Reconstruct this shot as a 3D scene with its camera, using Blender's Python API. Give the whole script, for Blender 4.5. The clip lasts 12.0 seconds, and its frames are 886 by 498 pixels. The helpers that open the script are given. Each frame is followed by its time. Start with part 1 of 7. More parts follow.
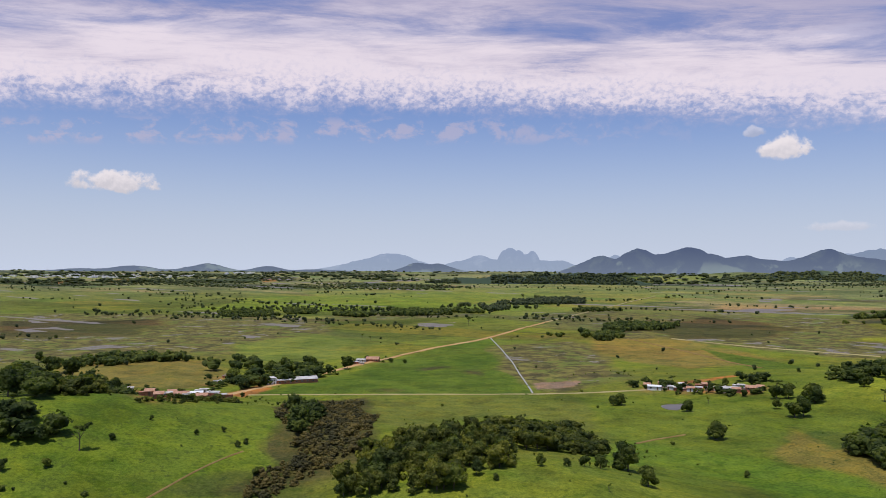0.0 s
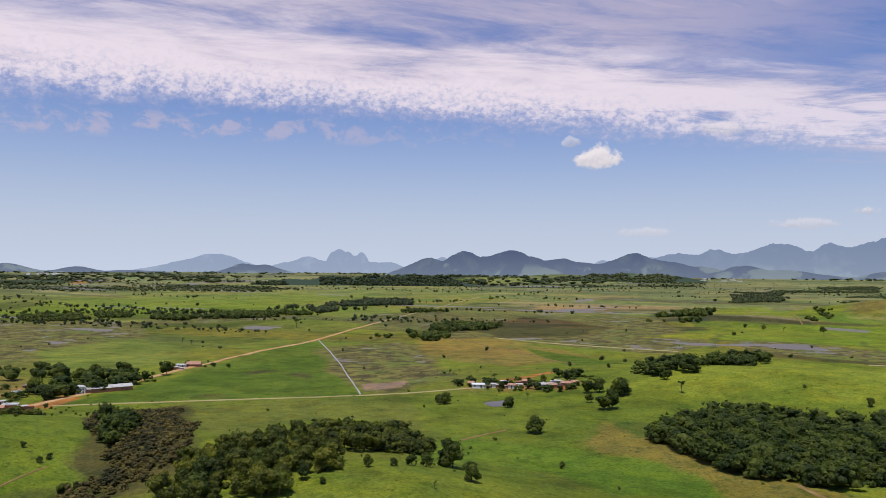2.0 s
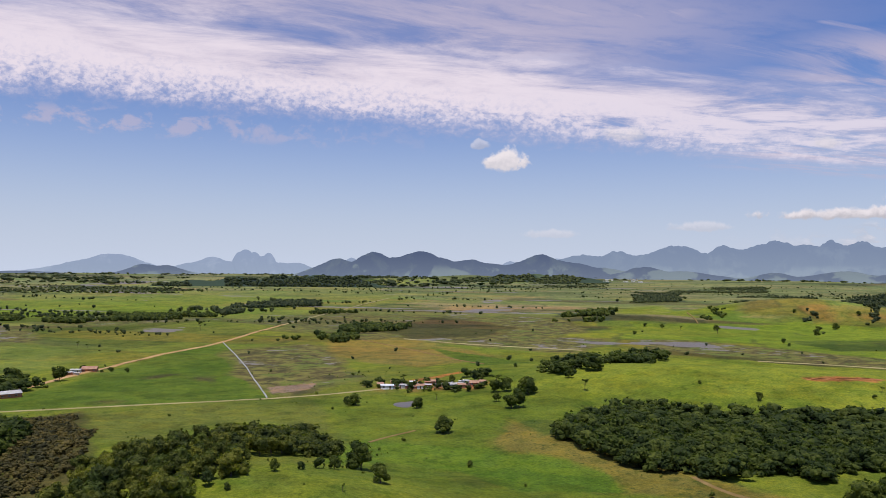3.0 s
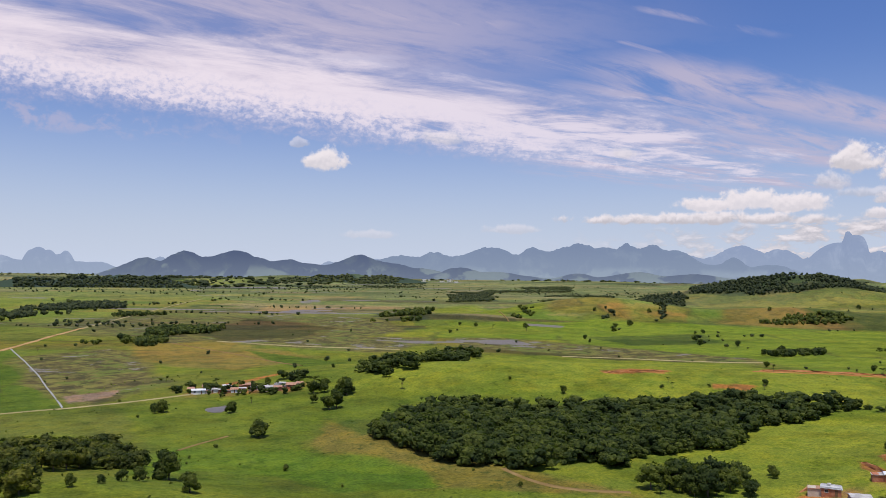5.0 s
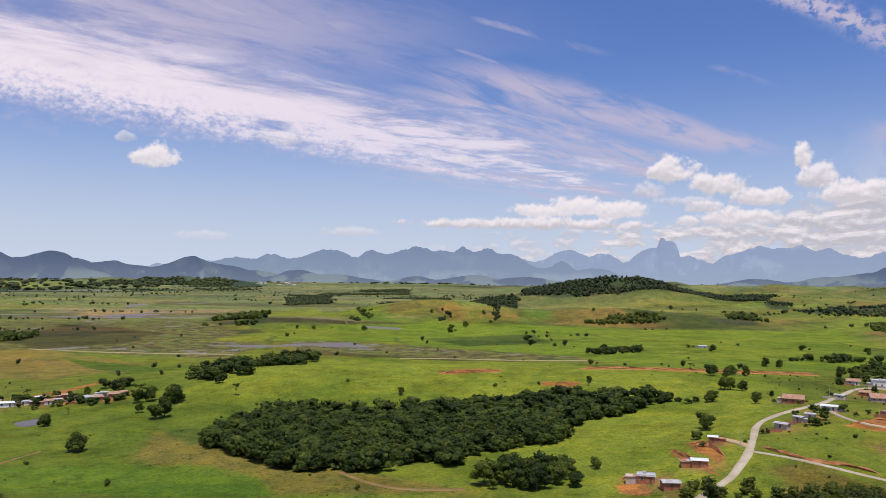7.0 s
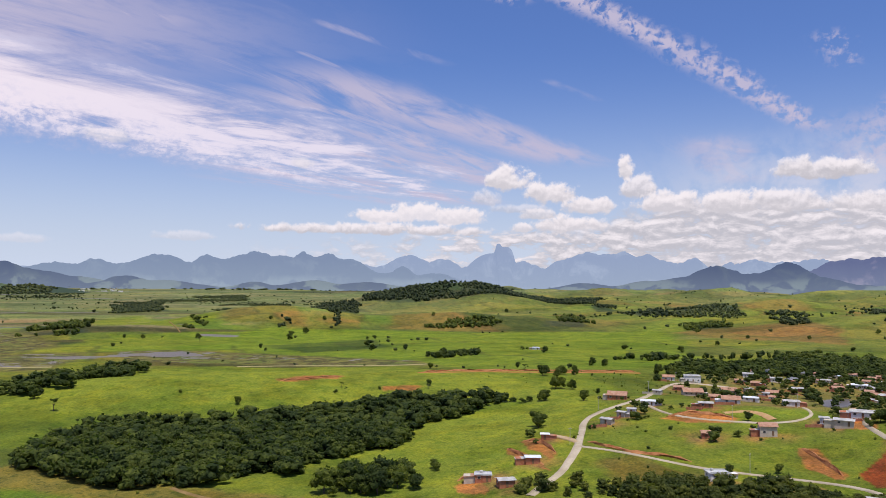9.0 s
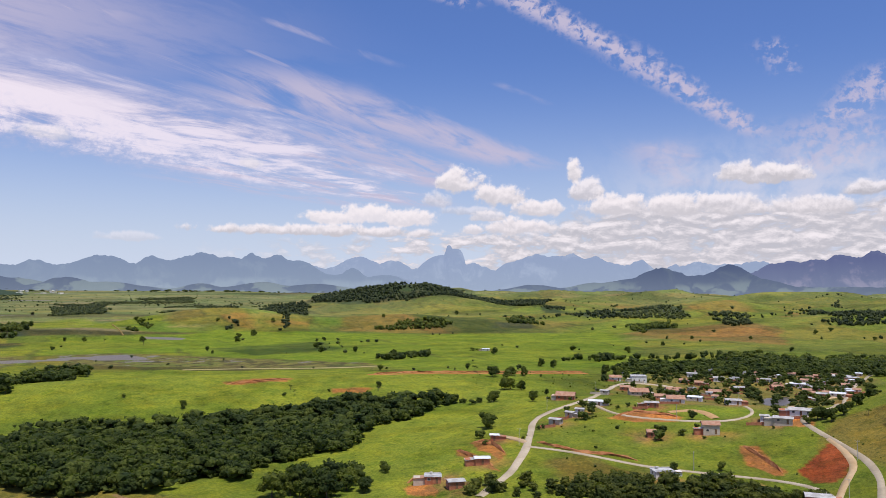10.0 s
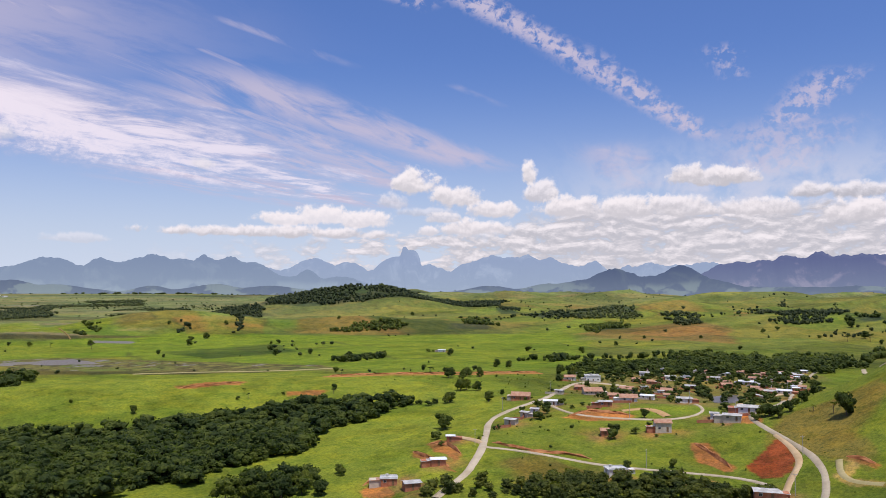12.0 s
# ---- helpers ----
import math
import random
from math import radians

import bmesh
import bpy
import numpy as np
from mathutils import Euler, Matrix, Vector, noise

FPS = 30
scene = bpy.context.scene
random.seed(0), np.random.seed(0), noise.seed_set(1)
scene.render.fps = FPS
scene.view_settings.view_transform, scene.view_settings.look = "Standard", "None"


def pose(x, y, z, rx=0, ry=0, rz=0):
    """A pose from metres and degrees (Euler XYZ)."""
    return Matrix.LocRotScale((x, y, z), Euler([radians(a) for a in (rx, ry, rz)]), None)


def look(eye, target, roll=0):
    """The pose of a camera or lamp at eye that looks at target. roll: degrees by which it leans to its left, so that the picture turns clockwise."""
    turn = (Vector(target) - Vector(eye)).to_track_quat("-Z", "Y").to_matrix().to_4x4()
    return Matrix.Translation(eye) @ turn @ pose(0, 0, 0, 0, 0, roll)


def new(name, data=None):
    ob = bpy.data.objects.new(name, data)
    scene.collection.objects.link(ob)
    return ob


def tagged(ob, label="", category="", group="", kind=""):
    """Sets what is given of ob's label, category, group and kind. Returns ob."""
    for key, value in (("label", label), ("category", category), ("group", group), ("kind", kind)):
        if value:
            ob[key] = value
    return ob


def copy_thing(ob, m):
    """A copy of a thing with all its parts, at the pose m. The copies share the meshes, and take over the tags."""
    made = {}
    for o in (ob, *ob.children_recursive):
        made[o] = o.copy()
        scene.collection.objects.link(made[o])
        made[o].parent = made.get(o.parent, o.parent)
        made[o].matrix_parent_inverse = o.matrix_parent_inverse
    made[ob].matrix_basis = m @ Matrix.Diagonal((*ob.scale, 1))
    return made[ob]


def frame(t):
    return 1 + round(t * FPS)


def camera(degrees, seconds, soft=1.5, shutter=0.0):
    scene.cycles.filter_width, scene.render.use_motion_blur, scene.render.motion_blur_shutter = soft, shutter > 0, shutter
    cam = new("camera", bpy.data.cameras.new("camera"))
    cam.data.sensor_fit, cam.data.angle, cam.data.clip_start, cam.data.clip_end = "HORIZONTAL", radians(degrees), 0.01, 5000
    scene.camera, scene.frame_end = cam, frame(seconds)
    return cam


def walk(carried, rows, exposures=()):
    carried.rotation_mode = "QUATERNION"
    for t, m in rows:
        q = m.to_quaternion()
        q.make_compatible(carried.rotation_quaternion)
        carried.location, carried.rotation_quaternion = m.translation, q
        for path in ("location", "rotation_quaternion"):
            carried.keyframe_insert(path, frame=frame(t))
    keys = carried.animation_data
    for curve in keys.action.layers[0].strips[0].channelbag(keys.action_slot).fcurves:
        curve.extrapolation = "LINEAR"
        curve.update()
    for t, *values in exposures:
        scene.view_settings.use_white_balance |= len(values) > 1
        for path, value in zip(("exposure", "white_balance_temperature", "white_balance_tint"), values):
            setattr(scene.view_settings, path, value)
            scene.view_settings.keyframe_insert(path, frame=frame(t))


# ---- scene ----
EXPO = [(0.0, -0.18), (3.5, -0.15), (7.0, -0.09), (9.0, -0.03), (12.0, -0.01)]
H = 80.0  # eye above the plain
LENS = 58.9
cam = camera(LENS, 12.0, soft=0.6)
# seconds, heading (clockwise), pitch, lean to the right
TURNS = [
    (0, 0.0, 1.22, -0.2),
    (0.5, 2.85, 1.27, -0.23),
    (1, 5.86, 1.31, -0.31),
    (1.5, 9.08, 1.35, -0.37),
    (2, 12.42, 1.4, -0.46),
    (2.5, 15.86, 1.46, -0.51),
    (3, 19.02, 1.52, -0.52),
    (3.5, 22.46, 1.55, -0.57),
    (5.5, 35.12, 1.73, -0.71),
    (6, 37.97, 1.8, -0.75),
    (6.5, 40.89, 1.88, -0.81),
    (7, 43.89, 2.0, -0.79),
    (9, 55.44, 2.51, -0.55),
    (9.5, 57.5, 2.62, -0.52),
    (10, 59.06, 2.67, -0.55),
    (10.5, 60.22, 2.72, -0.54),
    (11, 61.12, 2.77, -0.49),
    (11.5, 61.8, 2.78, -0.39),
    (12, 62.29, 2.79, -0.32),
]
walk(cam, [(t, pose(0, 0, H, 0, 0, -yaw) @ pose(0, 0, 0, 90 + pitch, 0, 0) @ pose(0, 0, 0, 0, 0, -lean)) for t, yaw, pitch, lean in TURNS],
     EXPO)
# ---- daylight ----
SUN_AZ, SUN_EL = 215.0, 72.0
sun_data = bpy.data.lights.new("sun", "SUN")
sun_data.energy, sun_data.angle, sun_data.color = 4.4, radians(0.6), (1.0, 0.95, 0.87)
sun = new("sun", sun_data)
sx, sy = math.sin(radians(SUN_AZ)) * math.cos(radians(SUN_EL)), math.cos(radians(SUN_AZ)) * math.cos(radians(SUN_EL))
sun.matrix_world = look((sx * 900, sy * 900, math.sin(radians(SUN_EL)) * 900), (0, 0, 0))
world = bpy.data.worlds.new("sky")
scene.world = world
world.use_nodes = True


class Net:
    """A small writer of node trees."""

    def __init__(self, tree):
        self.tree = tree
        tree.nodes.clear()

    def add(self, kind, *inputs, **props):
        n = self.tree.nodes.new(kind)
        for k, v in props.items():
            setattr(n, k, v)
        for slot, v in enumerate(inputs):
            self.put(n.inputs[slot], v)
        return n

    def put(self, socket, v):
        if v is None:
            return
        if isinstance(v, bpy.types.NodeSocket):
            self.tree.links.new(v, socket)
        else:
            socket.default_value = v

    def m(self, op, *a, clamp=False):
        return self.add("ShaderNodeMath", *a, operation=op, use_clamp=clamp).outputs[0]

    def vm(self, op, *a):
        n = self.add("ShaderNodeVectorMath", *a, operation=op)
        return n.outputs["Value"] if op in ("LENGTH", "DISTANCE", "DOT_PRODUCT") else n.outputs[0]

    def step(self, v, lo, hi, a=0.0, b=1.0):
        return self.add("ShaderNodeMapRange", v, lo, hi, a, b, interpolation_type="SMOOTHSTEP").outputs[0]

    def lin(self, v, lo, hi, a=0.0, b=1.0):
        return self.add("ShaderNodeMapRange", v, lo, hi, a, b).outputs[0]

    def noise(self, v, scale, detail=4.0, rough=0.55, warp=0.0, colour=False):
        n = self.add("ShaderNodeTexNoise")
        self.put(n.inputs["Vector"], v)
        self.put(n.inputs["Scale"], scale)
        self.put(n.inputs["Detail"], detail)
        self.put(n.inputs["Roughness"], rough)
        self.put(n.inputs["Distortion"], warp)
        return n.outputs["Color" if colour else "Fac"]

    def mix(self, f, a, b, how="MIX"):
        n = self.add("ShaderNodeMix", data_type="RGBA", blend_type=how)
        self.put(n.inputs[0], f)
        for s, v in ((n.inputs[6], a), (n.inputs[7], b)):
            self.put(s, (*v, 1.0) if isinstance(v, tuple) and len(v) == 3 else v)
        return n.outputs[2]

    def xyz(self, x, y, z=0.0):
        return self.add("ShaderNodeCombineXYZ", x, y, z).outputs[0]


def sky_nodes():
    k = Net(world.node_tree)
    sky = k.add("ShaderNodeTexSky", sky_type="NISHITA", sun_disc=False, sun_elevation=radians(SUN_EL), sun_rotation=radians(SUN_AZ),
                altitude=100.0, air_density=1.1, dust_density=1.6, ozone_density=2.0)
    way = k.add("ShaderNodeTexCoord").outputs["Generated"]
    sep = k.add("ShaderNodeSeparateXYZ", way).outputs
    x, y, z = sep[0], sep[1], sep[2]
    zz = k.m("MAXIMUM", z, 0.03)
    u, v = k.m("DIVIDE", x, zz), k.m("DIVIDE", y, zz)
    az = k.m("MULTIPLY", k.m("ARCTAN2", x, y), 57.2958)
    el = k.m("MULTIPLY", k.m("ARCSINE", z), 57.2958)
    above = k.step(el, 1.5, 4.0)
    blue = k.mix(1.0, sky.outputs[0], SKY_TINT, "MULTIPLY")
    blue = k.mix(k.m("POWER", k.step(el, 19.0, -3.0), 1.6), blue, SKY_HAZE)
    # the long sheet of high cloud, in the flat layer seen from below
    flat = k.xyz(u, v)
    dome = k.xyz(az, el)
    broad = k.m("SUBTRACT", k.noise(k.xyz(k.m("MULTIPLY", u, 0.5), v), 0.8, 4.0, 0.55, 0.3), 0.5)
    streak = k.noise(k.xyz(k.m("MULTIPLY", k.m("ADD", u, k.m("MULTIPLY", v, 0.25)), 0.62), k.m("SUBTRACT", k.m("MULTIPLY", v, 1.15), k.m("MULTIPLY", u, 0.12))), 1.7, 8.0, 0.66, 0.35)
    crumbs = k.noise(k.xyz(az, k.m("MULTIPLY", el, 1.5)), 0.55, 6.0, 0.62, 0.3)
    ripple = k.noise(k.xyz(az, k.m("MULTIPLY", el, 1.35)), 2.1, 4.0, 0.6, 0.3)
    east, west = k.m("MAXIMUM", u, 0.0), k.m("MINIMUM", u, 0.0)
    lower = k.m("ADD", k.m("ADD", 5.15, k.m("MULTIPLY", east, 0.135)), k.m("MULTIPLY", west, 0.08))
    past = k.m("MAXIMUM", k.m("SUBTRACT", u, 3.4), 0.0)
    upper = k.m("ADD", k.m("ADD", 3.25, k.m("MULTIPLY", u, 0.09)), k.m("MULTIPLY", k.m("POWER", past, 1.5), 0.11))
    under = k.m("ADD", k.m("SUBTRACT", lower, v), k.m("ADD", k.m("MULTIPLY", k.m("SUBTRACT", crumbs, 0.5), 1.5), k.m("ADD", k.m("MULTIPLY", k.m("SUBTRACT", ripple, 0.5), 0.5), k.m("MULTIPLY", broad, 0.7))))
    over = k.m("ADD", k.m("SUBTRACT", v, upper), k.m("ADD", k.m("MULTIPLY", k.m("SUBTRACT", streak, 0.5), 1.6), k.m("MULTIPLY", broad, 0.6)))
    thin = k.m("SUBTRACT", streak, k.lin(u, 0.6, 7.2, 0.20, 0.50))
    body = k.m("MULTIPLY", k.m("MULTIPLY", k.step(thin, -0.08, 0.20), k.step(u, 8.6, 6.6)), k.lin(u, 1.5, 5.0, 1.0, 0.78))
    sheet = k.m("MULTIPLY", k.m("MULTIPLY", k.step(under, -0.3, 1.0), k.step(over, -0.6, 0.5)), body)
    # scales of blue between the cloudlets of the lower edge
    scaly = k.m("MULTIPLY", k.m("MULTIPLY", k.step(under, 1.5, 0.2), k.step(ripple, 0.58, 0.38)), k.lin(u, 3.0, 6.0, 0.34, 0.15))
    sheet = k.m("MULTIPLY", sheet, k.m("SUBTRACT", 1.0, scaly))
    # a duller veil over the sheet, with streaks of blue
    veil = k.m("MULTIPLY", k.m("MULTIPLY", k.step(v, 1.6, 2.9), k.step(over, 0.9, 0.0)), k.step(k.m("ADD", u, k.m("MULTIPLY", k.m("SUBTRACT", streak, 0.5), 2.2)), 3.0, 1.5))
    veil = k.m("MULTIPLY", veil, k.step(streak, 0.34, 0.58, 0.25, 0.85))
    bits = k.m("MULTIPLY", k.m("MULTIPLY", k.step(v, 5.1, 5.6), k.step(v, 6.6, 6.1)), k.step(k.m("ADD", crumbs, k.m("MULTIPLY", broad, 0.5)), 0.46, 0.62, 0.0, 0.62))
    bits = k.m("MULTIPLY", bits, k.step(u, 2.6, -0.3, 0.0, 1.0))

    def band(done, u0, v0, u1, v1, half, lo, hi, much, tex):
        """A streak of thin cloud from one place of the layer to another, laid over what is done."""
        u = k.m("MULTIPLY_ADD", done, 1e-6, plan_u)
        v = k.m("MULTIPLY_ADD", done, 1e-6, plan_v)
        du, dv = u1 - u0, v1 - v0
        n = math.hypot(du, dv)
        along = k.m("DIVIDE", k.m("ADD", k.m("MULTIPLY", k.m("SUBTRACT", u, u0), du), k.m("MULTIPLY", k.m("SUBTRACT", v, v0), dv)), n * n)
        off = k.m("DIVIDE", k.m("SUBTRACT", k.m("MULTIPLY", k.m("SUBTRACT", v, v0), du), k.m("MULTIPLY", k.m("SUBTRACT", u, u0), dv)), n)
        off = k.m("ABSOLUTE", k.m("ADD", off, k.m("MULTIPLY", k.m("SUBTRACT", tex, 0.5), half * 1.2)))
        m = k.m("MULTIPLY", k.step(off, half, half * 0.15), k.m("MULTIPLY", k.step(along, -0.05, 0.18), k.step(along, 1.05, 0.75)))
        return k.m("MAXIMUM", done, k.m("MULTIPLY", m, k.step(k.m("MULTIPLY_ADD", done, 1e-6, tex), lo, hi, 0.0, much)))

    plan_u, plan_v = u, v
    comb = k.noise(k.xyz(k.m("ADD", k.m("MULTIPLY", u, 0.5), k.m("MULTIPLY", v, 0.35)), k.m("SUBTRACT", k.m("MULTIPLY", v, 2.4), k.m("MULTIPLY", u, 0.55))), 1.6, 8.0, 0.64, 0.5)
    small = k.noise(k.xyz(az, k.m("MULTIPLY", el, 1.1)), 1.35, 4.0, 0.6, 0.3)
    high = k.m("MAXIMUM", k.m("MAXIMUM", sheet, veil), bits)
    for spec in STREAKS:
        high = band(high, *spec, comb)
    for spec in CLOUDLETS:
        high = band(high, *spec, small)
    high = k.m("MULTIPLY", high, above)
    tone = k.mix(k.m("MULTIPLY", k.step(k.m("ADD", over, k.m("MULTIPLY", k.m("SUBTRACT", streak, 0.5), 2.6)), -0.7, 0.9), k.step(k.m("ADD", sheet, k.m("MULTIPLY", streak, 0.7)), 0.35, 1.2)), CLOUD_VEIL, CLOUD_WHITE)
    out = k.mix(k.m("MULTIPLY", high, 0.94), blue, tone)
    # heaped clouds: heading, height and half sizes, in degrees
    lumps = k.noise(dome, 0.85, 8.0, 0.60, 0.15)
    lumps2 = k.noise(dome, 0.42, 5.0, 0.6, 0.3)
    puff = k.m("ADD", k.m("MULTIPLY", k.m("SUBTRACT", lumps, 0.5), 1.7), k.m("MULTIPLY", k.m("SUBTRACT", lumps2, 0.5), 1.2))
    # the same heaps a little higher: what is thicker above a place shades it
    raised = k.vm("ADD", dome, (-0.10, 0.28, 0.0))
    puff_up = k.m("ADD", k.m("MULTIPLY", k.m("SUBTRACT", k.noise(raised, 0.85, 8.0, 0.60, 0.15), 0.5), 1.7), k.m("MULTIPLY", k.m("SUBTRACT", k.noise(raised, 0.42, 5.0, 0.6, 0.3), 0.5), 1.2))
    relief = k.m("SUBTRACT", puff_up, puff)

    def heap(out, a, e, ra, re, dense=1.0, dark=0.60, soft=0.42):
        d = k.vm("MULTIPLY", k.vm("SUBTRACT", k.vm("MULTIPLY_ADD", out, (1e-7, 1e-7, 0), dome), (a, e, 0)), (1 / ra, 1 / re, 0))
        up = k.add("ShaderNodeSeparateXYZ", d).outputs[1]
        # flatter below
        d = k.vm("MULTIPLY", d, k.xyz(1.0, k.step(up, 0.05, -0.05, 1.0, 1.7)))
        cover = k.step(k.m("ADD", k.vm("LENGTH", d), puff), 1.0, 1.0 - soft, 0.0, dense)
        shade = k.step(k.m("ADD", k.m("ADD", up, k.m("MULTIPLY", relief, 1.5)), k.m("MULTIPLY", puff, 0.5)), -0.45, 0.75)
        tint = k.mix(shade, (10.6 * dark, 10.1 * dark, 11.0 * dark), CLOUD_HEAP)
        return k.mix(cover, out, tint)

    # a long low bank of many small heaps behind the mountains
    rows_ = k.noise(k.xyz(k.m("MULTIPLY", az, 0.62), k.m("MULTIPLY", el, 1.5)), 0.72, 8.0, 0.62, 0.3)
    rows_up = k.noise(k.xyz(k.m("MULTIPLY", k.m("ADD", az, -0.1), 0.62), k.m("MULTIPLY", k.m("ADD", el, 0.30), 1.5)), 0.72, 8.0, 0.62, 0.3)
    top = k.m("ADD", k.m("ADD", k.lin(az, 40.0, 66.0, 2.6, 4.4), k.lin(az, 66.0, 72.0, 0.0, 1.5)), k.m("MULTIPLY", k.m("SUBTRACT", lumps2, 0.5), 3.2))
    bank = k.m("MULTIPLY", k.step(az, 36.0, 60.0), k.step(k.m("SUBTRACT", top, el), -0.2, 0.7))
    bank = k.m("MULTIPLY", bank, k.step(rows_, k.lin(az, 58.0, 72.0, 0.44, 0.30), k.lin(az, 58.0, 72.0, 0.56, 0.46), 0.0, 0.96))
    lit = k.step(k.m("ADD", k.m("MULTIPLY", k.m("SUBTRACT", rows_up, rows_), -1.9), k.m("MULTIPLY", k.m("SUBTRACT", rows_, 0.5), 1.3)), -0.25, 0.60)
    film = k.m("MULTIPLY", k.m("MULTIPLY", k.step(az, 66.0, 80.0), k.step(el, 11.5, 6.0)), k.step(lumps2, 0.36, 0.60, 0.0, 0.55))
    out = k.mix(film, out, (8.6, 8.3, 9.5))
    out = k.mix(bank, out, k.mix(lit, (6.5, 6.3, 7.0), CLOUD_HEAP))
    for spec in HEAPS:
        out = heap(out, *spec)
    back = k.add("ShaderNodeBackground", out, SKY_POWER)
    k.add("ShaderNodeOutputWorld", back.outputs[0])


SKY_TINT, SKY_HAZE, SKY_POWER = (0.75, 0.95, 1.54), (7.9, 8.8, 10.8), 0.085
CLOUD_WHITE, CLOUD_VEIL, CLOUD_HEAP = (11.2, 9.9, 10.9), (6.9, 6.2, 8.0), (11.0, 10.2, 10.7)
# thin cloud drawn out in streaks: from, to, half width, where its texture sets in, greatest cover
STREAKS = [
    (0.3, 2.95, 2.15, 2.52, 0.20, 0.34, 0.58, 0.85), (1.2, 3.1, 3.1, 2.75, 0.22, 0.36, 0.64, 0.62),
    (2.4, 2.75, 6.2, 2.75, 0.42, 0.32, 0.58, 0.86), (2.5, 3.0, 6.6, 3.85, 0.52, 0.34, 0.62, 0.78), (3.0, 2.5, 5.2, 2.9, 0.24, 0.28, 0.54, 0.74),
    (3.9, 4.1, 7.2, 3.95, 0.42, 0.34, 0.58, 0.85), (3.9, 5.3, 8.6, 5.2, 0.55, 0.34, 0.58, 0.90), (4.6, 6.0, 8.3, 6.1, 0.40, 0.40, 0.64, 0.55),
    (2.1, 2.10, 2.95, 2.00, 0.055, 0.36, 0.68, 0.62), (2.38, 2.43, 2.75, 2.46, 0.04, 0.36, 0.66, 0.5), (3.4, 1.75, 4.0, 1.7, 0.05, 0.36, 0.62, 0.4),
    (5.2, 1.55, 8.0, 2.0, 0.35, 0.36, 0.62, 0.55), (5.4, 1.65, 6.2, 1.42, 0.12, 0.34, 0.6, 0.6),
]
CLOUDLETS = [
    (2.25, 1.20, 3.5, 1.02, 0.105, 0.36, 0.56, 0.95), (3.0, 1.08, 5.6, 0.84, 0.15, 0.38, 0.60, 0.9), (2.1, 1.45, 2.45, 1.32, 0.08, 0.44, 0.62, 0.6),
    (3.9, 0.05, 5.3, 0.45, 0.20, 0.40, 0.60, 0.8), (4.9, 0.35, 7.6, 0.75, 0.55, 0.36, 0.62, 0.6), (3.3, 0.50, 3.95, 0.50, 0.10, 0.46, 0.64, 0.55),
]
HEAPS = [
    (23.6, 7.85, 1.8, 1.25, 1.0, 0.82), (-22.6, 5.4, 3.0, 0.95, 0.95, 0.78), (21.6, 9.0, 1.2, 0.5, 0.45, 0.66), (26.6, 2.6, 2.6, 0.45, 0.35, 0.8, 0.6), (37.2, 3.1, 2.4, 0.5, 0.4, 0.74, 0.6),
    (32.4, 9.6, 2.4, 0.75, 0.5, 0.78, 0.7), (45.2, 8.55, 1.5, 0.7, 0.55, 0.76, 0.6),
    (53.6, 5.0, 2.6, 1.05, 1.0, 0.86), (50.6, 4.75, 2.2, 0.75, 1.0, 0.84), (56.6, 4.7, 2.4, 0.95, 1.0, 0.82), (48.8, 3.85, 9.0, 0.62, 0.95, 0.66, 0.5), (55.4, 3.75, 5.0, 0.55, 0.9, 0.66, 0.5),
    (60.2, 7.4, 1.9, 1.45, 1.0, 0.72), (63.0, 6.5, 2.1, 1.2, 1.0, 0.72), (58.6, 6.2, 1.3, 0.9, 0.6, 0.66, 0.5), (61.0, 5.4, 2.2, 0.5, 0.5, 0.64, 0.6),
    (66.4, 5.5, 2.2, 0.95, 1.0, 0.74), (64.6, 4.2, 3.2, 0.85, 1.0, 0.74), (62.2, 4.95, 1.5, 0.5, 0.8, 0.7), (61.2, 4.0, 0.9, 0.5, 0.9, 0.76),
    (68.6, 8.1, 0.75, 1.35, 1.0, 0.74), (69.4, 6.7, 1.5, 1.3, 0.9, 0.66, 0.45), (71.6, 5.7, 2.8, 1.2, 1.0, 0.72), (75.2, 5.6, 2.6, 1.2, 1.0, 0.70), (79.0, 5.6, 2.8, 1.1, 0.95, 0.68),
    (81.4, 7.6, 3.6, 0.95, 0.95, 0.64, 0.4), (79.8, 8.0, 1.5, 0.8, 0.9, 0.68), (83.4, 7.6, 1.8, 0.9, 0.9, 0.64), (87.4, 6.5, 1.6, 0.75, 0.85, 0.55, 0.45), (90.4, 6.3, 1.9, 0.8, 0.85, 0.55, 0.45), (84.0, 5.4, 3.4, 0.9, 0.95, 0.68), (90.6, 5.0, 3.4, 1.1, 1.0, 0.68), (97.0, 5.6, 4.6, 1.4, 0.95, 0.66),
]
sky_nodes()
# ---- materials ----
def material(name):
    mat = bpy.data.materials.new(name)
    mat.use_nodes = True
    return mat, Net(mat.node_tree)


def finish(k, colour, rough=0.9, bump=None, strength=0.3, depth=0.2, spec=0.25, metal=0.0, extra=None):
    b = k.add("ShaderNodeBsdfPrincipled")
    k.put(b.inputs["Base Color"], (*colour, 1.0) if isinstance(colour, tuple) and len(colour) == 3 else colour)
    k.put(b.inputs["Roughness"], rough)
    k.put(b.inputs["Metallic"], metal)
    k.put(b.inputs["Specular IOR Level"], spec)
    if bump is not None:
        n = k.add("ShaderNodeBump")
        k.put(n.inputs["Strength"], strength)
        k.put(n.inputs["Distance"], depth)
        k.put(n.inputs["Height"], bump)
        k.put(b.inputs["Normal"], n.outputs[0])
    k.add("ShaderNodeOutputMaterial", b.outputs[0])
    return b


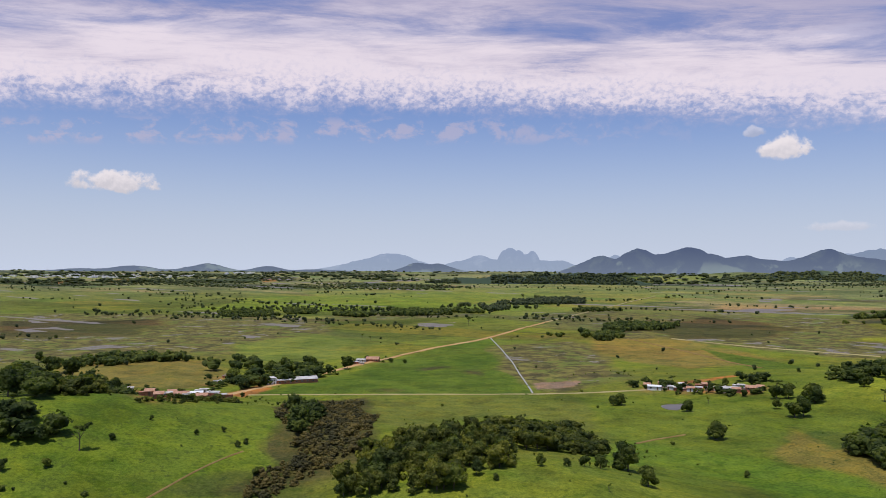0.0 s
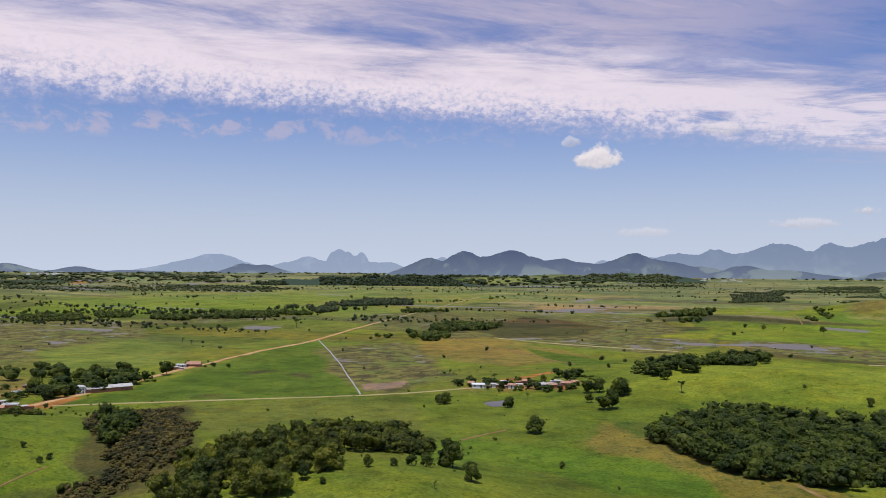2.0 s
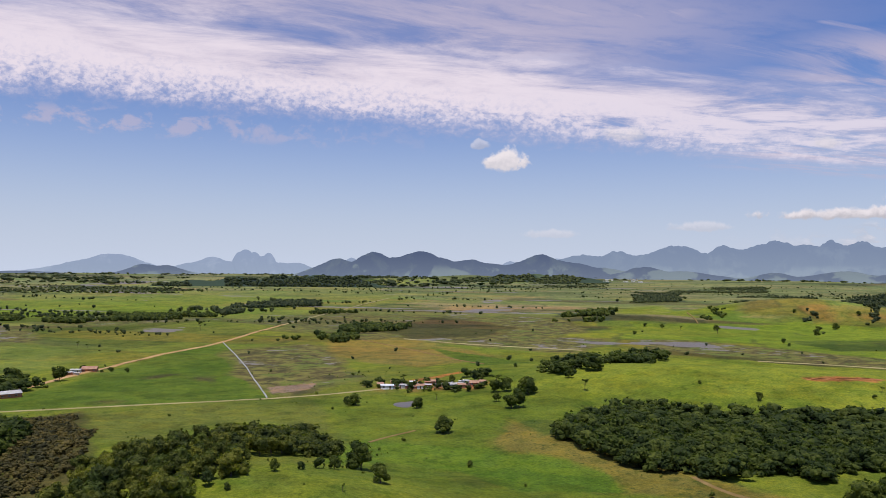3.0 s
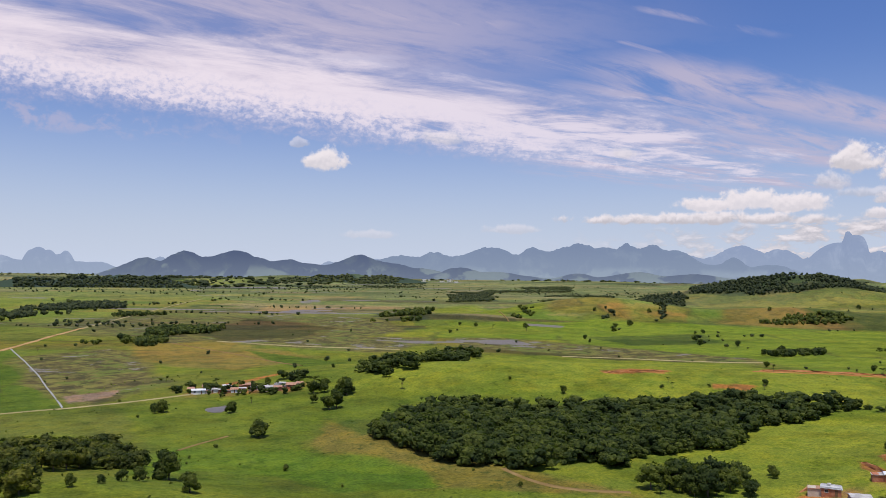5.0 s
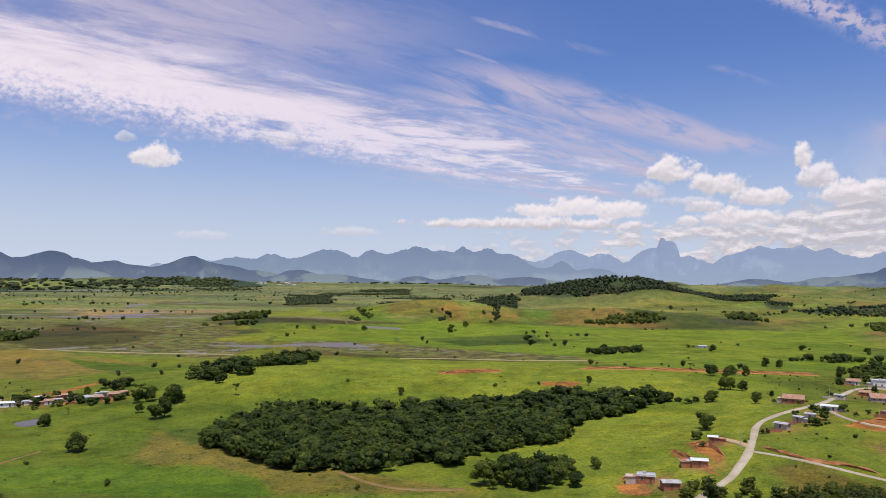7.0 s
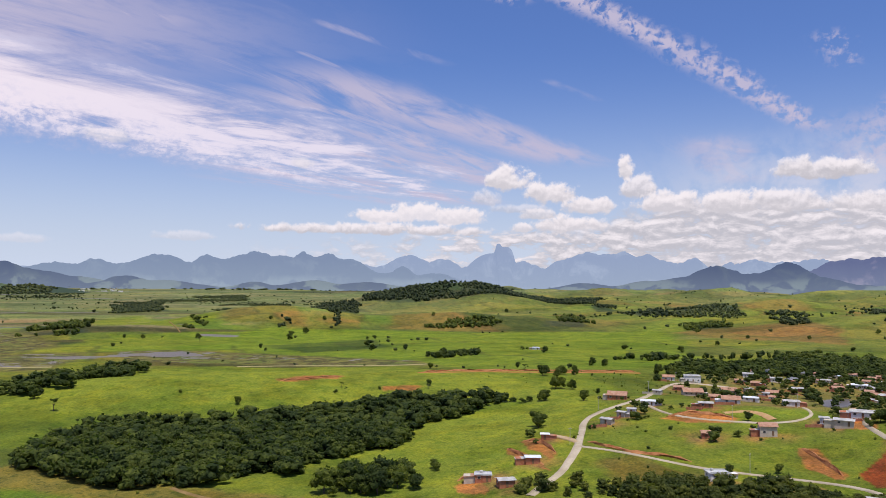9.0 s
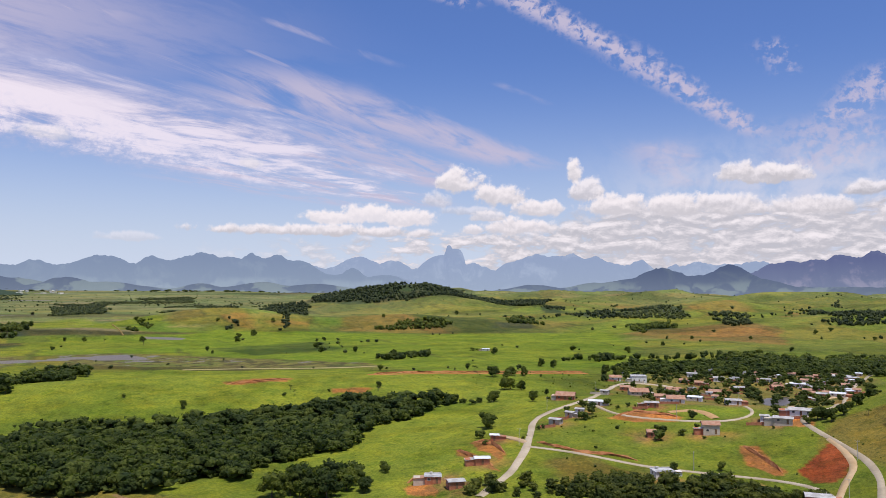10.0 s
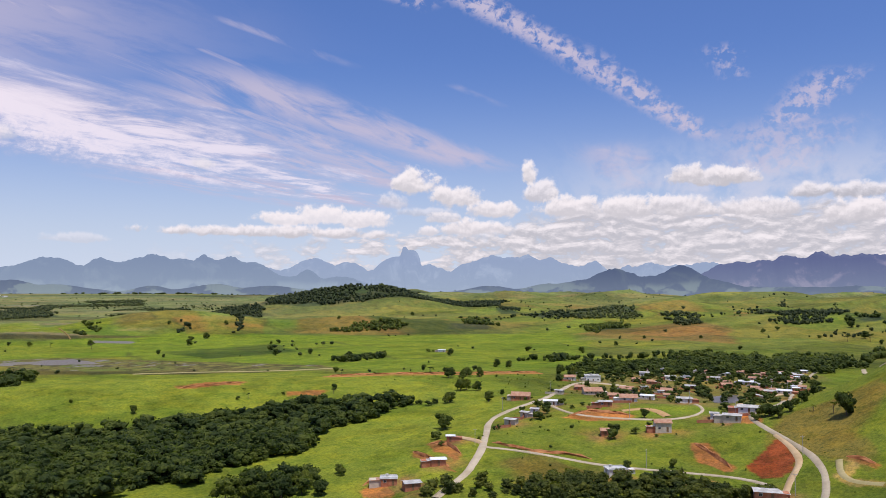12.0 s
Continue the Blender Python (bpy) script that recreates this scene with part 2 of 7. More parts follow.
def place(k):
    return k.add("ShaderNodeNewGeometry").outputs["Position"]


def ground_material():
    mat, k = material("pasture_and_soil")
    p = place(k)
    cover = k.add("ShaderNodeVertexColor", layer_name="cover").outputs[0]
    wet = k.add("ShaderNodeVertexColor", layer_name="rough").outputs[0]
    parts_ = k.add("ShaderNodeSeparateColor", wet).outputs
    marsh, scrub, open_water = parts_[0], parts_[1], parts_[2]
    big = k.noise(p, 0.012, 6.0, 0.6, 0.4)
    mid = k.noise(p, 0.07, 7.0, 0.66)
    fine = k.noise(p, 0.7, 6.0, 0.7)
    wide = k.noise(p, 0.030, 6.0, 0.64, 0.3)
    g = k.mix(k.step(mid, 0.42, 0.62, 0.0, 0.7), cover, k.mix(1.0, cover, (1.38, 1.22, 0.86), "MULTIPLY"))
    g = k.mix(k.step(big, 0.46, 0.64, 0.0, 0.75), g, k.mix(1.0, g, (0.58, 0.71, 0.62), "MULTIPLY"))
    g = k.mix(k.step(wide, 0.48, 0.64, 0.0, 0.7), g, k.mix(1.0, g, (0.68, 0.66, 0.66), "MULTIPLY"))
    # clumps of grass: lighter and darker by turns
    clump = k.noise(p, 0.75, 7.0, 0.80)
    g = k.mix(1.0, g, k.mix(k.step(clump, 0.36, 0.64), (0.68, 0.72, 0.64), (1.26, 1.20, 1.06)), "MULTIPLY")
    # rank growth in patches of some metres
    rank = k.noise(p, 0.11, 7.0, 0.70, 0.4)
    g = k.mix(k.step(rank, 0.52, 0.62, 0.0, 0.78), g, k.mix(1.0, g, (0.60, 0.72, 0.58), "MULTIPLY"))
    g = k.mix(k.step(rank, 0.45, 0.36, 0.0, 0.40), g, k.mix(1.0, g, (1.30, 1.12, 0.90), "MULTIPLY"))
    # tussocks, darker than the sward
    tuft = k.noise(p, 0.34, 6.0, 0.72)
    g = k.mix(k.m("MULTIPLY", k.step(tuft, 0.54, 0.66), k.m("ADD", 0.30, k.m("MULTIPLY", scrub, 0.65))), g, (0.040, 0.058, 0.014))
    # bog: brown sedge, mats of green and small standing pools
    bog = k.mix(k.step(mid, 0.38, 0.60), (0.088, 0.068, 0.030), (0.190, 0.172, 0.046))
    bog = k.mix(k.step(k.noise(p, 0.022, 7.0, 0.68, 0.6), 0.50, 0.58, 0.0, 0.8), bog, (0.120, 0.150, 0.030))
    bog = k.mix(k.step(k.noise(p, 0.055, 8.0, 0.70, 0.5), 0.50, 0.57, 0.0, 0.8), bog, (0.052, 0.048, 0.022))
    g = k.mix(marsh, g, bog)
    g = k.mix(k.m("MULTIPLY", k.step(fine, 0.35, 0.7), 0.35), g, k.mix(1.0, g, (0.55, 0.6, 0.5), "MULTIPLY"))
    pool = k.m("MULTIPLY", k.step(k.noise(p, 0.017, 8.0, 0.72, 0.5), 0.575, 0.61), k.step(marsh, 0.55, 0.9))
    pool = k.m("MAXIMUM", pool, k.step(open_water, 0.35, 0.65))
    g = k.mix(pool, g, (0.155, 0.135, 0.120))
    finish(k, g, k.m("SUBTRACT", 0.95, k.m("MULTIPLY", pool, 0.42)), k.m("ADD", fine, k.m("MULTIPLY", tuft, 2.0)), 0.6, 0.6, 0.06)
    return mat


def plain_material(name, a, b, scale=0.6, rough=0.9, fine=8.0, bump=0.3, depth=0.05, spec=0.25, metal=0.0):
    mat, k = material(name)
    p = k.add("ShaderNodeTexCoord").outputs["Object"]
    c = k.mix(k.step(k.noise(p, scale, 5.0, 0.6, 0.3), 0.35, 0.65), a, b)
    n = k.noise(p, fine, 5.0, 0.65)
    c = k.mix(k.step(n, 0.3, 0.75, 0.0, 0.35), c, k.mix(1.0, c, (0.6, 0.58, 0.55), "MULTIPLY"))
    finish(k, c, rough, n, bump, depth, spec, metal)
    return mat


def leaf_material(name, a, b, dark):
    mat, k = material(name)
    p = place(k)
    rnd = k.add("ShaderNodeObjectInfo").outputs["Random"]
    isl = k.add("ShaderNodeNewGeometry").outputs["Random Per Island"]
    c = k.mix(isl, a, b)
    c = k.mix(k.step(k.noise(p, 0.5, 4.0, 0.6), 0.35, 0.7, 0.0, 0.8), c, dark)
    c = k.mix(1.0, c, k.mix(rnd, (0.68, 0.72, 0.7), (1.28, 1.2, 0.95)), "MULTIPLY")
    each = k.noise(k.vm("MULTIPLY", p, (1.0, 1.0, 0.15)), 0.13, 2.0, 0.5)
    c = k.mix(1.0, c, k.mix(k.step(each, 0.36, 0.64), (0.60, 0.66, 0.70), (1.50, 1.34, 1.0)), "MULTIPLY")
    diff = k.add("ShaderNodeBsdfPrincipled")
    k.put(diff.inputs["Base Color"], c)
    k.put(diff.inputs["Roughness"], 0.75)
    k.put(diff.inputs["Specular IOR Level"], 0.2)
    thru = k.add("ShaderNodeBsdfTranslucent")
    k.put(thru.inputs["Color"], k.mix(1.0, c, (1.3, 1.5, 0.6), "MULTIPLY"))
    mixed = k.add("ShaderNodeMixShader", 0.45, diff.outputs[0], thru.outputs[0])
    k.add("ShaderNodeOutputMaterial", mixed.outputs[0])
    return mat


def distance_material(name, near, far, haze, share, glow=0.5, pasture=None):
    """Far ranges: woods and pale clearings; the kilometres of air are a painted glow."""
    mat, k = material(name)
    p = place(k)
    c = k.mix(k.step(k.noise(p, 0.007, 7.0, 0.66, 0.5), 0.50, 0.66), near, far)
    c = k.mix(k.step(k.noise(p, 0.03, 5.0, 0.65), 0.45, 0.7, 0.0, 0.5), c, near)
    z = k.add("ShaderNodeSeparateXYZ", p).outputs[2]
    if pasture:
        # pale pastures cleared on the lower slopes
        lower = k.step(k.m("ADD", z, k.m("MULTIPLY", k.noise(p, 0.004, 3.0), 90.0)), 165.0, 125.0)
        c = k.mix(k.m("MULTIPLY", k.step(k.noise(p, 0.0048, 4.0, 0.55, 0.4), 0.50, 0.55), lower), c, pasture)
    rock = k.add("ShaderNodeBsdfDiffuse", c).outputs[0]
    # painted haze: emission in the haze colour, paler and stronger low down
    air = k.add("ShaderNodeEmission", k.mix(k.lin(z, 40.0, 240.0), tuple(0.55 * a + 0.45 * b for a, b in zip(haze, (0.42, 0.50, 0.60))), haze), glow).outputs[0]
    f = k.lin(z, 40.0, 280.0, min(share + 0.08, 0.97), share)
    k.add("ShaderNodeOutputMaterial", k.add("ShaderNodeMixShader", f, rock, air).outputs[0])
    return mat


M_GROUND = ground_material()
M_LEAF = leaf_material("broad_leaves", (0.090, 0.112, 0.024), (0.160, 0.172, 0.040), (0.050, 0.066, 0.018))
M_LEAF_DARK = leaf_material("dark_leaves", (0.060, 0.088, 0.022), (0.118, 0.148, 0.036), (0.042, 0.064, 0.018))
# far foliage: haze painted into the leaf colour, greyer and bluer
M_LEAF_FAR = leaf_material("hazy_distant_leaves", (0.066, 0.090, 0.046), (0.104, 0.128, 0.066), (0.052, 0.070, 0.038))
M_LEAF_DRY = leaf_material("dry_scrub_leaves", (0.100, 0.092, 0.042), (0.150, 0.130, 0.064), (0.062, 0.058, 0.028))
M_BARK = plain_material("bark", (0.10, 0.075, 0.05), (0.16, 0.125, 0.09), 1.5, 0.95, 9.0, 0.6, 0.05)
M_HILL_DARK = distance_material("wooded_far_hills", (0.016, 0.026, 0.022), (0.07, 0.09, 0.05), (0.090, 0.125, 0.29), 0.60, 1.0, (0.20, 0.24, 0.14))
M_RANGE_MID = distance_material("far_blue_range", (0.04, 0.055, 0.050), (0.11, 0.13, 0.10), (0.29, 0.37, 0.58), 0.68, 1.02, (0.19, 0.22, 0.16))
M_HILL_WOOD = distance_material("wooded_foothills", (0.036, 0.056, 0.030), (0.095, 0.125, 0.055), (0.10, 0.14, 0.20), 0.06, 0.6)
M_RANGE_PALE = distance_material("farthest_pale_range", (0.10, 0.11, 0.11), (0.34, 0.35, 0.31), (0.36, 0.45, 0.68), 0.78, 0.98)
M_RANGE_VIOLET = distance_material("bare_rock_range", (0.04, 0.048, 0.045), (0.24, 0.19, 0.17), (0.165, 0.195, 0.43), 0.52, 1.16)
M_WATER = plain_material("still_brown_water", (0.10, 0.085, 0.075), (0.13, 0.11, 0.095), 0.05, 0.34, 0.4, 0.05, 0.02, 0.2)
M_WAY = {
    "dirt": plain_material("orange_dirt_road", (0.40, 0.235, 0.105), (0.48, 0.31, 0.155), 0.08, 0.95, 0.7, 0.3, 0.1, 0.02),
    "track": plain_material("pale_farm_track", (0.30, 0.255, 0.120), (0.36, 0.30, 0.155), 0.08, 0.95, 0.7, 0.3, 0.1, 0.02),
    "ditch": plain_material("pale_ditch_lining", (0.27, 0.28, 0.28), (0.36, 0.36, 0.35), 0.3, 0.8, 1.5, 0.2, 0.05, 0.02),
    "gravel": plain_material("gravel_village_road", (0.380, 0.310, 0.215), (0.470, 0.390, 0.285), 0.1, 0.95, 0.9, 0.3, 0.08, 0.02),
    "paved": plain_material("worn_concrete_road", (0.330, 0.270, 0.190), (0.400, 0.335, 0.245), 0.12, 0.9, 1.2, 0.2, 0.04, 0.02),
    "dirt_pale": plain_material("tan_dirt_road", (0.42, 0.29, 0.16), (0.48, 0.35, 0.21), 0.1, 0.95, 0.9, 0.3, 0.08, 0.02),
    "trail": plain_material("trodden_brown_trail", (0.20, 0.130, 0.052), (0.26, 0.175, 0.075), 0.1, 0.95, 0.9, 0.3, 0.08, 0.02),
    "rustroad": plain_material("rust_dirt_road", (0.36, 0.15, 0.05), (0.42, 0.20, 0.075), 0.1, 0.95, 0.9, 0.3, 0.08, 0.02),
}
M_EARTH = plain_material("cut_red_earth", (0.30, 0.105, 0.038), (0.42, 0.19, 0.075), 0.25, 0.95, 1.5, 0.7, 0.3)
M_WALL = {
    "white": plain_material("whitewashed_wall", (0.82, 0.80, 0.76), (0.70, 0.67, 0.61), 0.5, 0.85, 5.0, 0.2, 0.02),
    "brick": plain_material("bare_brick_wall", (0.38, 0.125, 0.062), (0.46, 0.20, 0.11), 0.6, 0.9, 9.0, 0.4, 0.03),
    "render": plain_material("grey_cement_wall", (0.47, 0.40, 0.31), (0.56, 0.48, 0.38), 0.5, 0.9, 6.0, 0.25, 0.02),
}
M_ROOF = {
    "flat": plain_material("stained_concrete_slab", (0.42, 0.41, 0.40), (0.55, 0.54, 0.52), 0.4, 0.85, 4.0, 0.2, 0.02),
    "slab": plain_material("weathered_fibre_cement_sheets", (0.34, 0.32, 0.30), (0.50, 0.48, 0.46), 0.4, 0.85, 4.0, 0.3, 0.03),
    "white": plain_material("bright_metal_sheets", (0.72, 0.73, 0.75), (0.62, 0.63, 0.65), 0.3, 0.5, 3.0, 0.15, 0.02, 0.4, 0.0),
    "tile": plain_material("clay_roof_tiles", (0.33, 0.165, 0.100), (0.42, 0.25, 0.17), 0.7, 0.85, 7.0, 0.5, 0.04),
}
M_DARK = plain_material("dark_openings", (0.025, 0.025, 0.028), (0.04, 0.04, 0.042), 0.8, 0.3, 3.0, 0.05, 0.01, 0.5)
M_FRAME = plain_material("painted_window_frame", (0.55, 0.52, 0.46), (0.45, 0.42, 0.38), 0.8, 0.6, 6.0, 0.1, 0.01)
M_DOOR = plain_material("wooden_door", (0.16, 0.09, 0.05), (0.22, 0.13, 0.07), 0.8, 0.6, 6.0, 0.2, 0.01)
M_POST = plain_material("grey_concrete_post", (0.34, 0.33, 0.31), (0.42, 0.40, 0.38), 0.8, 0.85, 6.0, 0.1, 0.01)
# ---- the lie of the land ----
_lat = np.random.RandomState(7).rand(256, 256)


def val_noise(x, y, size, k=0):
    """Smooth noise of about +-1 with features of that size in metres."""
    x, y = np.asarray(x, float) / size + 37.3 * k, np.asarray(y, float) / size + 91.7 * k
    i, j = np.floor(x).astype(int), np.floor(y).astype(int)
    fx, fy = x - i, y - j
    fx, fy = fx * fx * (3 - 2 * fx), fy * fy * (3 - 2 * fy)
    g = lambda a, b: _lat[a % 256, b % 256]
    return 2 * ((g(i, j) * (1 - fx) + g(i + 1, j) * fx) * (1 - fy) + (g(i, j + 1) * (1 - fx) + g(i + 1, j + 1) * fx) * fy) - 1


def fbm(x, y, size, octaves=4, k=0):
    return sum(val_noise(x, y, size / 2 ** o, k + o) / 2 ** o for o in range(octaves))


def ease(v, lo, hi):
    s = np.clip((v - lo) / (hi - lo), 0, 1)
    return s * s * (3 - 2 * s)


def at(az, d):
    """Plan place of a heading (degrees, clockwise from the y axis) and a distance."""
    return d * math.sin(radians(az)), d * math.cos(radians(az))


# heading, distance, half length across, half length along the line of sight, height, turn
HILLS = [
    (-24, 360, 110, 75, 15, 0), (-36, 330, 120, 90, 17, 0),
    (1, 300, 60, 55, 13, 0), (9, 235, 60, 45, 14, 0),
    (31, 560, 120, 75, 7, 12), (43, 540, 150, 90, 11, 0), (57, 560, 150, 80, 7, -8), (66, 640, 160, 60, 4, 0),
    (73, 440, 75, 70, 9, 0), (81, 420, 55, 60, 7, 0), (70, 350, 70, 60, 4, 0),
    (98, 450, 72, 130, 54, 0), (122, 420, 140, 160, 40, 0),
    (40, 1420, 130, 110, 20, 0), (44.5, 1420, 120, 100, 24, 0), (48, 1380, 100, 80, 9, 0),
    (53.5, 1420, 110, 80, 12, 0), (57.5, 1420, 110, 80, 13, 0), (62, 1500, 160, 110, 14, 0),
    (51.5, 2150, 170, 180, 26, 0), (57.2, 2150, 150, 180, 60, 0), (60.5, 2250, 160, 160, 20, 0), (65, 2300, 200, 160, 16, 0),
    (70, 1700, 240, 140, 24, 0), (76, 1900, 240, 150, 30, 0), (84, 1750, 260, 150, 26, 0), (91, 1500, 260, 160, 30, 0),
    (68, 2900, 260, 200, 14, 0), (74, 3000, 300, 220, 12, 0), (81, 2900, 280, 200, 18, 0), (88, 2700, 300, 200, 24, 0), (95, 2500, 300, 200, 26, 0), (17.4, 3000, 120, 90, 21, 0),
    (33, 1250, 120, 90, 14, 0), (21, 3600, 230, 160, 22, 0), (13, 3300, 240, 160, 14, 0), (4, 3300, 200, 150, 12, 0), (-10, 3200, 220, 150, 10, 0),
]


def hedgewise(x, y):
    """Places along and across the run of the plain's ditches and hedges."""
    return x * math.cos(radians(32)) - y * math.sin(radians(32)), x * math.sin(radians(32)) + y * math.cos(radians(32))


def gully(x, y):
    """0 on the crests of the hill country, 1 in its valleys."""
    along, deep = hedgewise(x, y)
    return np.abs(val_noise(along / 1.5 + 60 * val_noise(x, y, 210, 16), deep, 300, 12))


def height(x, y):
    x, y = np.asarray(x, float), np.asarray(y, float)
    d = np.maximum(np.hypot(x, y), 1.0)
    az = np.degrees(np.arctan2(x, y))
    over = np.clip(d - 1500, 0, 3400)
    z = H * (1 - d / (d + 6.1e-4 * over ** 2 + 1e-6))
    z = z + (2.0 * ease(az, 18, 30) * ease(d, 1000, 300) + 5.0 * ease(az, 48, 66) * ease(az, 179, 150) * ease(d, 2500, 200)) * ease(d, 90, 210)
    for a, r, wa, wr, h, turn in HILLS:
        cx, cy = at(a, r)
        t = radians(a + turn)
        p, q = (x - cx) * math.cos(t) - (y - cy) * math.sin(t), (x - cx) * math.sin(t) + (y - cy) * math.cos(t)
        z = z + h * np.exp(-(p / wa) ** 2 - (q / wr) ** 2)
    roll = ease(az, 40, 62) * ease(d, 900, 1500) * ease(az, 150, 110)
    z = z + roll * (12 * fbm(x, y, 360, 3, 3) + 8 * np.abs(val_noise(x, y, 170, 9)) + 30 * ((1 - gully(x, y)) ** 2 - 0.35)) * (0.45 + 0.55 * ease(d, 1500, 2200))
    z = z + 0.5 * fbm(x, y, 60, 3, 5) * ease(d, 900, 300)
    # the rise on which the camera's pilot stands
    return z + 42 * np.exp(-(d / 110) ** 2)


def z_at(x, y):
    return float(height(x, y))


def inside(x, y, poly):
    """Mask of the points inside a polygon."""
    r = np.zeros(np.shape(x), bool)
    for (x0, y0), (x1, y1) in zip(poly, poly[1:] + poly[:1]):
        if y0 != y1:
            r ^= ((y0 > y) != (y1 > y)) & (x < (x1 - x0) * (y - y0) / (y1 - y0) + x0)
    return r
# ---- plan: fields, waters, ways and woods, in metres ----
FIELDS = []


def field(kind, poly, soft=3.0):
    FIELDS.append((kind, poly, soft))


field("pasture", [(128, 449), (179, 493), (212, 494), (267, 475), (151, 268), (118, 266), (114, 339)])
field("lime", [(208, 457), (249, 475), (377, 609), (497, 593), (458, 336), (427, 256), (431, 205), (266, 127), (232, 170), (298, 356), (244, 394), (200, 408)])
field("lime", [(414, 637), (522, 556), (578, 432), (515, 218), (461, 195), (373, 173), (236, 165), (234, 174), (302, 193), (437, 239), (387, 314), (296, 357), (241, 369)])
field("dryhill", [(374, 32), (391, 17), (400, -11), (310, -8), (316, 3), (339, 19)])
field("meadow", [(648, 998), (875, 933), (1029, 770), (1245, 426), (790, 246), (651, 275), (575, 381), (662, 539), (561, 597), (597, 920)])
field("hillgreen", [(-174, 309), (-116, 457), (-62, 317), (-58, 284), (-68, 269), (-84, 244), (-129, 231)])
field("pasture", [(61, 482), (138, 484), (139, 415), (94, 253), (3, 227), (22, 256), (68, 310), (84, 345), (83, 417)])
field("lime", [(719, 2770), (823, 3069), (1056, 3446), (1152, 3220), (1049, 2754), (873, 2721)])
field("thicket", [(430, 695), (493, 698), (557, 665), (573, 593), (629, 522), (615, 483), (549, 494), (489, 543), (469, 601), (450, 637), (405, 654)])
field("crop", [(-116, 483), (57, 496), (53, 876), (4, 788), (-44, 656), (-69, 587), (-96, 531)])
field("olive", [(-45, 473), (62, 486), (79, 485), (89, 417), (88, 353), (75, 342), (63, 405), (35, 419), (5, 392), (-21, 318), (-39, 405)])
field("marsh", [(58, 791), (137, 840), (155, 660), (147, 558), (85, 523), (57, 507)])
field("mud", [(63, 540), (100, 552), (85, 520), (61, 512)])
field("marsh", [(-712, 1263), (-445, 1278), (-229, 1206), (-119, 1013), (-138, 856), (-151, 695), (-237, 729), (-272, 650), (-365, 648)])
field("dry", [(-301, 631), (-208, 652), (-161, 570), (-154, 508), (-210, 501), (-261, 539)])
field("yellow", [(-222, 764), (-152, 943), (-56, 827), (-100, 655), (-161, 652)])
field("marsh", [(261, 1079), (588, 1246), (552, 980), (362, 643), (296, 798), (210, 869)])
field("dry", [(158, 854), (265, 885), (294, 662), (199, 593), (169, 661)])
field("olive", [(-179, 1112), (69, 1249), (167, 1075), (55, 890), (-49, 821)])
field("olive", [(-1136, 2013), (-413, 2021), (-96, 1591), (-199, 1235), (-737, 1307)])
field("yellow", [(-410, 2161), (586, 2574), (612, 1824), (105, 1251), (-143, 1486)])
field("thicket", [(-93, 458), (-45, 470), (-28, 319), (-37, 267), (-51, 270), (-66, 315)])
field("scrubland", [(-68, 269), (-46, 285), (-37, 267), (-39, 243), (-84, 244)])
field("brown", [(169, 343), (195, 365), (174, 298), (182, 251), (200, 206), (204, 194), (133, 236), (146, 318)])
field("valley", [(51, 281), (91, 355), (142, 321), (145, 294), (145, 241), (120, 242), (118, 268), (88, 303)])
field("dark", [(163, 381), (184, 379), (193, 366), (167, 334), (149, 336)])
field("marsh", [(547, 842), (597, 815), (573, 693), (644, 482), (608, 429), (515, 548), (447, 688)])
field("rust", [(834, 1054), (1293, 1575), (939, 1015), (912, 973), (899, 910), (808, 1008)])
field("russet", [(1069, 866), (1473, 1103), (1169, 776), (1169, 718), (1129, 660), (1005, 814)])
field("russet", [(1229, 363), (1444, 322), (1369, 230), (1201, 132), (1108, 115), (1139, 223)])
field("russet", [(1587, 422), (2607, 618), (1725, 313), (1628, 263), (1618, 338)])
field("darkbog", [(299, 1050), (416, 1240), (457, 1163), (461, 992), (356, 860), (257, 857)])
field("crop", [(251, 764), (266, 716), (290, 606), (234, 584)])
field("lime", [(867, 1426), (1076, 1527), (835, 1057), (741, 996), (619, 1017)])
field("lime", [(401, 835), (591, 971), (665, 943), (682, 863), (537, 766)])
field("darkbog", [(-614, 1090), (-512, 1073), (-434, 1132), (-365, 1050), (-336, 876), (-482, 856)])
field("meadow", [(-420, 1412), (-487, 1766), (0, 2202), (322, 2071), (0, 1557), (-188, 1426)])
field("russet", [(1231, 421), (1355, 361), (1437, 281), (1327, 180), (1163, 143), (1170, 205), (1120, 298)])
field("rust", [(1700, 465), (1756, 343), (1731, 268), (1603, 335)])
field("brown", [(170, 386), (169, 343), (148, 316), (148, 281), (172, 252), (176, 222), (177, 211), (151, 228), (146, 267), (136, 296), (140, 336)])
field("valley", [(118, 340), (148, 301), (147, 260), (144, 232), (120, 243), (98, 313)])
field("dryhill", [(325, -9), (354, 4), (371, 21), (362, 31), (328, 13), (318, 7), (295, -8)])
field("thicket", [(-84, 375), (-79, 438), (-46, 445), (-35, 378), (-27, 287), (-37, 267), (-45, 261), (-53, 246), (-65, 250), (-56, 275), (-54, 301), (-68, 334)])
field("soil", [(-1292, 2570), (-1269, 2740), (-1149, 2518), (-1205, 2413)])
field("soil", [(-1170, 2716), (-1188, 2955), (-1063, 2691), (-1083, 2535)])
field("soil", [(-661, 2838), (-681, 3092), (-592, 2801), (-588, 2605)])
field("darkbog", [(-21, 620), (3, 638), (14, 628), (-10, 610)])
field("darkbog", [(18, 615), (37, 599), (32, 577), (20, 595)])
field("darkbog", [(-42, 518), (-31, 523), (-23, 512), (-34, 506)])
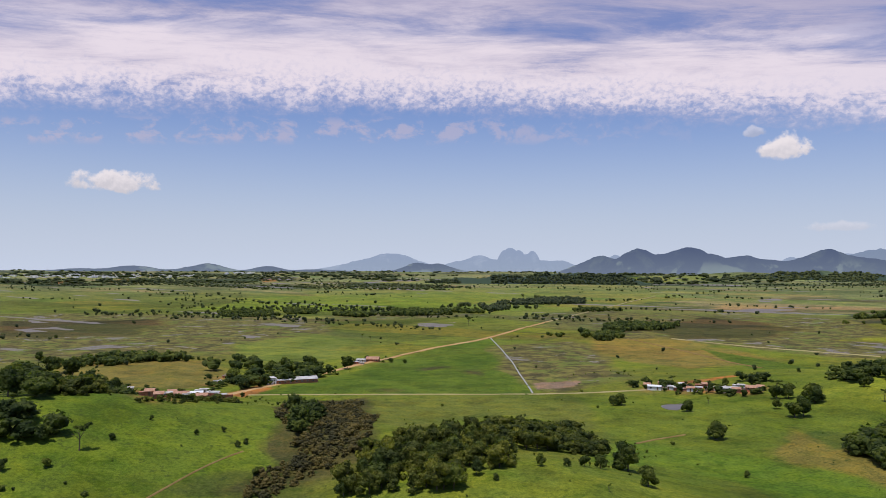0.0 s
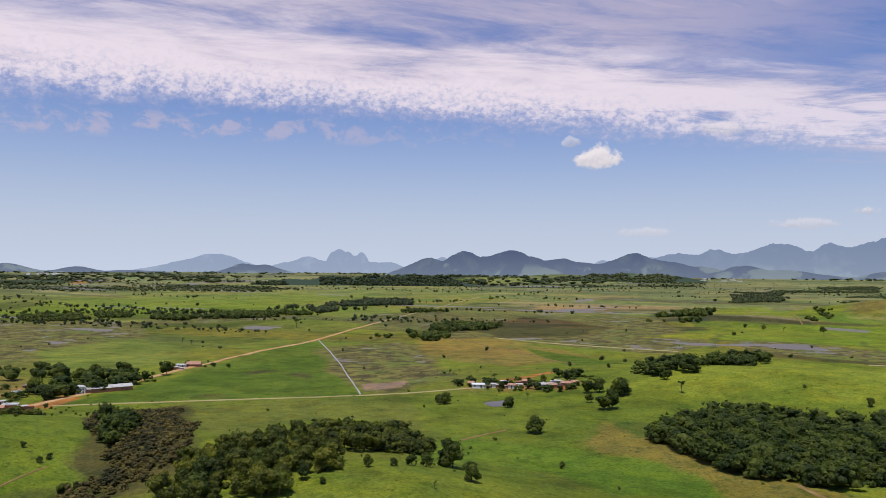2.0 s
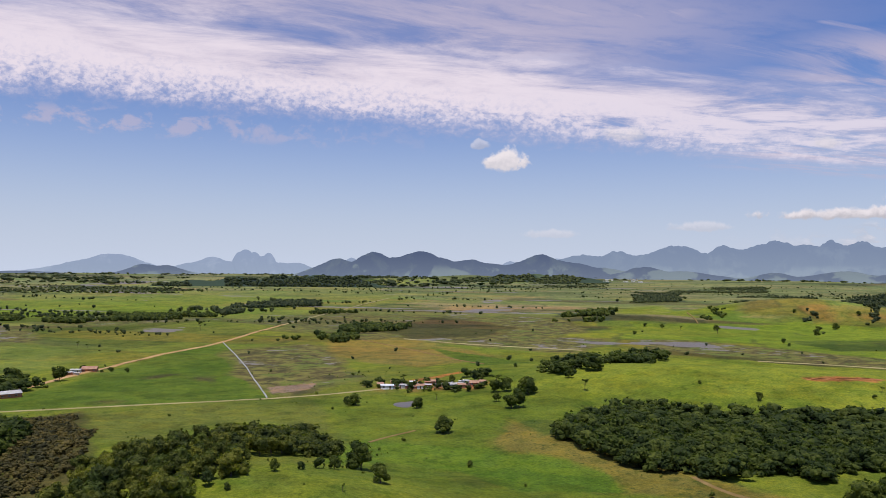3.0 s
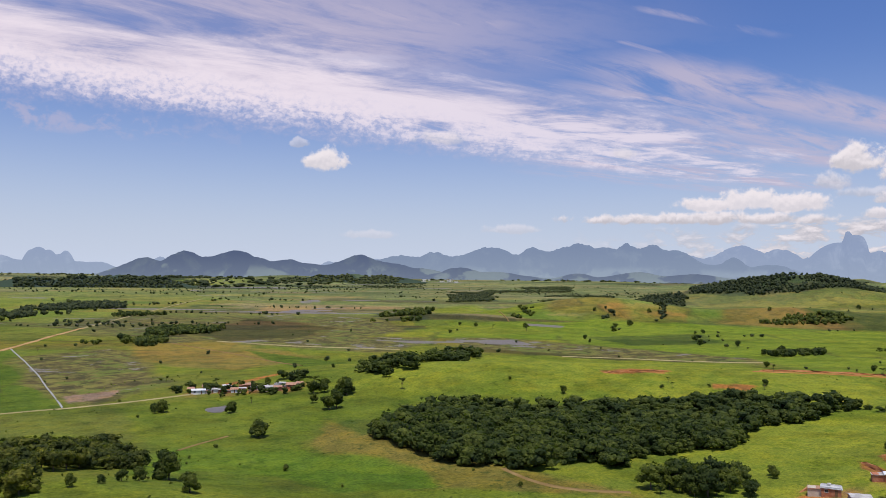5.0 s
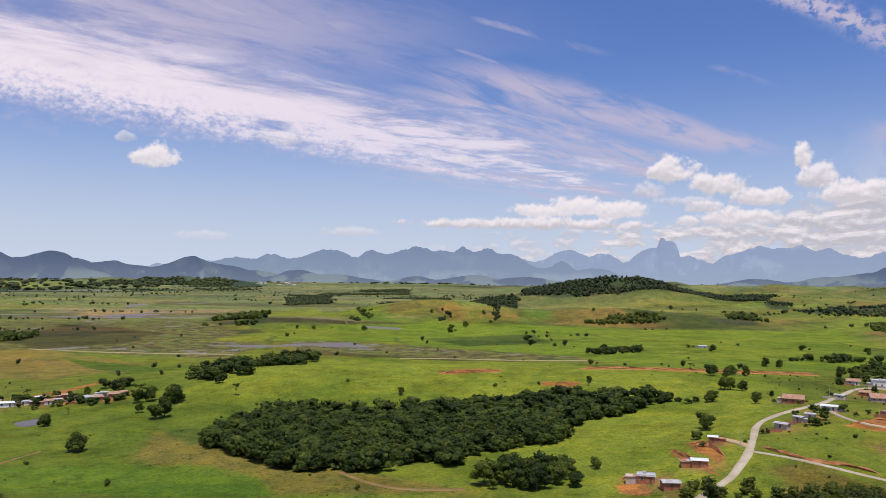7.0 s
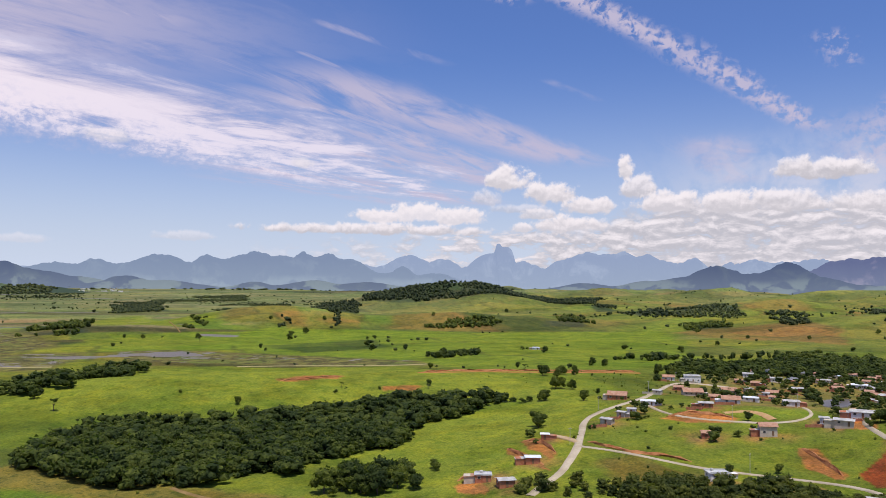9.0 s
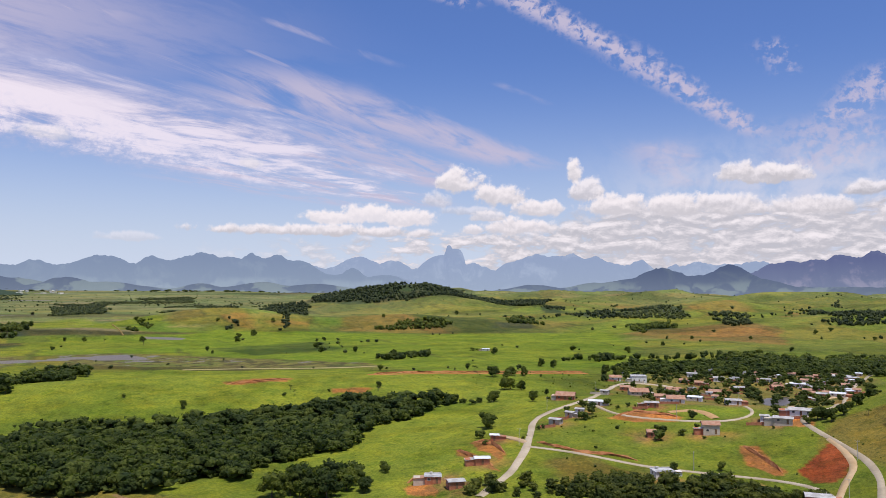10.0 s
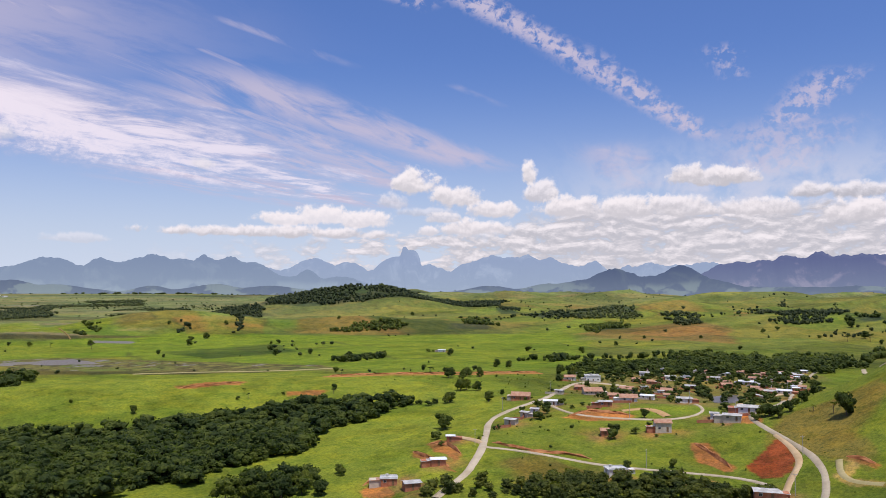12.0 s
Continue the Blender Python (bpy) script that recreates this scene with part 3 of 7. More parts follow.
field("rusty", [(934, 927), (983, 907), (1021, 869), (984, 872), (933, 908)])
field("soil", [(316, 174), (316, 164), (296, 146), (286, 143), (302, 162)])
field("soil", [(302, 174), (300, 166), (278, 142), (272, 136), (277, 146), (291, 165)])
field("soil", [(245, 162), (258, 163), (245, 148), (240, 146), (238, 157)])
field("soil", [(345, 63), (348, 57), (309, 40), (306, 43), (323, 57)])
field("redbank", [(314, 37), (346, 30), (340, 25), (317, 20), (304, 20), (296, 24), (296, 31)])
field("soil", [(371, 128), (394, 121), (382, 95), (374, 97), (368, 114)])
field("soil", [(562, 138), (598, 121), (594, 100), (556, 96), (529, 118)])
field("soil", [(670, 113), (690, 106), (599, 95), (581, 99)])
field("soil", [(584, 61), (631, 39), (413, 28), (540, 53)])
field("soil", [(389, 58), (390, 41), (374, 37), (375, 49)])
field("soil", [(158, 530), (205, 552), (203, 541), (160, 522)])
field("soil", [(-135, 483), (-122, 524), (-111, 510), (-118, 467)])
field("soil", [(359, 379), (381, 373), (406, 356), (390, 351), (358, 370)])
field("soil", [(395, 317), (414, 300), (400, 294), (386, 311)])
field("tan", [(291, 57), (295, 46), (283, 39), (275, 36), (273, 48)])
field("tan", [(292, 7), (309, 3), (306, -0), (289, 2), (285, -7), (280, -7), (283, 3)])
field("soil", [(312, 5), (300, -7), (296, -5), (308, 3)])
field("dryhill", [(292, 131), (307, 115), (287, 96), (264, 99), (263, 115)])
field("meadow", [(538, 163), (419, 100), (414, 67), (392, 66), (381, 80), (382, 99)])
# cloud shadow on the plain, painted as darker ground colour
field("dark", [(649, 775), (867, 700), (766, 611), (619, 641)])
field("villageground", [(519, 181), (701, 213), (819, 106), (791, 30), (397, 27), (405, 80), (400, 121)])
WATERS = []
WAYS = []
WOODS = []
WATERS.append([(124, 452), (137, 457), (138, 443), (126, 436)])
WATERS.append([(430, 820), (489, 790), (544, 753), (568, 716), (550, 684), (509, 705), (461, 745), (418, 784)])
WATERS.append([(511, 786), (549, 786), (576, 767), (563, 710), (539, 692), (506, 724), (485, 747)])
WATERS.append([(740, 934), (795, 914), (763, 886), (728, 911)])
WATERS.append([(568, 89), (579, 71), (532, 68), (524, 81)])
WATERS.append([(462, 1378), (603, 1506), (743, 1560), (708, 1472), (557, 1368), (464, 1299)])
WATERS.append([(720, 1798), (814, 1836), (761, 1730), (692, 1713)])
WATERS.append([(-535, 968), (-474, 1025), (-449, 955), (-514, 912)])
WATERS.append([(-594, 1126), (-551, 1189), (-520, 1106), (-558, 1071)])
WATERS.append([(-279, 779), (-235, 754), (-233, 724), (-270, 747)])
WATERS.append([(-254, 1076), (-191, 1099), (-188, 1010), (-229, 1017)])
WATERS.append([(-229, 901), (-202, 924), (-195, 867), (-217, 853)])
WATERS.append([(-42, 1086), (13, 1110), (12, 1038), (-32, 1026)])
WATERS.append([(-296, 2854), (-100, 3175), (-82, 2938), (-256, 2660)])
WATERS.append([(419, 837), (480, 852), (452, 803), (419, 813)])
PONDS = [WATERS[0], WATERS[4]]
WAYS.append(("dirt", 4.2, [(-132, 472), (-126, 499), (-114, 522), (-92, 571), (-66, 637), (-41, 689), (-13, 755), (41, 849), (108, 1023), (151, 1127)]))
WAYS.append(("track", 3.6, [(151, 1127), (290, 1456), (399, 1698), (526, 1943)]))
WAYS.append(("track", 2.2, [(-118, 478), (-29, 486), (59, 493), (81, 496), (114, 502), (136, 504)]))
WAYS.append(("ditch", 1.0, [(57, 496), (57, 561), (58, 660), (56, 763), (53, 869)]))
WAYS.append(("track", 3.2, [(254, 870), (296, 798), (335, 755), (364, 726), (390, 699)]))
WAYS.append(("trail", 1.6, [(204, 868), (230, 733), (245, 602)]))
WAYS.append(("trail", 0.7, [(-92, 238), (-90, 244), (-84, 259), (-80, 272), (-72, 285)]))
WAYS.append(("trail", 1.3, [(86, 351), (98, 363), (115, 374)]))
WAYS.append(("gravel", 3.5, [(243, 130), (262, 132), (278, 134), (296, 139), (313, 144), (338, 154), (367, 165), (391, 165), (418, 161), (500, 177), (539, 183), (567, 181), (573, 163), (573, 149)]))
WAYS.append(("gravel", 2.0, [(310, 142), (309, 128), (305, 104), (302, 90), (303, 72), (305, 60), (302, 42), (294, 31), (285, 23), (276, 21)]))
WAYS.append(("gravel", 1.9, [(420, 156), (387, 135), (376, 120), (375, 97), (376, 79), (386, 65), (400, 64), (416, 73)]))
WAYS.append(("paved", 2.5, [(252, 12), (264, 10), (275, 9), (288, 9), (302, 10), (321, 15), (345, 26), (371, 38), (388, 47), (395, 40), (409, 32), (614, 41), (701, 39), (815, 32), (883, 27)]))
WAYS.append(("dirt_pale", 2.5, [(352, 30), (334, 23), (314, 17), (302, 19), (288, 21), (275, 21), (258, 22)]))
WAYS.append(("rustroad", 3, [(456, 335), (476, 316), (515, 281), (549, 251), (591, 221)]))
WAYS.append(("track", 2.6, [(496, 573), (547, 524), (591, 468), (622, 441)]))
WAYS.append(("track", 2.4, [(309, 6), (289, 5), (285, 0), (282, -7)]))
WAYS.append(("dirt_pale", 4, [(329, 168), (324, 156), (316, 145)]))
WAYS.append(("trail", 2.5, [(189, 253), (186, 234), (187, 222), (192, 210), (207, 202)]))
WAYS.append(("trail", 2, [(806, 1096), (746, 998), (716, 949)]))
WAYS.append(("gravel", 4, [(844, -6), (432, -12)]))
WAYS.append(("dirt", 4, [(390, 104), (400, 92), (383, 80)]))
WAYS.append(("dirt_pale", 3.4, [(610, 41), (567, 59), (389, 51)]))
WOODS.append(("dark", 5.3, 8.6, [(187, 355), (209, 372), (243, 362), (261, 339), (311, 321), (339, 306), (371, 292), (407, 264), (420, 220), (409, 220), (392, 235), (346, 249), (321, 243), (304, 231), (283, 235), (264, 241), (239, 223), (222, 226), (219, 242), (202, 240), (184, 258), (176, 275), (176, 308), (178, 335)]))
WOODS.append(("dark", 4.6, 8.0, [(233, 213), (249, 209), (258, 198), (236, 179), (217, 190), (217, 200)]))
WOODS.append(("mixed", 4.7, 6.6, [(-32, 242), (-27, 268), (-17, 292), (4, 306), (32, 387), (57, 372), (71, 325), (66, 298), (39, 279), (20, 262), (18, 241), (8, 233), (3, 227)]))
WOODS.append(("dark", 5.5, 8.5, [(-158, 281), (-151, 291), (-141, 289), (-129, 273), (-127, 262), (-136, 263), (-145, 259)]))
WOODS.append(("mixed", 5.0, 7.0, [(-261, 503), (-248, 514), (-222, 501), (-140, 335), (-145, 318), (-160, 317)]))
WOODS.append(("dry", 2.7, 4.0, [(-84, 395), (-79, 438), (-46, 445), (-35, 378), (-27, 292), (-37, 267), (-45, 261), (-53, 246), (-65, 250), (-56, 275), (-54, 301), (-68, 334)]))
WOODS.append(("mixed", 3.7, 4.8, [(259, 112), (271, 101), (288, 90), (290, 71), (292, 58), (288, 40), (275, 22), (251, 108)]))
WOODS.append(("dark", 7.0, 8.2, [(678, 242), (776, 207), (874, 113), (903, 8), (891, -7), (800, 16), (749, 60), (698, 137), (658, 200)]))
WOODS.append(("dark", 9, 11, [(-318, 566), (-290, 552), (-158, 305), (-166, 296)]))
WOODS.append(("dark", 9, 10, [(-265, 547), (-246, 558), (-212, 490), (-150, 315)]))
WOODS.append(("dark", 8, 11, [(-145, 528), (-125, 540), (-123, 563), (-84, 604), (-76, 581), (-115, 530), (-132, 508)]))
WOODS.append(("dark", 8, 10, [(234, 487), (266, 507), (282, 486), (394, 636), (423, 621), (284, 466), (252, 464)]))
WOODS.append(("mixed", 5, 3.2, [(-128, 327), (-117, 447), (-95, 353), (-120, 320)]))
WOODS.append(("dark", 9, 5.5, [(122, 506), (197, 475), (201, 493), (135, 527)]))
WOODS.append(("dark", 10, 5, [(-146, 503), (-130, 529), (-144, 551), (-156, 539)]))
WOODS.append(("mixed", 6, 3, [(-140, 323), (-182, 484), (-192, 502), (-213, 501)]))
WOODS.append(("dark", 8, 10, [(-77, 381), (-67, 368), (-56, 304), (-65, 311), (-75, 345)]))
WOODS.append(("mixed", 5, 5, [(243, 138), (256, 133), (257, 124), (268, 120), (251, 109), (241, 136)]))
WOODS.append(("dark", 11, 5.0, [(497, 155), (581, 155), (582, 114), (610, 79), (591, 40), (425, 34), (565, 92), (522, 131)]))
WOODS.append(("dark", 12, 6, [(568, 198), (663, 196), (691, 135), (743, 50), (724, 32), (626, 50), (623, 101), (586, 156)]))
WOODS.append(("dark", 9, 9, [(199, 537), (214, 526), (201, 497), (189, 510)]))
FAR_WOODS = []
FAR_WOODS.append((15, 13, [at(*p) for p in ((49.3, 2080), (53, 1990), (57, 1980), (61, 2080), (66, 2170), (67, 2330), (61, 2350), (55, 2330), (50, 2250))]))
FAR_WOODS.append((15, 11, [(550, 1068), (611, 1012), (839, 1391), (700, 1337)]))
FAR_WOODS.append((13, 9, [(125, 865), (187, 941), (198, 882), (162, 847)]))
FAR_WOODS.append((13, 9, [(223, 1047), (319, 1091), (291, 995), (211, 957)]))
FAR_WOODS.append((12, 9, [(-167, 1265), (-91, 1345), (-84, 1241), (-156, 1185)]))
FAR_WOODS.append((12, 9, [(-82, 1362), (11, 1404), (10, 1274), (-75, 1242)]))
FAR_WOODS.append((12, 8, [(-372, 1330), (-291, 1333), (-263, 1204), (-335, 1200)]))
FAR_WOODS.append((12, 8, [(-281, 1402), (-221, 1371), (-203, 1263), (-258, 1289)]))
FAR_WOODS.append((13, 9, [(81, 1481), (135, 1688), (121, 1446), (85, 1373)]))
FAR_WOODS.append((13, 9, [(172, 1755), (318, 1871), (281, 1654), (158, 1606)]))
FAR_WOODS.append((14, 8, [(254, 1492), (322, 1439), (296, 1321), (232, 1365)]))
FAR_WOODS.append((14, 8, [(17, 1440), (78, 1424), (73, 1323), (16, 1336)]))
FAR_WOODS.append((18, 9, [(-1504, 2665), (-1024, 2940), (-802, 3061), (-584, 3076), (-543, 2861), (-858, 2463), (-1245, 2206)]))
FAR_WOODS.append((20, 9, [(-861, 2693), (-285, 2752), (29, 2519), (27, 2269), (-460, 2250), (-769, 2406)]))
FAR_WOODS.append((20, 9, [(173, 3151), (453, 3571), (786, 3154), (716, 2790), (337, 2658), (174, 2795)]))
FAR_WOODS.append((20, 9, [(697, 2795), (1019, 2740), (1627, 2910), (1379, 2468), (905, 2435), (649, 2530)]))
FAR_WOODS.append((14, 9, [(1076, 764), (1143, 759), (1192, 720), (1178, 689), (1120, 698), (1063, 749)]))
FAR_WOODS.append((14, 9, [(1250, 638), (1400, 652), (1302, 567), (1273, 560), (1217, 610)]))
FAR_WOODS.append((15, 9, [(1571, 328), (1607, 281), (1350, 209), (1300, 219), (1461, 295)]))
FAR_WOODS.append((15, 8, [(1322, 411), (1443, 384), (1355, 351), (1241, 376)]))
FAR_WOODS.append((15, 9, [(2035, 211), (2443, 177), (2172, 144), (1648, 160)]))
FAR_WOODS.append((14, 9, [(1489, 12), (1533, -31), (1461, -34), (1444, 8)]))
FAR_WOODS.append((14, 8, [(2172, 725), (1614, 406), (1572, 384), (1481, 472)]))
FAR_WOODS.append((13, 8, [(1367, 2112), (1448, 2032), (1232, 1717), (1109, 1713)]))
FAR_WOODS.append((16, 9, [(1618, 2244), (2003, 2308), (1689, 1946), (1460, 2024)]))
FAR_WOODS.append((18, 8, [(2659, 4115), (3071, 3818), (3071, 3818), (2214, 3424)]))
FAR_WOODS.append((12, 7, [(766, 1010), (851, 1083), (847, 1051), (759, 977)]))
FAR_WOODS.append((13, 8, [(-342, 829), (-315, 836), (-300, 800), (-326, 794)]))
FAR_WOODS.append((11, 8, [(-305, 649), (-271, 682), (-223, 684), (-212, 652), (-253, 636), (-285, 607)]))
FAR_WOODS.append((11, 8, [(-201, 644), (-165, 669), (-156, 634), (-192, 616)]))
FAR_WOODS.append((16, 9, [(1152, 1765), (1300, 1801), (1183, 1639), (1066, 1632)]))
FAR_WOODS.append((16, 8, [(1417, 1718), (1722, 1783), (966, 1000), (1307, 1585)]))
FAR_WOODS.append((14, 9, [(1506, 1434), (1577, 1364), (1443, 1248), (1006, 906)]))
FAR_WOODS.append((13, 8, [(691, 494), (748, 496), (725, 452), (679, 451)]))
FAR_WOODS.append((13, 8, [(126, 929), (179, 947), (208, 917), (196, 863), (125, 887)]))
FAR_WOODS.append((18, 9, [(1927, 847), (1541, 514), (1455, 486), (1568, 663)]))
FAR_WOODS.append((15, 8, [(1468, 116), (2281, 44), (1485, 21), (1444, 96)]))
FAR_WOODS.append((12, 8, [(834, 175), (976, 152), (918, 119), (1000, 9), (931, -2), (819, 106)]))
FAR_WOODS.append((12, 9, [(939, 8), (1121, -32), (990, -28), (902, -2)]))
BANKS = []
BANKS.append((1.3, 1.6, [(461, 337), (487, 323), (523, 286), (557, 254), (602, 226)]))
BANKS.append((1.5, 2.2, [(316, 174), (313, 162), (296, 146)]))
BANKS.append((1.4, 2, [(301, 173), (289, 158), (278, 142)]))
BANKS.append((1.0, 1.2, [(319, 144), (314, 133), (309, 118), (311, 106), (309, 93)]))
BANKS.append((1.3, 2.4, [(345, 62), (334, 54), (323, 48), (309, 41)]))
BANKS.append((1.2, 1.6, [(249, 165), (257, 165), (260, 161)]))
BANKS.append((1.0, 1.5, [(355, 373), (373, 365), (400, 355)]))
BANKS.append((1.2, 1.4, [(374, 128), (388, 119), (382, 96)]))
BANKS.append((1.0, 1.2, [(574, 145), (577, 121), (575, 97)]))
BANKS.append((1.0, 1.6, [(312, 5), (305, -2), (299, -6)]))


PALMS = []
PALMS.append((730, 156))
PALMS.append((739, 135))
PALMS.append((805, 100))
PALMS.append((679, 184))
PALMS.append((753, 157))
PALMS.append((813, 36))
PALMS.append((797, 62))
PALMS.append((800, 97))
PALMS.append((749, 91))
PALMS.append((745, 110))
PALMS.append((810, 92))
PALMS.append((781, 74))
PALMS.append((772, 154))
PALMS.append((800, 57))
PALMS.append((756, 78))
PALMS.append((753, 79))
PALMS.append((728, 129))
PALMS.append((723, 119))
PALMS.append((829, 57))
PALMS.append((742, 178))
PALMS.append((813, 41))
PALMS.append((788, 97))
PALMS.append((769, 116))
PALMS.append((738, 138))
PALMS.append((741, 99))
PALMS.append((749, 83))
PALMS.append((763, 56))
PALMS.append((802, 91))
PALMS.append((765, 56))
PALMS.append((797, 51))
PALMS.append((803, 84))
PALMS.append((789, 62))
PALMS.append((769, 156))
PALMS.append((763, 57))


def plant_trees():
    tree(127, 365, 9.7, "dark")
    tree(134, 433, 6.6, "dark")
    tree(103, 453, 8.0, "dark")
    tree(98, 452, 5.5, "dark")
    tree(63, 241, 7.4, "dark")
    tree(65, 276, 11.6, "dark")
    tree(31, 249, 4.7, "dark")
    tree(40, 253, 3.1, "dark")
    tree(47, 260, 4.4, "dark")
    tree(53, 264, 5.4, "dark")
    tree(16, 235, 2.5, "dark")
    tree(188, 410, 12.6, "dark")
    tree(207, 438, 12.2, "dark")
    tree(199, 453, 10.5, "dark")
    tree(245, 457, 6.9, "dark")
    tree(-126, 251, 3.7, "dark")
    tree(-137, 245, 4.5, "dark")
    tree(-31, 640, 4.3, "dark")
    tree(-73, 607, 12.1, "dark")
    tree(-62, 264, 3.6, "dark")
    tree(183, 431, 6.8, "dark")
    tree(115, 298, 2.5, "dark")
    tree(244, 539, 3.9, "dark")
    tree(-122, 265, 9.7, "airy")
    tree(35, 1049, 12.5, "airy")
    tree(48, 227, 2.5, "airy")
    tree(154, 456, 3.8, "airy")
    tree(197, 464, 9.4, "airy")
    tree(-88, 858, 5.7, "airy")
    tree(-77, 838, 5.0, "airy")
    tree(73, 831, 4.4, "airy")
    tree(-272, 503, 19.7, "dark")
    tree(-255, 493, 14.7, "dark")
    tree(-285, 574, 15.3, "dark")
    tree(-262, 558, 16.4, "dark")
    tree(-329, 641, 10.5, "dark")
    tree(-222, 493, 13.6, "dark")
    tree(-204, 492, 10.6, "dark")
    tree(-170, 308, 14.0, "dark")
    tree(-416, 846, 5.0, "dark")
    tree(-128, 504, 8.6, "dark")
    tree(-102, 598, 13.7, "dark")
    tree(-126, 580, 11.8, "dark")
    tree(-118, 591, 12.8, "dark")
    tree(-144, 539, 11.1, "dark")
    tree(-130, 542, 13.3, "dark")
    tree(-116, 277, 2.8, "dark")
    tree(-75, 289, 2.8, "dark")
    tree(-73, 293, 2.5, "dark")
    tree(-84, 303, 2.5, "dark")
    tree(-92, 295, 2.5, "dark")
    tree(-111, 301, 2.5, "dark")
    tree(-43, 648, 4.3, "dark")
    tree(127, 365, 9.2, "dark")
    tree(135, 434, 7.2, "dark")
    tree(102, 453, 8.0, "dark")
    tree(99, 459, 5.6, "dark")
    tree(183, 409, 9.5, "dark")
    tree(206, 435, 9.6, "dark")
    tree(205, 444, 7.1, "dark")
    tree(193, 455, 9.8, "dark")
    tree(245, 458, 5.5, "dark")
    tree(268, 461, 7.8, "dark")
    tree(308, 354, 5.6, "dark")
    tree(348, 182, 8.8, "dark")
    tree(265, 186, 4.7, "dark")
    tree(237, 175, 6.6, "dark")
    tree(466, 227, 8.9, "dark")
    tree(508, 262, 9.1, "dark")
    tree(508, 250, 8.3, "dark")
    tree(419, 215, 7.5, "dark")
    tree(713, 591, 9.8, "dark")
    tree(746, 567, 8.1, "dark")
    tree(696, 478, 11.2, "dark")
    tree(683, 488, 7.2, "dark")
    tree(785, 402, 9.4, "dark")
    tree(830, 842, 9.4, "dark")
    tree(633, 683, 4.9, "dark")
    tree(554, 861, 6.1, "dark")
    tree(641, 928, 7.5, "dark")
    tree(627, 949, 6.0, "dark")
    tree(873, 719, 6.7, "dark")
    tree(114, 295, 2.5, "dark")
    tree(178, 228, 2.5, "dark")
    tree(363, 329, 2.6, "dark")
    tree(300, 396, 2.5, "dark")
    tree(238, 424, 7.7, "airy")
    tree(524, 285, 5.5, "airy")
    tree(469, 328, 5.3, "airy")
    tree(409, 292, 4.0, "airy")
    tree(737, 461, 8.1, "airy")
    tree(669, 847, 10.0, "airy")
    tree(652, 902, 5.9, "airy")
    tree(375, 335, 3.3, "airy")
    tree(810, 641, 5.5, "airy")
    tree(519, 265, 7.7, "dark")
    tree(527, 256, 7.8, "dark")
    tree(532, 248, 8.6, "dark")
    tree(462, 229, 9.6, "dark")
    tree(468, 220, 7.5, "dark")
    tree(424, 192, 7.4, "dark")
    tree(418, 216, 7.5, "dark")
    tree(343, 179, 7.7, "dark")
    tree(262, 183, 4.2, "dark")
    tree(606, 337, 6.4, "dark")
    tree(579, 411, 6.6, "dark")
    tree(417, 297, 4.8, "dark")
    tree(357, 4, 11.4, "dark")
    tree(383, 37, 7.1, "dark")
    tree(310, 63, 4.2, "dark")
    tree(299, 78, 4.9, "dark")
    tree(379, 90, 5.2, "dark")
    tree(535, 85, 5.7, "dark")
    tree(387, 314, 2.5, "dark")
    tree(681, 299, 8.9, "dark")
    tree(675, 285, 8.7, "dark")
    tree(876, 858, 11.4, "dark")
    tree(777, 791, 10.3, "dark")
    tree(657, 718, 6.5, "dark")
    tree(700, 889, 9.0, "dark")
    tree(839, 1081, 9.1, "dark")
    tree(907, 968, 7.0, "dark")
    tree(969, 906, 8.8, "dark")
    tree(761, 638, 9.2, "dark")
    tree(884, 348, 7.6, "dark")
    tree(894, 285, 8.7, "dark")
    tree(668, 193, 9.2, "dark")
    tree(726, 178, 8.9, "dark")
    tree(590, 206, 9.9, "dark")
    tree(587, 196, 10.7, "dark")
    tree(648, 145, 7.0, "dark")
    tree(616, 68, 4.9, "dark")
    tree(563, 95, 6.1, "dark")
    tree(571, 42, 5.3, "dark")
    tree(419, 22, 5.0, "dark")
    tree(637, 28, 8.5, "dark")
    tree(608, 83, 4.9, "dark")
    tree(639, 93, 4.3, "dark")
    tree(572, 126, 5.4, "dark")
    tree(681, 138, 5.5, "dark")
    tree(691, 90, 4.6, "dark")
    tree(734, 72, 5.9, "dark")
    tree(549, 171, 5.3, "dark")
    tree(548, 152, 5.3, "dark")
    tree(612, 163, 5.0, "dark")
    tree(377, 40, 3.5, "dark")
    tree(458, 198, 4.6, "dark")
    tree(853, 715, 5.9, "dark")
    tree(1139, 804, 7.4, "dark")
    tree(1185, 727, 7.4, "dark")
    tree(1549, 891, 11.8, "dark")
    tree(1034, 127, 6.9, "dark")
    tree(1303, 127, 8.7, "dark")
    tree(1346, 110, 7.2, "dark")
    tree(1429, 87, 7.6, "dark")
    tree(1245, 47, 6.6, "dark")
    tree(1269, -11, 13.5, "dark")
    tree(1392, 8, 12.9, "dark")
    tree(1224, -30, 8.1, "dark")
    tree(1158, 275, 6.3, "dark")
    tree(1027, 281, 7.1, "dark")
    tree(1193, 201, 6.4, "dark")
    tree(130, 504, 4.2, "dark")
    tree(140, 495, 3.4, "dark")
    tree(149, 495, 5.0, "dark")
    tree(157, 489, 3.6, "dark")
    tree(166, 488, 4.4, "dark")
    tree(178, 482, 3.2, "dark")
    tree(180, 469, 5.2, "dark")
    tree(192, 475, 4.0, "dark")
    tree(153, 525, 5.5, "airy")
    tree(182, 507, 6.0, "dark")
    tree(383, 35, 6.4, "dark")
    tree(378, 31, 6.8, "dark")
    tree(386, 27, 6.0, "dark")
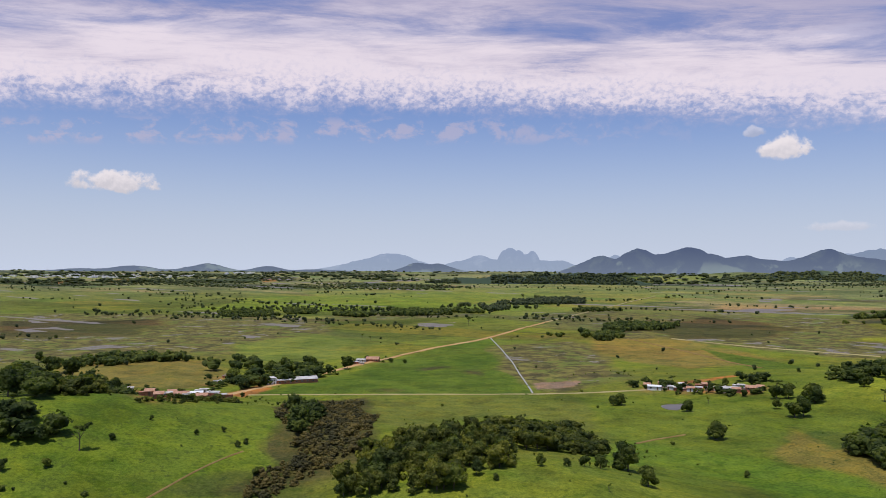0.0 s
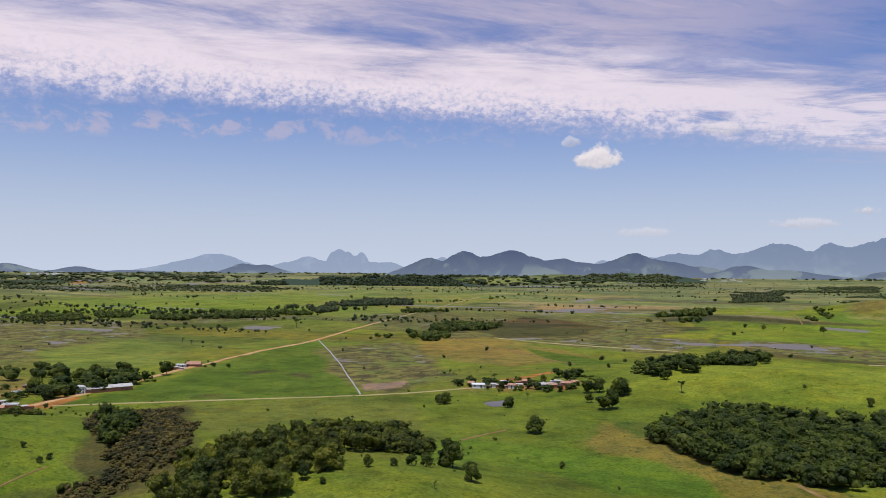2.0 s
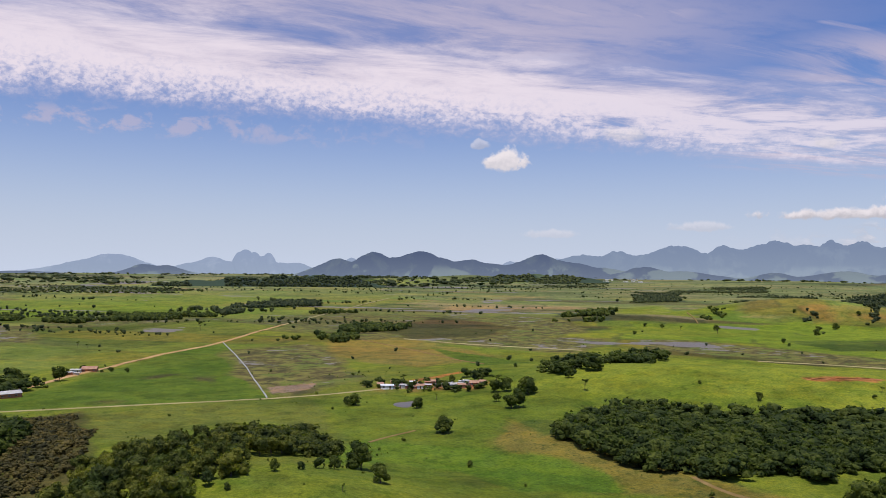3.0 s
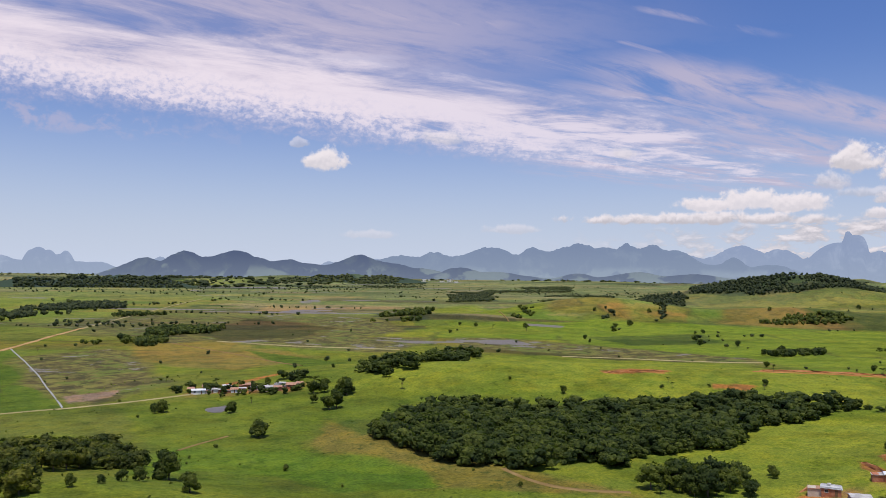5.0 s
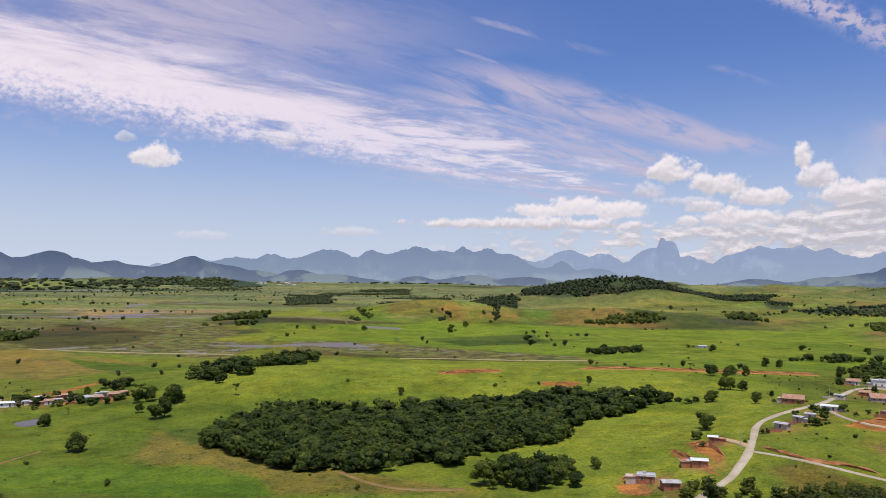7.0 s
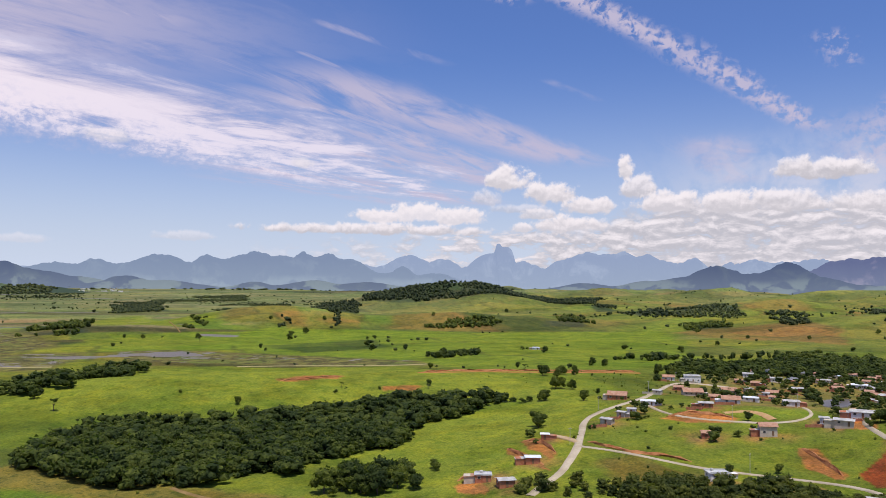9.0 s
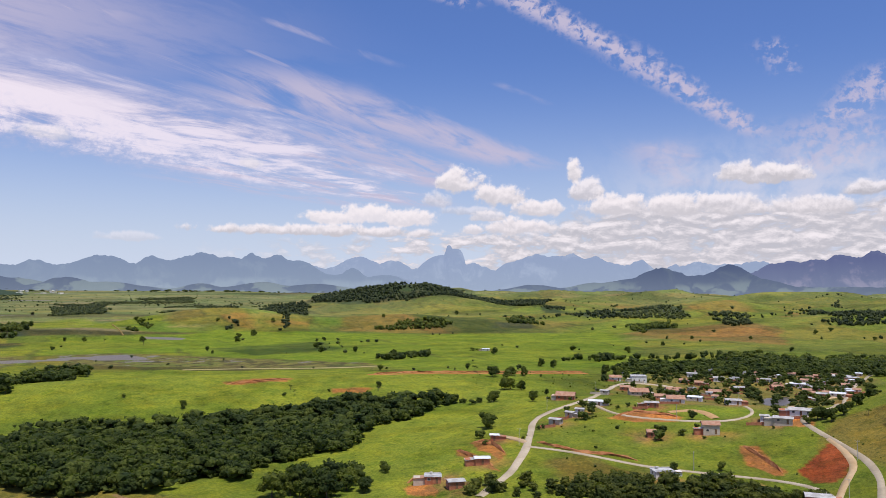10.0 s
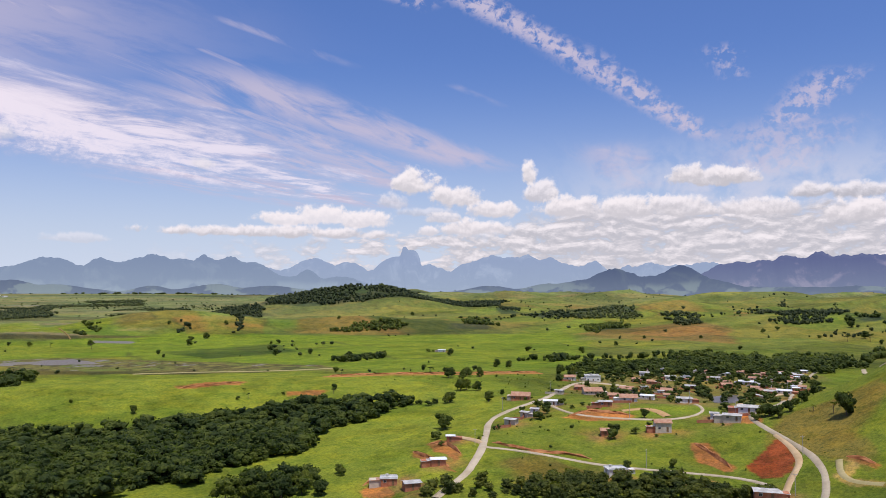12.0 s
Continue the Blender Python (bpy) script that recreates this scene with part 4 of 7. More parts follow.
    tree(404, 23, 6.2, "dark")
    tree(427, 19, 6.0, "dark")
    tree(395, 25, 4.6, "dark")
    tree(365, 9, 5.8, "airy")
    tree(378, 17, 2.8, "airy")
    tree(841, 165, 9.1, "airy")
    tree(900, 72, 9.6, "airy")
    tree(1229, 11, 9.8, "airy")
    tree(1246, -17, 11.6, "airy")
    tree(369, 326, 3.3, "airy")


def place_houses():
    house(253.1, 155.2, 6.0, 4.5, 2.4, -48, "brick", "flat")
    house(249.6, 143.5, 5.8, 4.4, 2.4, -48, "brick", "slab")
    house(280.7, 149.2, 5.7, 4.3, 2.4, -50, "brick", "white")
    house(319.8, 163.6, 3.5, 3.6, 2.4, -55, "brick", "white")
    house(292.9, 80.4, 7.2, 5.4, 2.4, -60, "white", "flat")
    house(346.0, 99.9, 3.5, 3.6, 2.4, -64, "brick", "tile")
    house(359.7, 77.6, 7.0, 5.3, 3.9, -58, "render", "tile")
    house(273.8, 26.6, 7.1, 5.3, 2.4, -79, "brick", "slab")
    house(355.3, 148.7, 5.6, 4.2, 2.4, -87, "render", "slab")
    house(372.6, 148.2, 4.1, 3.6, 2.4, -88, "render", "slab")
    house(381.4, 146.5, 4.1, 3.6, 2.4, -89, "white", "slab")
    house(406.0, 146.8, 7.3, 5.5, 2.4, -80, "white", "white")
    house(437.2, 176.8, 10.6, 8.0, 2.6, -63, "brick", "tile")
    house(493.6, 172.6, 5.3, 4.0, 2.4, -86, "render", "slab")
    house(570.8, 191.6, 8.1, 6.1, 2.6, -61, "white", "tile")
    house(578.2, 176.3, 10.9, 8.2, 4.3, -73, "white", "flat")
    house(675.2, 186.8, 6.3, 4.7, 2.5, -75, "white", "slab")
    house(509.0, 155.3, 12.0, 9.0, 2.4, -65, "render", "tile")
    house(401.6, 115.9, 6.6, 4.9, 2.4, -64, "brick", "slab")
    house(420.3, 108.4, 8.8, 6.6, 2.4, -76, "white", "tile")
    house(510.6, 119.3, 8.3, 6.2, 2.4, -82, "white", "white")
    house(543.3, 141.6, 9.5, 7.1, 2.4, -70, "render", "tile")
    house(423.0, 80.1, 7.3, 5.4, 2.4, -69, "white", "slab")
    house(651.2, 154.7, 7.5, 5.6, 3.2, -77, "white", "slab")
    house(700.7, 150.7, 4.4, 3.6, 4.0, -78, "white", "flat")
    house(634.0, 130.3, 8.0, 6.0, 3.1, -73, "white", "slab")
    house(559.9, 117.5, 7.7, 5.8, 2.4, -78, "brick", "tile")
    house(645.0, 119.8, 5.2, 3.9, 3.1, -79, "white", "flat")
    house(594.7, 108.1, 6.8, 5.1, 2.4, -80, "brick", "slab")
    house(658.0, 107.2, 4.5, 3.6, 2.4, -81, "white", "tile")
    house(664.4, 100.9, 6.8, 5.1, 2.4, -81, "white", "slab")
    house(619.9, 86.5, 7.7, 5.8, 2.4, -77, "brick", "tile")
    house(647.2, 75.8, 10.3, 7.7, 2.8, -88, "white", "white")
    house(715.9, 97.5, 4.1, 3.6, 2.4, -82, "white", "white")
    house(634.7, 62.5, 6.5, 4.8, 2.5, -84, "white", "slab")
    house(696.0, 61.5, 4.7, 3.6, 2.4, -75, "white", "flat")
    house(594.8, 54.2, 8.1, 6.0, 2.4, -85, "brick", "slab")
    house(601.2, 45.2, 9.5, 7.1, 2.4, -94, "white", "white")
    house(666.9, 45.2, 5.3, 3.9, 2.4, -86, "render", "tile")
    house(741.3, 52.9, 13.4, 9.0, 2.4, -91, "white", "slab")
    house(837.3, 46.5, 5.7, 4.2, 2.4, -87, "white", "slab")
    house(378.2, 50.3, 7.6, 5.4, 2.4, -90, "render", "slab")
    house(393.1, 45.0, 9.3, 7.0, 2.4, -91, "white", "slab")
    house(383.3, 58.9, 3.5, 3.6, 2.4, -81, "white", "slab")
    house(598.0, 137.0, 5.5, 4.1, 2.4, -77, "brick", "tile")
    house(728.9, 123.1, 5.8, 4.4, 2.4, -80, "white", "tile")
    house(738.6, 91.1, 5.9, 4.4, 2.4, -83, "render", "tile")
    house(714.8, 74.7, 5.7, 4.2, 2.4, -84, "brick", "tile")
    house(566.5, 61.1, 5.8, 4.3, 2.4, -84, "brick", "slab")
    house(633.4, 35.4, 5.0, 3.7, 2.4, -87, "white", "tile")
    house(601.0, 149.3, 4.9, 3.7, 2.4, -76, "render", "tile")
    house(757.4, 110.4, 5.2, 3.9, 2.4, -82, "white", "slab")
    house(747.6, 143.8, 6.0, 4.5, 2.4, -79, "white", "tile")
    house(530.1, 171.0, 6.3, 4.7, 2.4, -72, "brick", "tile")
    house(476.9, 132.4, 6.1, 4.6, 2.4, -74, "brick", "tile")
    house(827.3, 435.3, 8.4, 6.3, 2.4, -62, "white", "white")
    house(-165.6, 473.5, 6.7, 5.0, 2.4, 29, "brick", "slab")
    house(-155.2, 467.9, 8.4, 6.3, 2.4, 23, "brick", "tile")
    house(-149.2, 475.4, 8.4, 6.3, 2.4, 17, "render", "white")
    house(-138.1, 472.6, 7.7, 5.8, 2.4, 16, "brick", "flat")
    house(-149.9, 525.7, 5.3, 4.0, 2.4, 16, "brick", "flat")
    house(-217.4, 510.4, 6.7, 5.0, 2.4, 23, "white", "tile")
    house(-197.5, 497.2, 4.5, 3.6, 2.4, 22, "render", "slab")
    house(-121.1, 336.7, 3.5, 3.6, 2.4, 20, "brick", "tile")
    house(-67.1, 651.7, 7.1, 5.4, 2.4, -9, "white", "slab")
    house(-58.1, 656.1, 10.4, 7.8, 2.4, -10, "brick", "tile")
    house(-151.3, 561.4, 4.9, 3.7, 2.4, 15, "render", "slab")
    house(135.7, 504.3, 8.2, 6.2, 2.4, -10, "white", "white")
    house(144.3, 502.7, 5.7, 4.3, 2.4, -16, "white", "slab")
    house(155.2, 511.3, 3.5, 3.6, 2.4, -17, "white", "white")
    house(176.9, 486.2, 8.8, 6.6, 2.4, -15, "render", "slab")
    house(170.0, 494.5, 4.4, 3.6, 2.4, -19, "render", "slab")
    house(189.3, 482.2, 6.3, 4.7, 2.4, -21, "brick", "tile")
    house(194.9, 482.3, 3.8, 3.6, 2.4, -22, "white", "tile")
    house(161.1, 495.3, 4.4, 3.6, 2.4, -18, "brick", "slab")
    house(187.4, 493.5, 3.8, 3.6, 2.4, -21, "white", "slab")
    house(133.3, 513.0, 3.8, 3.6, 2.4, -15, "white", "tile")
    house(535.0, 112.1, 3.7, 3.6, 2.4, -91, "white", "tile")
    house(779.8, 43.5, 7.4, 5.5, 2.4, -87, "render", "white")
    house(553.2, 120.0, 3.8, 3.6, 2.4, -77, "white", "slab")
    house(642.7, 69.2, 4.3, 3.6, 2.4, -67, "render", "flat")
    house(705.2, 165.8, 5.3, 4.0, 2.4, -73, "brick", "tile")
    house(706.4, 160.8, 7.9, 6.0, 2.4, -55, "white", "tile")
    house(747.9, 58.3, 6.0, 4.5, 2.5, -72, "white", "tile")
    house(564.2, 134.0, 5.6, 4.2, 2.4, -70, "render", "flat")
    house(638.2, 122.5, 5.0, 3.7, 2.4, -93, "brick", "flat")
    house(732.9, 150.7, 5.9, 4.4, 2.4, -85, "render", "slab")
    house(607.1, 52.8, 4.3, 3.6, 2.4, -100, "white", "tile")
    house(732.6, 73.0, 4.6, 3.6, 2.4, -81, "brick", "tile")
    house(791.6, 58.0, 7.2, 5.4, 2.4, -107, "white", "flat")
    house(806.1, 88.0, 7.7, 5.8, 2.6, -101, "brick", "slab")
    house(699.0, 47.2, 4.9, 3.6, 2.4, -66, "white", "tile")
    house(590.4, 109.4, 4.1, 3.6, 2.4, -104, "brick", "slab")
    house(764.7, 66.1, 8.1, 6.1, 2.4, -101, "brick", "tile")
    house(713.5, 43.8, 4.7, 3.6, 2.4, -72, "render", "white")
    house(717.3, 126.8, 7.2, 5.4, 2.4, -69, "render", "flat")
    house(682.5, 74.8, 5.6, 4.2, 2.4, -99, "white", "tile")
    house(723.7, 118.2, 7.2, 5.4, 2.4, -73, "brick", "tile")
    house(679.4, 59.6, 7.6, 5.7, 2.4, -69, "brick", "flat")
    house(637.7, 88.4, 5.0, 3.8, 2.4, -107, "brick", "tile")
    house(597.2, 62.4, 6.7, 5.0, 2.4, -82, "brick", "tile")
    house(733.9, 44.1, 8.0, 6.0, 2.4, -80, "brick", "slab")
    house(633.9, 40.5, 4.9, 3.7, 2.4, -93, "white", "white")
    house(621.3, 39.5, 4.8, 3.6, 2.4, -69, "brick", "white")
    house(614.1, 65.9, 5.7, 4.3, 2.4, -84, "render", "tile")
    house(718.0, 143.9, 7.2, 5.4, 2.4, -72, "render", "tile")
    house(-165.0, 481.6, 5.5, 4.2, 2.4, 11, "brick", "tile")
    house(-149.3, 462.2, 5.9, 4.4, 2.4, 22, "brick", "flat")
    house(-141.0, 462.1, 6.4, 4.8, 2.4, 13, "brick", "tile")
    house(-130.4, 464.6, 5.3, 3.9, 2.4, 26, "brick", "slab")
    house(-148.3, 490.6, 5.0, 3.7, 2.4, 17, "white", "slab")
    house(-127.4, 343.1, 3.5, 3.6, 2.4, 20, "brick", "tile")
    house(-199.2, 485.8, 4.4, 3.6, 2.4, 22, "brick", "slab")
    house(-70.2, 637.4, 4.7, 3.6, 2.4, -9, "brick", "slab")
    house(144.1, 516.0, 4.5, 3.6, 2.4, -16, "brick", "tile")
    house(155.9, 494.8, 4.4, 3.6, 2.4, -17, "white", "tile")
    house(168.7, 505.5, 3.9, 3.6, 2.4, -18, "brick", "tile")
    house(175.2, 495.0, 4.4, 3.6, 2.4, -19, "white", "slab")
    house(179.9, 482.9, 4.4, 3.6, 2.4, -20, "brick", "tile")
    house(148.3, 497.8, 3.8, 3.6, 2.4, -17, "brick", "slab")
    long_shed(-114, 529)


HOMES = [(253.1, 155.2), (249.6, 143.5), (280.7, 149.2), (319.8, 163.6), (292.9, 80.4), (346.0, 99.9), (359.7, 77.6), (273.8, 26.6), (355.3, 148.7), (372.6, 148.2), (381.4, 146.5), (406.0, 146.8), (437.2, 176.8), (493.6, 172.6), (570.8, 191.6), (578.2, 176.3), (675.2, 186.8), (509.0, 155.3), (401.6, 115.9), (420.3, 108.4), (510.6, 119.3), (543.3, 141.6), (423.0, 80.1), (651.2, 154.7), (700.7, 150.7), (634.0, 130.3), (559.9, 117.5), (645.0, 119.8), (594.7, 108.1), (658.0, 107.2), (664.4, 100.9), (619.9, 86.5), (647.2, 75.8), (715.9, 97.5), (634.7, 62.5), (696.0, 61.5), (594.8, 54.2), (601.2, 45.2), (666.9, 45.2), (741.3, 52.9), (837.3, 46.5), (378.2, 50.3), (393.1, 45.0), (383.3, 58.9), (598.0, 137.0), (728.9, 123.1), (738.6, 91.1), (714.8, 74.7), (566.5, 61.1), (633.4, 35.4), (601.0, 149.3), (757.4, 110.4), (747.6, 143.8), (530.1, 171.0), (476.9, 132.4), (827.3, 435.3), (-165.6, 473.5), (-155.2, 467.9), (-149.2, 475.4), (-138.1, 472.6), (-149.9, 525.7), (-217.4, 510.4), (-197.5, 497.2), (-121.1, 336.7), (-67.1, 651.7), (-58.1, 656.1), (-151.3, 561.4), (135.7, 504.3), (144.3, 502.7), (155.2, 511.3), (176.9, 486.2), (170.0, 494.5), (189.3, 482.2), (194.9, 482.3), (161.1, 495.3), (187.4, 493.5), (133.3, 513.0), (535.0, 112.1), (779.8, 43.5), (553.2, 120.0), (642.7, 69.2), (705.2, 165.8), (706.4, 160.8), (747.9, 58.3), (564.2, 134.0), (638.2, 122.5), (732.9, 150.7), (607.1, 52.8), (732.6, 73.0), (791.6, 58.0), (806.1, 88.0), (699.0, 47.2), (590.4, 109.4), (764.7, 66.1), (713.5, 43.8), (717.3, 126.8), (682.5, 74.8), (723.7, 118.2), (679.4, 59.6), (637.7, 88.4), (597.2, 62.4), (733.9, 44.1), (633.9, 40.5), (621.3, 39.5), (614.1, 65.9), (718.0, 143.9), (-165.0, 481.6), (-149.3, 462.2), (-141.0, 462.1), (-130.4, 464.6), (-148.3, 490.6), (-127.4, 343.1), (-199.2, 485.8), (-70.2, 637.4), (144.1, 516.0), (155.9, 494.8), (168.7, 505.5), (175.2, 495.0), (179.9, 482.9), (148.3, 497.8)]

COVERS = {
    "lime": (0.176, 0.216, 0.027), "meadow": (0.150, 0.205, 0.024), "crop": (0.090, 0.138, 0.020), "olive": (0.125, 0.148, 0.030),
    "dry": (0.180, 0.155, 0.046), "yellow": (0.152, 0.186, 0.042), "thicket": (0.078, 0.076, 0.028), "scrubland": (0.095, 0.115, 0.026),
    # "dark" also colours the cloud shadow painted on the plain
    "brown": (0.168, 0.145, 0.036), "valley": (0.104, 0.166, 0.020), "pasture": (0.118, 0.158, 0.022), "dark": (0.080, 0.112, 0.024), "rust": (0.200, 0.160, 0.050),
    "russet": (0.205, 0.140, 0.052), "rusty": (0.200, 0.160, 0.052), "soil": (0.330, 0.145, 0.052), "redbank": (0.210, 0.056, 0.022),
    "tan": (0.34, 0.25, 0.09), "dryhill": (0.165, 0.138, 0.034), "mud": (0.240, 0.170, 0.135), "villageground": (0.165, 0.155, 0.046), "marsh": (0.14, 0.13, 0.035),
    "hillgreen": (0.112, 0.160, 0.020), "darkbog": (0.074, 0.066, 0.032),
}


def blend_mask(x, y, poly, wob):
    """Share of each point that lies inside, with a soft, frayed edge."""
    px, py = [p[0] for p in poly], [p[1] for p in poly]
    m = np.zeros(len(x))
    near = np.nonzero((x > min(px) - 4 * wob) & (x < max(px) + 4 * wob) & (y > min(py) - 4 * wob) & (y < max(py) + 4 * wob))[0]
    if len(near):
        a, b = x[near], y[near]
        for k in range(4):
            m[near] += 0.25 * inside(a + wob * fbm(a, b, 9 * wob, 3, 20) + 0.5 * wob * val_noise(a, b, 1.5 * wob, 30 + k),
                                     b + wob * fbm(a, b, 9 * wob, 3, 24) + 0.5 * wob * val_noise(a, b, 1.5 * wob, 40 + k), poly)
    return m


def ground_cover(x, y):
    d, az = np.hypot(x, y), np.degrees(np.arctan2(x, y))
    col = np.empty((len(x), 3))
    col[:] = (0.138, 0.176, 0.024)
    marsh, scrub = np.zeros(len(x)), np.full(len(x), 0.25)
    along0, deep0 = hedgewise(x, y)
    # a patchwork of pastures on the plain and on the hills behind
    patch = val_noise(x, y, 230, 50) + 0.5 * val_noise(x, y, 90, 51)
    far = ease(d, 500, 1100)
    for lo, hi, c in ((0.35, 0.6, (0.165, 0.170, 0.040)), (-0.9, -0.45, (0.085, 0.115, 0.026))):
        w = (ease(patch, lo, lo + 0.15) * (1 - ease(patch, hi + 0.6, hi + 0.8)) if lo > 0 else 1 - ease(patch, -0.75, -0.45))[:, None] * far[:, None] * 0.85
        col = col * (1 - w) + np.array(c) * w
    hills = ease(az, 45, 65) * ease(d, 1000, 1500)
    w = (hills * ease(fbm(x, y, 260, 5, 60), 0.15, 0.5) * 0.8)[:, None]
    col = col * (1 - w) + np.array((0.205, 0.150, 0.055)) * w
    w = (hills * ease(fbm(x, y, 60, 4, 61), 0.75, 0.95))[:, None]
    col = col * (1 - w) + np.array((0.30, 0.165, 0.06)) * w
    # olive and darker swards on the near slopes
    w = (ease(fbm(x, y, 75, 4, 62), 0.2, 0.7) * 0.55)[:, None]
    col = col * (1 - w) + np.array((0.118, 0.130, 0.028)) * w
    # crests of the hill country painted brighter, standing in for sunlit relief
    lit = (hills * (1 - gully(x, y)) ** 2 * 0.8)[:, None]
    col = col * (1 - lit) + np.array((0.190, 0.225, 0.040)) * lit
    # haze painted into the ground colour: greyer, then paler, with distance
    far_haze = ((0.70 - 0.52 * ease(az, 45, 60)) * ease(d, 800, 2200))[:, None]
    col = col * (1 - far_haze) + np.array((0.160, 0.188, 0.100)) * far_haze
    far_haze = (0.6 * ease(d, 2300, 3300))[:, None]
    col = col * (1 - far_haze) + np.array((0.205, 0.230, 0.155)) * far_haze
    # long strips of wet ground, hay and rushes
    along, deep = hedgewise(x, y)
    open_plain = ease(d, 700, 1100) * (1 - 0.75 * ease(az, 40, 58))
    for seed, lo, hi, c, much in ((210, 0.18, 0.34, (0.095, 0.080, 0.042), 0.95), (214, 0.30, 0.42, (0.205, 0.220, 0.070), 0.9), (218, 0.36, 0.50, (0.062, 0.090, 0.034), 0.95), (222, 0.56, 0.68, (0.255, 0.205, 0.125), 0.85)):
        w = (open_plain * ease(fbm(along / 4.5, deep, 105, 4, seed), lo, hi) * much)[:, None]
        col = col * (1 - w) + np.array(c) * w
    water = 0.9 * ease(d, 900, 1300) * (1 - ease(az, 34, 44)) * ease(fbm(along / 6.0, deep, 62, 4, 226), 0.86, 0.95)
    # gullies darker: their tree cover, and valley shade painted with it
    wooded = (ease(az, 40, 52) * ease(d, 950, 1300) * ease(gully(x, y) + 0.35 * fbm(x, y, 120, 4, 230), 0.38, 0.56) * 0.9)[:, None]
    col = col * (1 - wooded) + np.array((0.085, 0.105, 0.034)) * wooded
    # leaf litter under the far woods
    litter = 0.8 * ease(d, 3300, 3800) * ease(fbm(along / 4.0, deep, 200, 4, 35), 0.15, 0.4) * (1 - ease(az, 60, 66))
    for n, (gap, tall, poly) in enumerate(FAR_WOODS):
        size = np.mean([math.hypot(*p) for p in poly])
        if size > 1350:
            ragged = 1.0 if n == 0 else ease(fbm(along / 3.5, deep, 40 * size / 1000, 4, 240 + n), -0.25, 0.15)
            litter = np.maximum(litter, blend_mask(x, y, poly, 9.0 * size / 1000) * ragged)
    litter = 0.9 * litter[:, None]
    col = col * (1 - litter) + np.array((0.048, 0.066, 0.044)) * litter
    bog = ease(az, 34, 24) * ease(d, 560, 760) * ease(d, 1900, 1300) * ease(fbm(x, y, 320, 3, 70), -0.15, 0.35)
    marsh = np.maximum(marsh, 0.75 * bog)
    calm = np.zeros(len(x))
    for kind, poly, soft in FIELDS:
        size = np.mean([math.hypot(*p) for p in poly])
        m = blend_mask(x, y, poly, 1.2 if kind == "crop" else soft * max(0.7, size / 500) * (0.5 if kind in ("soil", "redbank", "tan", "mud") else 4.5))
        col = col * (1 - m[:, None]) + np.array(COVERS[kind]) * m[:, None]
        calm = calm * (1 - m) + m * (kind in ("lime", "crop", "meadow", "soil", "mud"))
        if kind == "marsh":
            marsh = np.maximum(marsh * (1 - m), m)
        else:
            marsh = marsh * (1 - m)
        want = {"scrubland": 1.0, "thicket": 1.0, "hillgreen": 0.6, "brown": 0.9, "valley": 0.5, "crop": 0.05, "soil": 0.0, "redbank": 0.0, "tan": 0.05, "mud": 0.0, "dryhill": 0.7, "rust": 0.5}.get(kind, 0.3)
        scrub = scrub * (1 - m) + want * m
    # the mosaic of small fields, each with its own sward
    fu = along0 / 150 + 0.16 * fbm(x, y, 160, 3, 270)
    fv = deep0 / 95 + 0.16 * fbm(x, y, 160, 3, 274)
    fu = fu + 0.5 * _lat[np.floor(fv).astype(int) % 256, 17]
    pick = _lat[np.floor(fu).astype(int) % 256, np.floor(fv).astype(int) % 256]
    tints = np.array([(1.0, 1.0, 1.0), (1.28, 1.14, 0.9), (0.72, 0.80, 0.78), (1.30, 1.02, 0.95), (0.90, 1.08, 0.80), (0.62, 0.66, 0.62), (1.12, 1.16, 1.0)])
    w = (ease(d, 560, 900) * (0.85 - 0.25 * ease(az, 44, 58)) * (1 - 0.6 * calm))[:, None]
    tint = tints[(pick * 6.999).astype(int)]
    col = col * (1 - w) + col * tint * w
    rim = np.minimum(np.abs(fu - np.round(fu)) * 150, np.abs(fv - np.round(fv)) * 95)
    w = (0.55 * ease(rim, 5.5, 1.5) * ease(d, 560, 900) * ease(d, 2600, 1900) * ease(val_noise(x, y, 75, 280), -0.1, 0.2))[:, None]
    col = col * (1 - w) + np.array((0.066, 0.078, 0.030)) * w
    # haze painted over the far pastures too: paler towards the rim of the plain
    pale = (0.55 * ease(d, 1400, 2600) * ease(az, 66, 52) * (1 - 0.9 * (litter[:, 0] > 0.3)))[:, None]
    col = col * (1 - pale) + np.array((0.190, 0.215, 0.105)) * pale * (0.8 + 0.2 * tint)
    # bare trodden yards round the houses
    yard = np.zeros(len(x))
    for hx, hy in HOMES:
        near = np.nonzero((np.abs(x - hx) < 24) & (np.abs(y - hy) < 24))[0]
        a, b = x[near] - hx + 4 * val_noise(x[near], y[near], 9, 250), y[near] - hy + 4 * val_noise(x[near], y[near], 9, 251)
        yard[near] = np.maximum(yard[near], np.exp(-(a * a + b * b) / 75) * ease(val_noise(x[near], y[near], 7, 252), -0.5, 0.3))
    yard = np.minimum(1, 1.1 * yard)[:, None]
    col = col * (1 - yard) + np.array((0.270, 0.150, 0.070)) * yard
    grit = np.ones(len(x)) + 0.30 * val_noise(x, y, 3.2, 66) * (col[:, 0] > 1.6 * col[:, 1]) + 0.10 * val_noise(x, y, 5.5, 67)
    col = col * grit[:, None] * np.array((1.05, 1.0, 1.03))
    for poly in WATERS:
        size = np.mean([math.hypot(*p) for p in poly])
        streak = ease(fbm(along / 4.0, deep, 9 * size / 500, 4, 55), -0.15, 0.2)
        water = np.maximum(water, blend_mask(x, y, poly, 4.0 * size / 500) * streak)
    return col, marsh, scrub, water


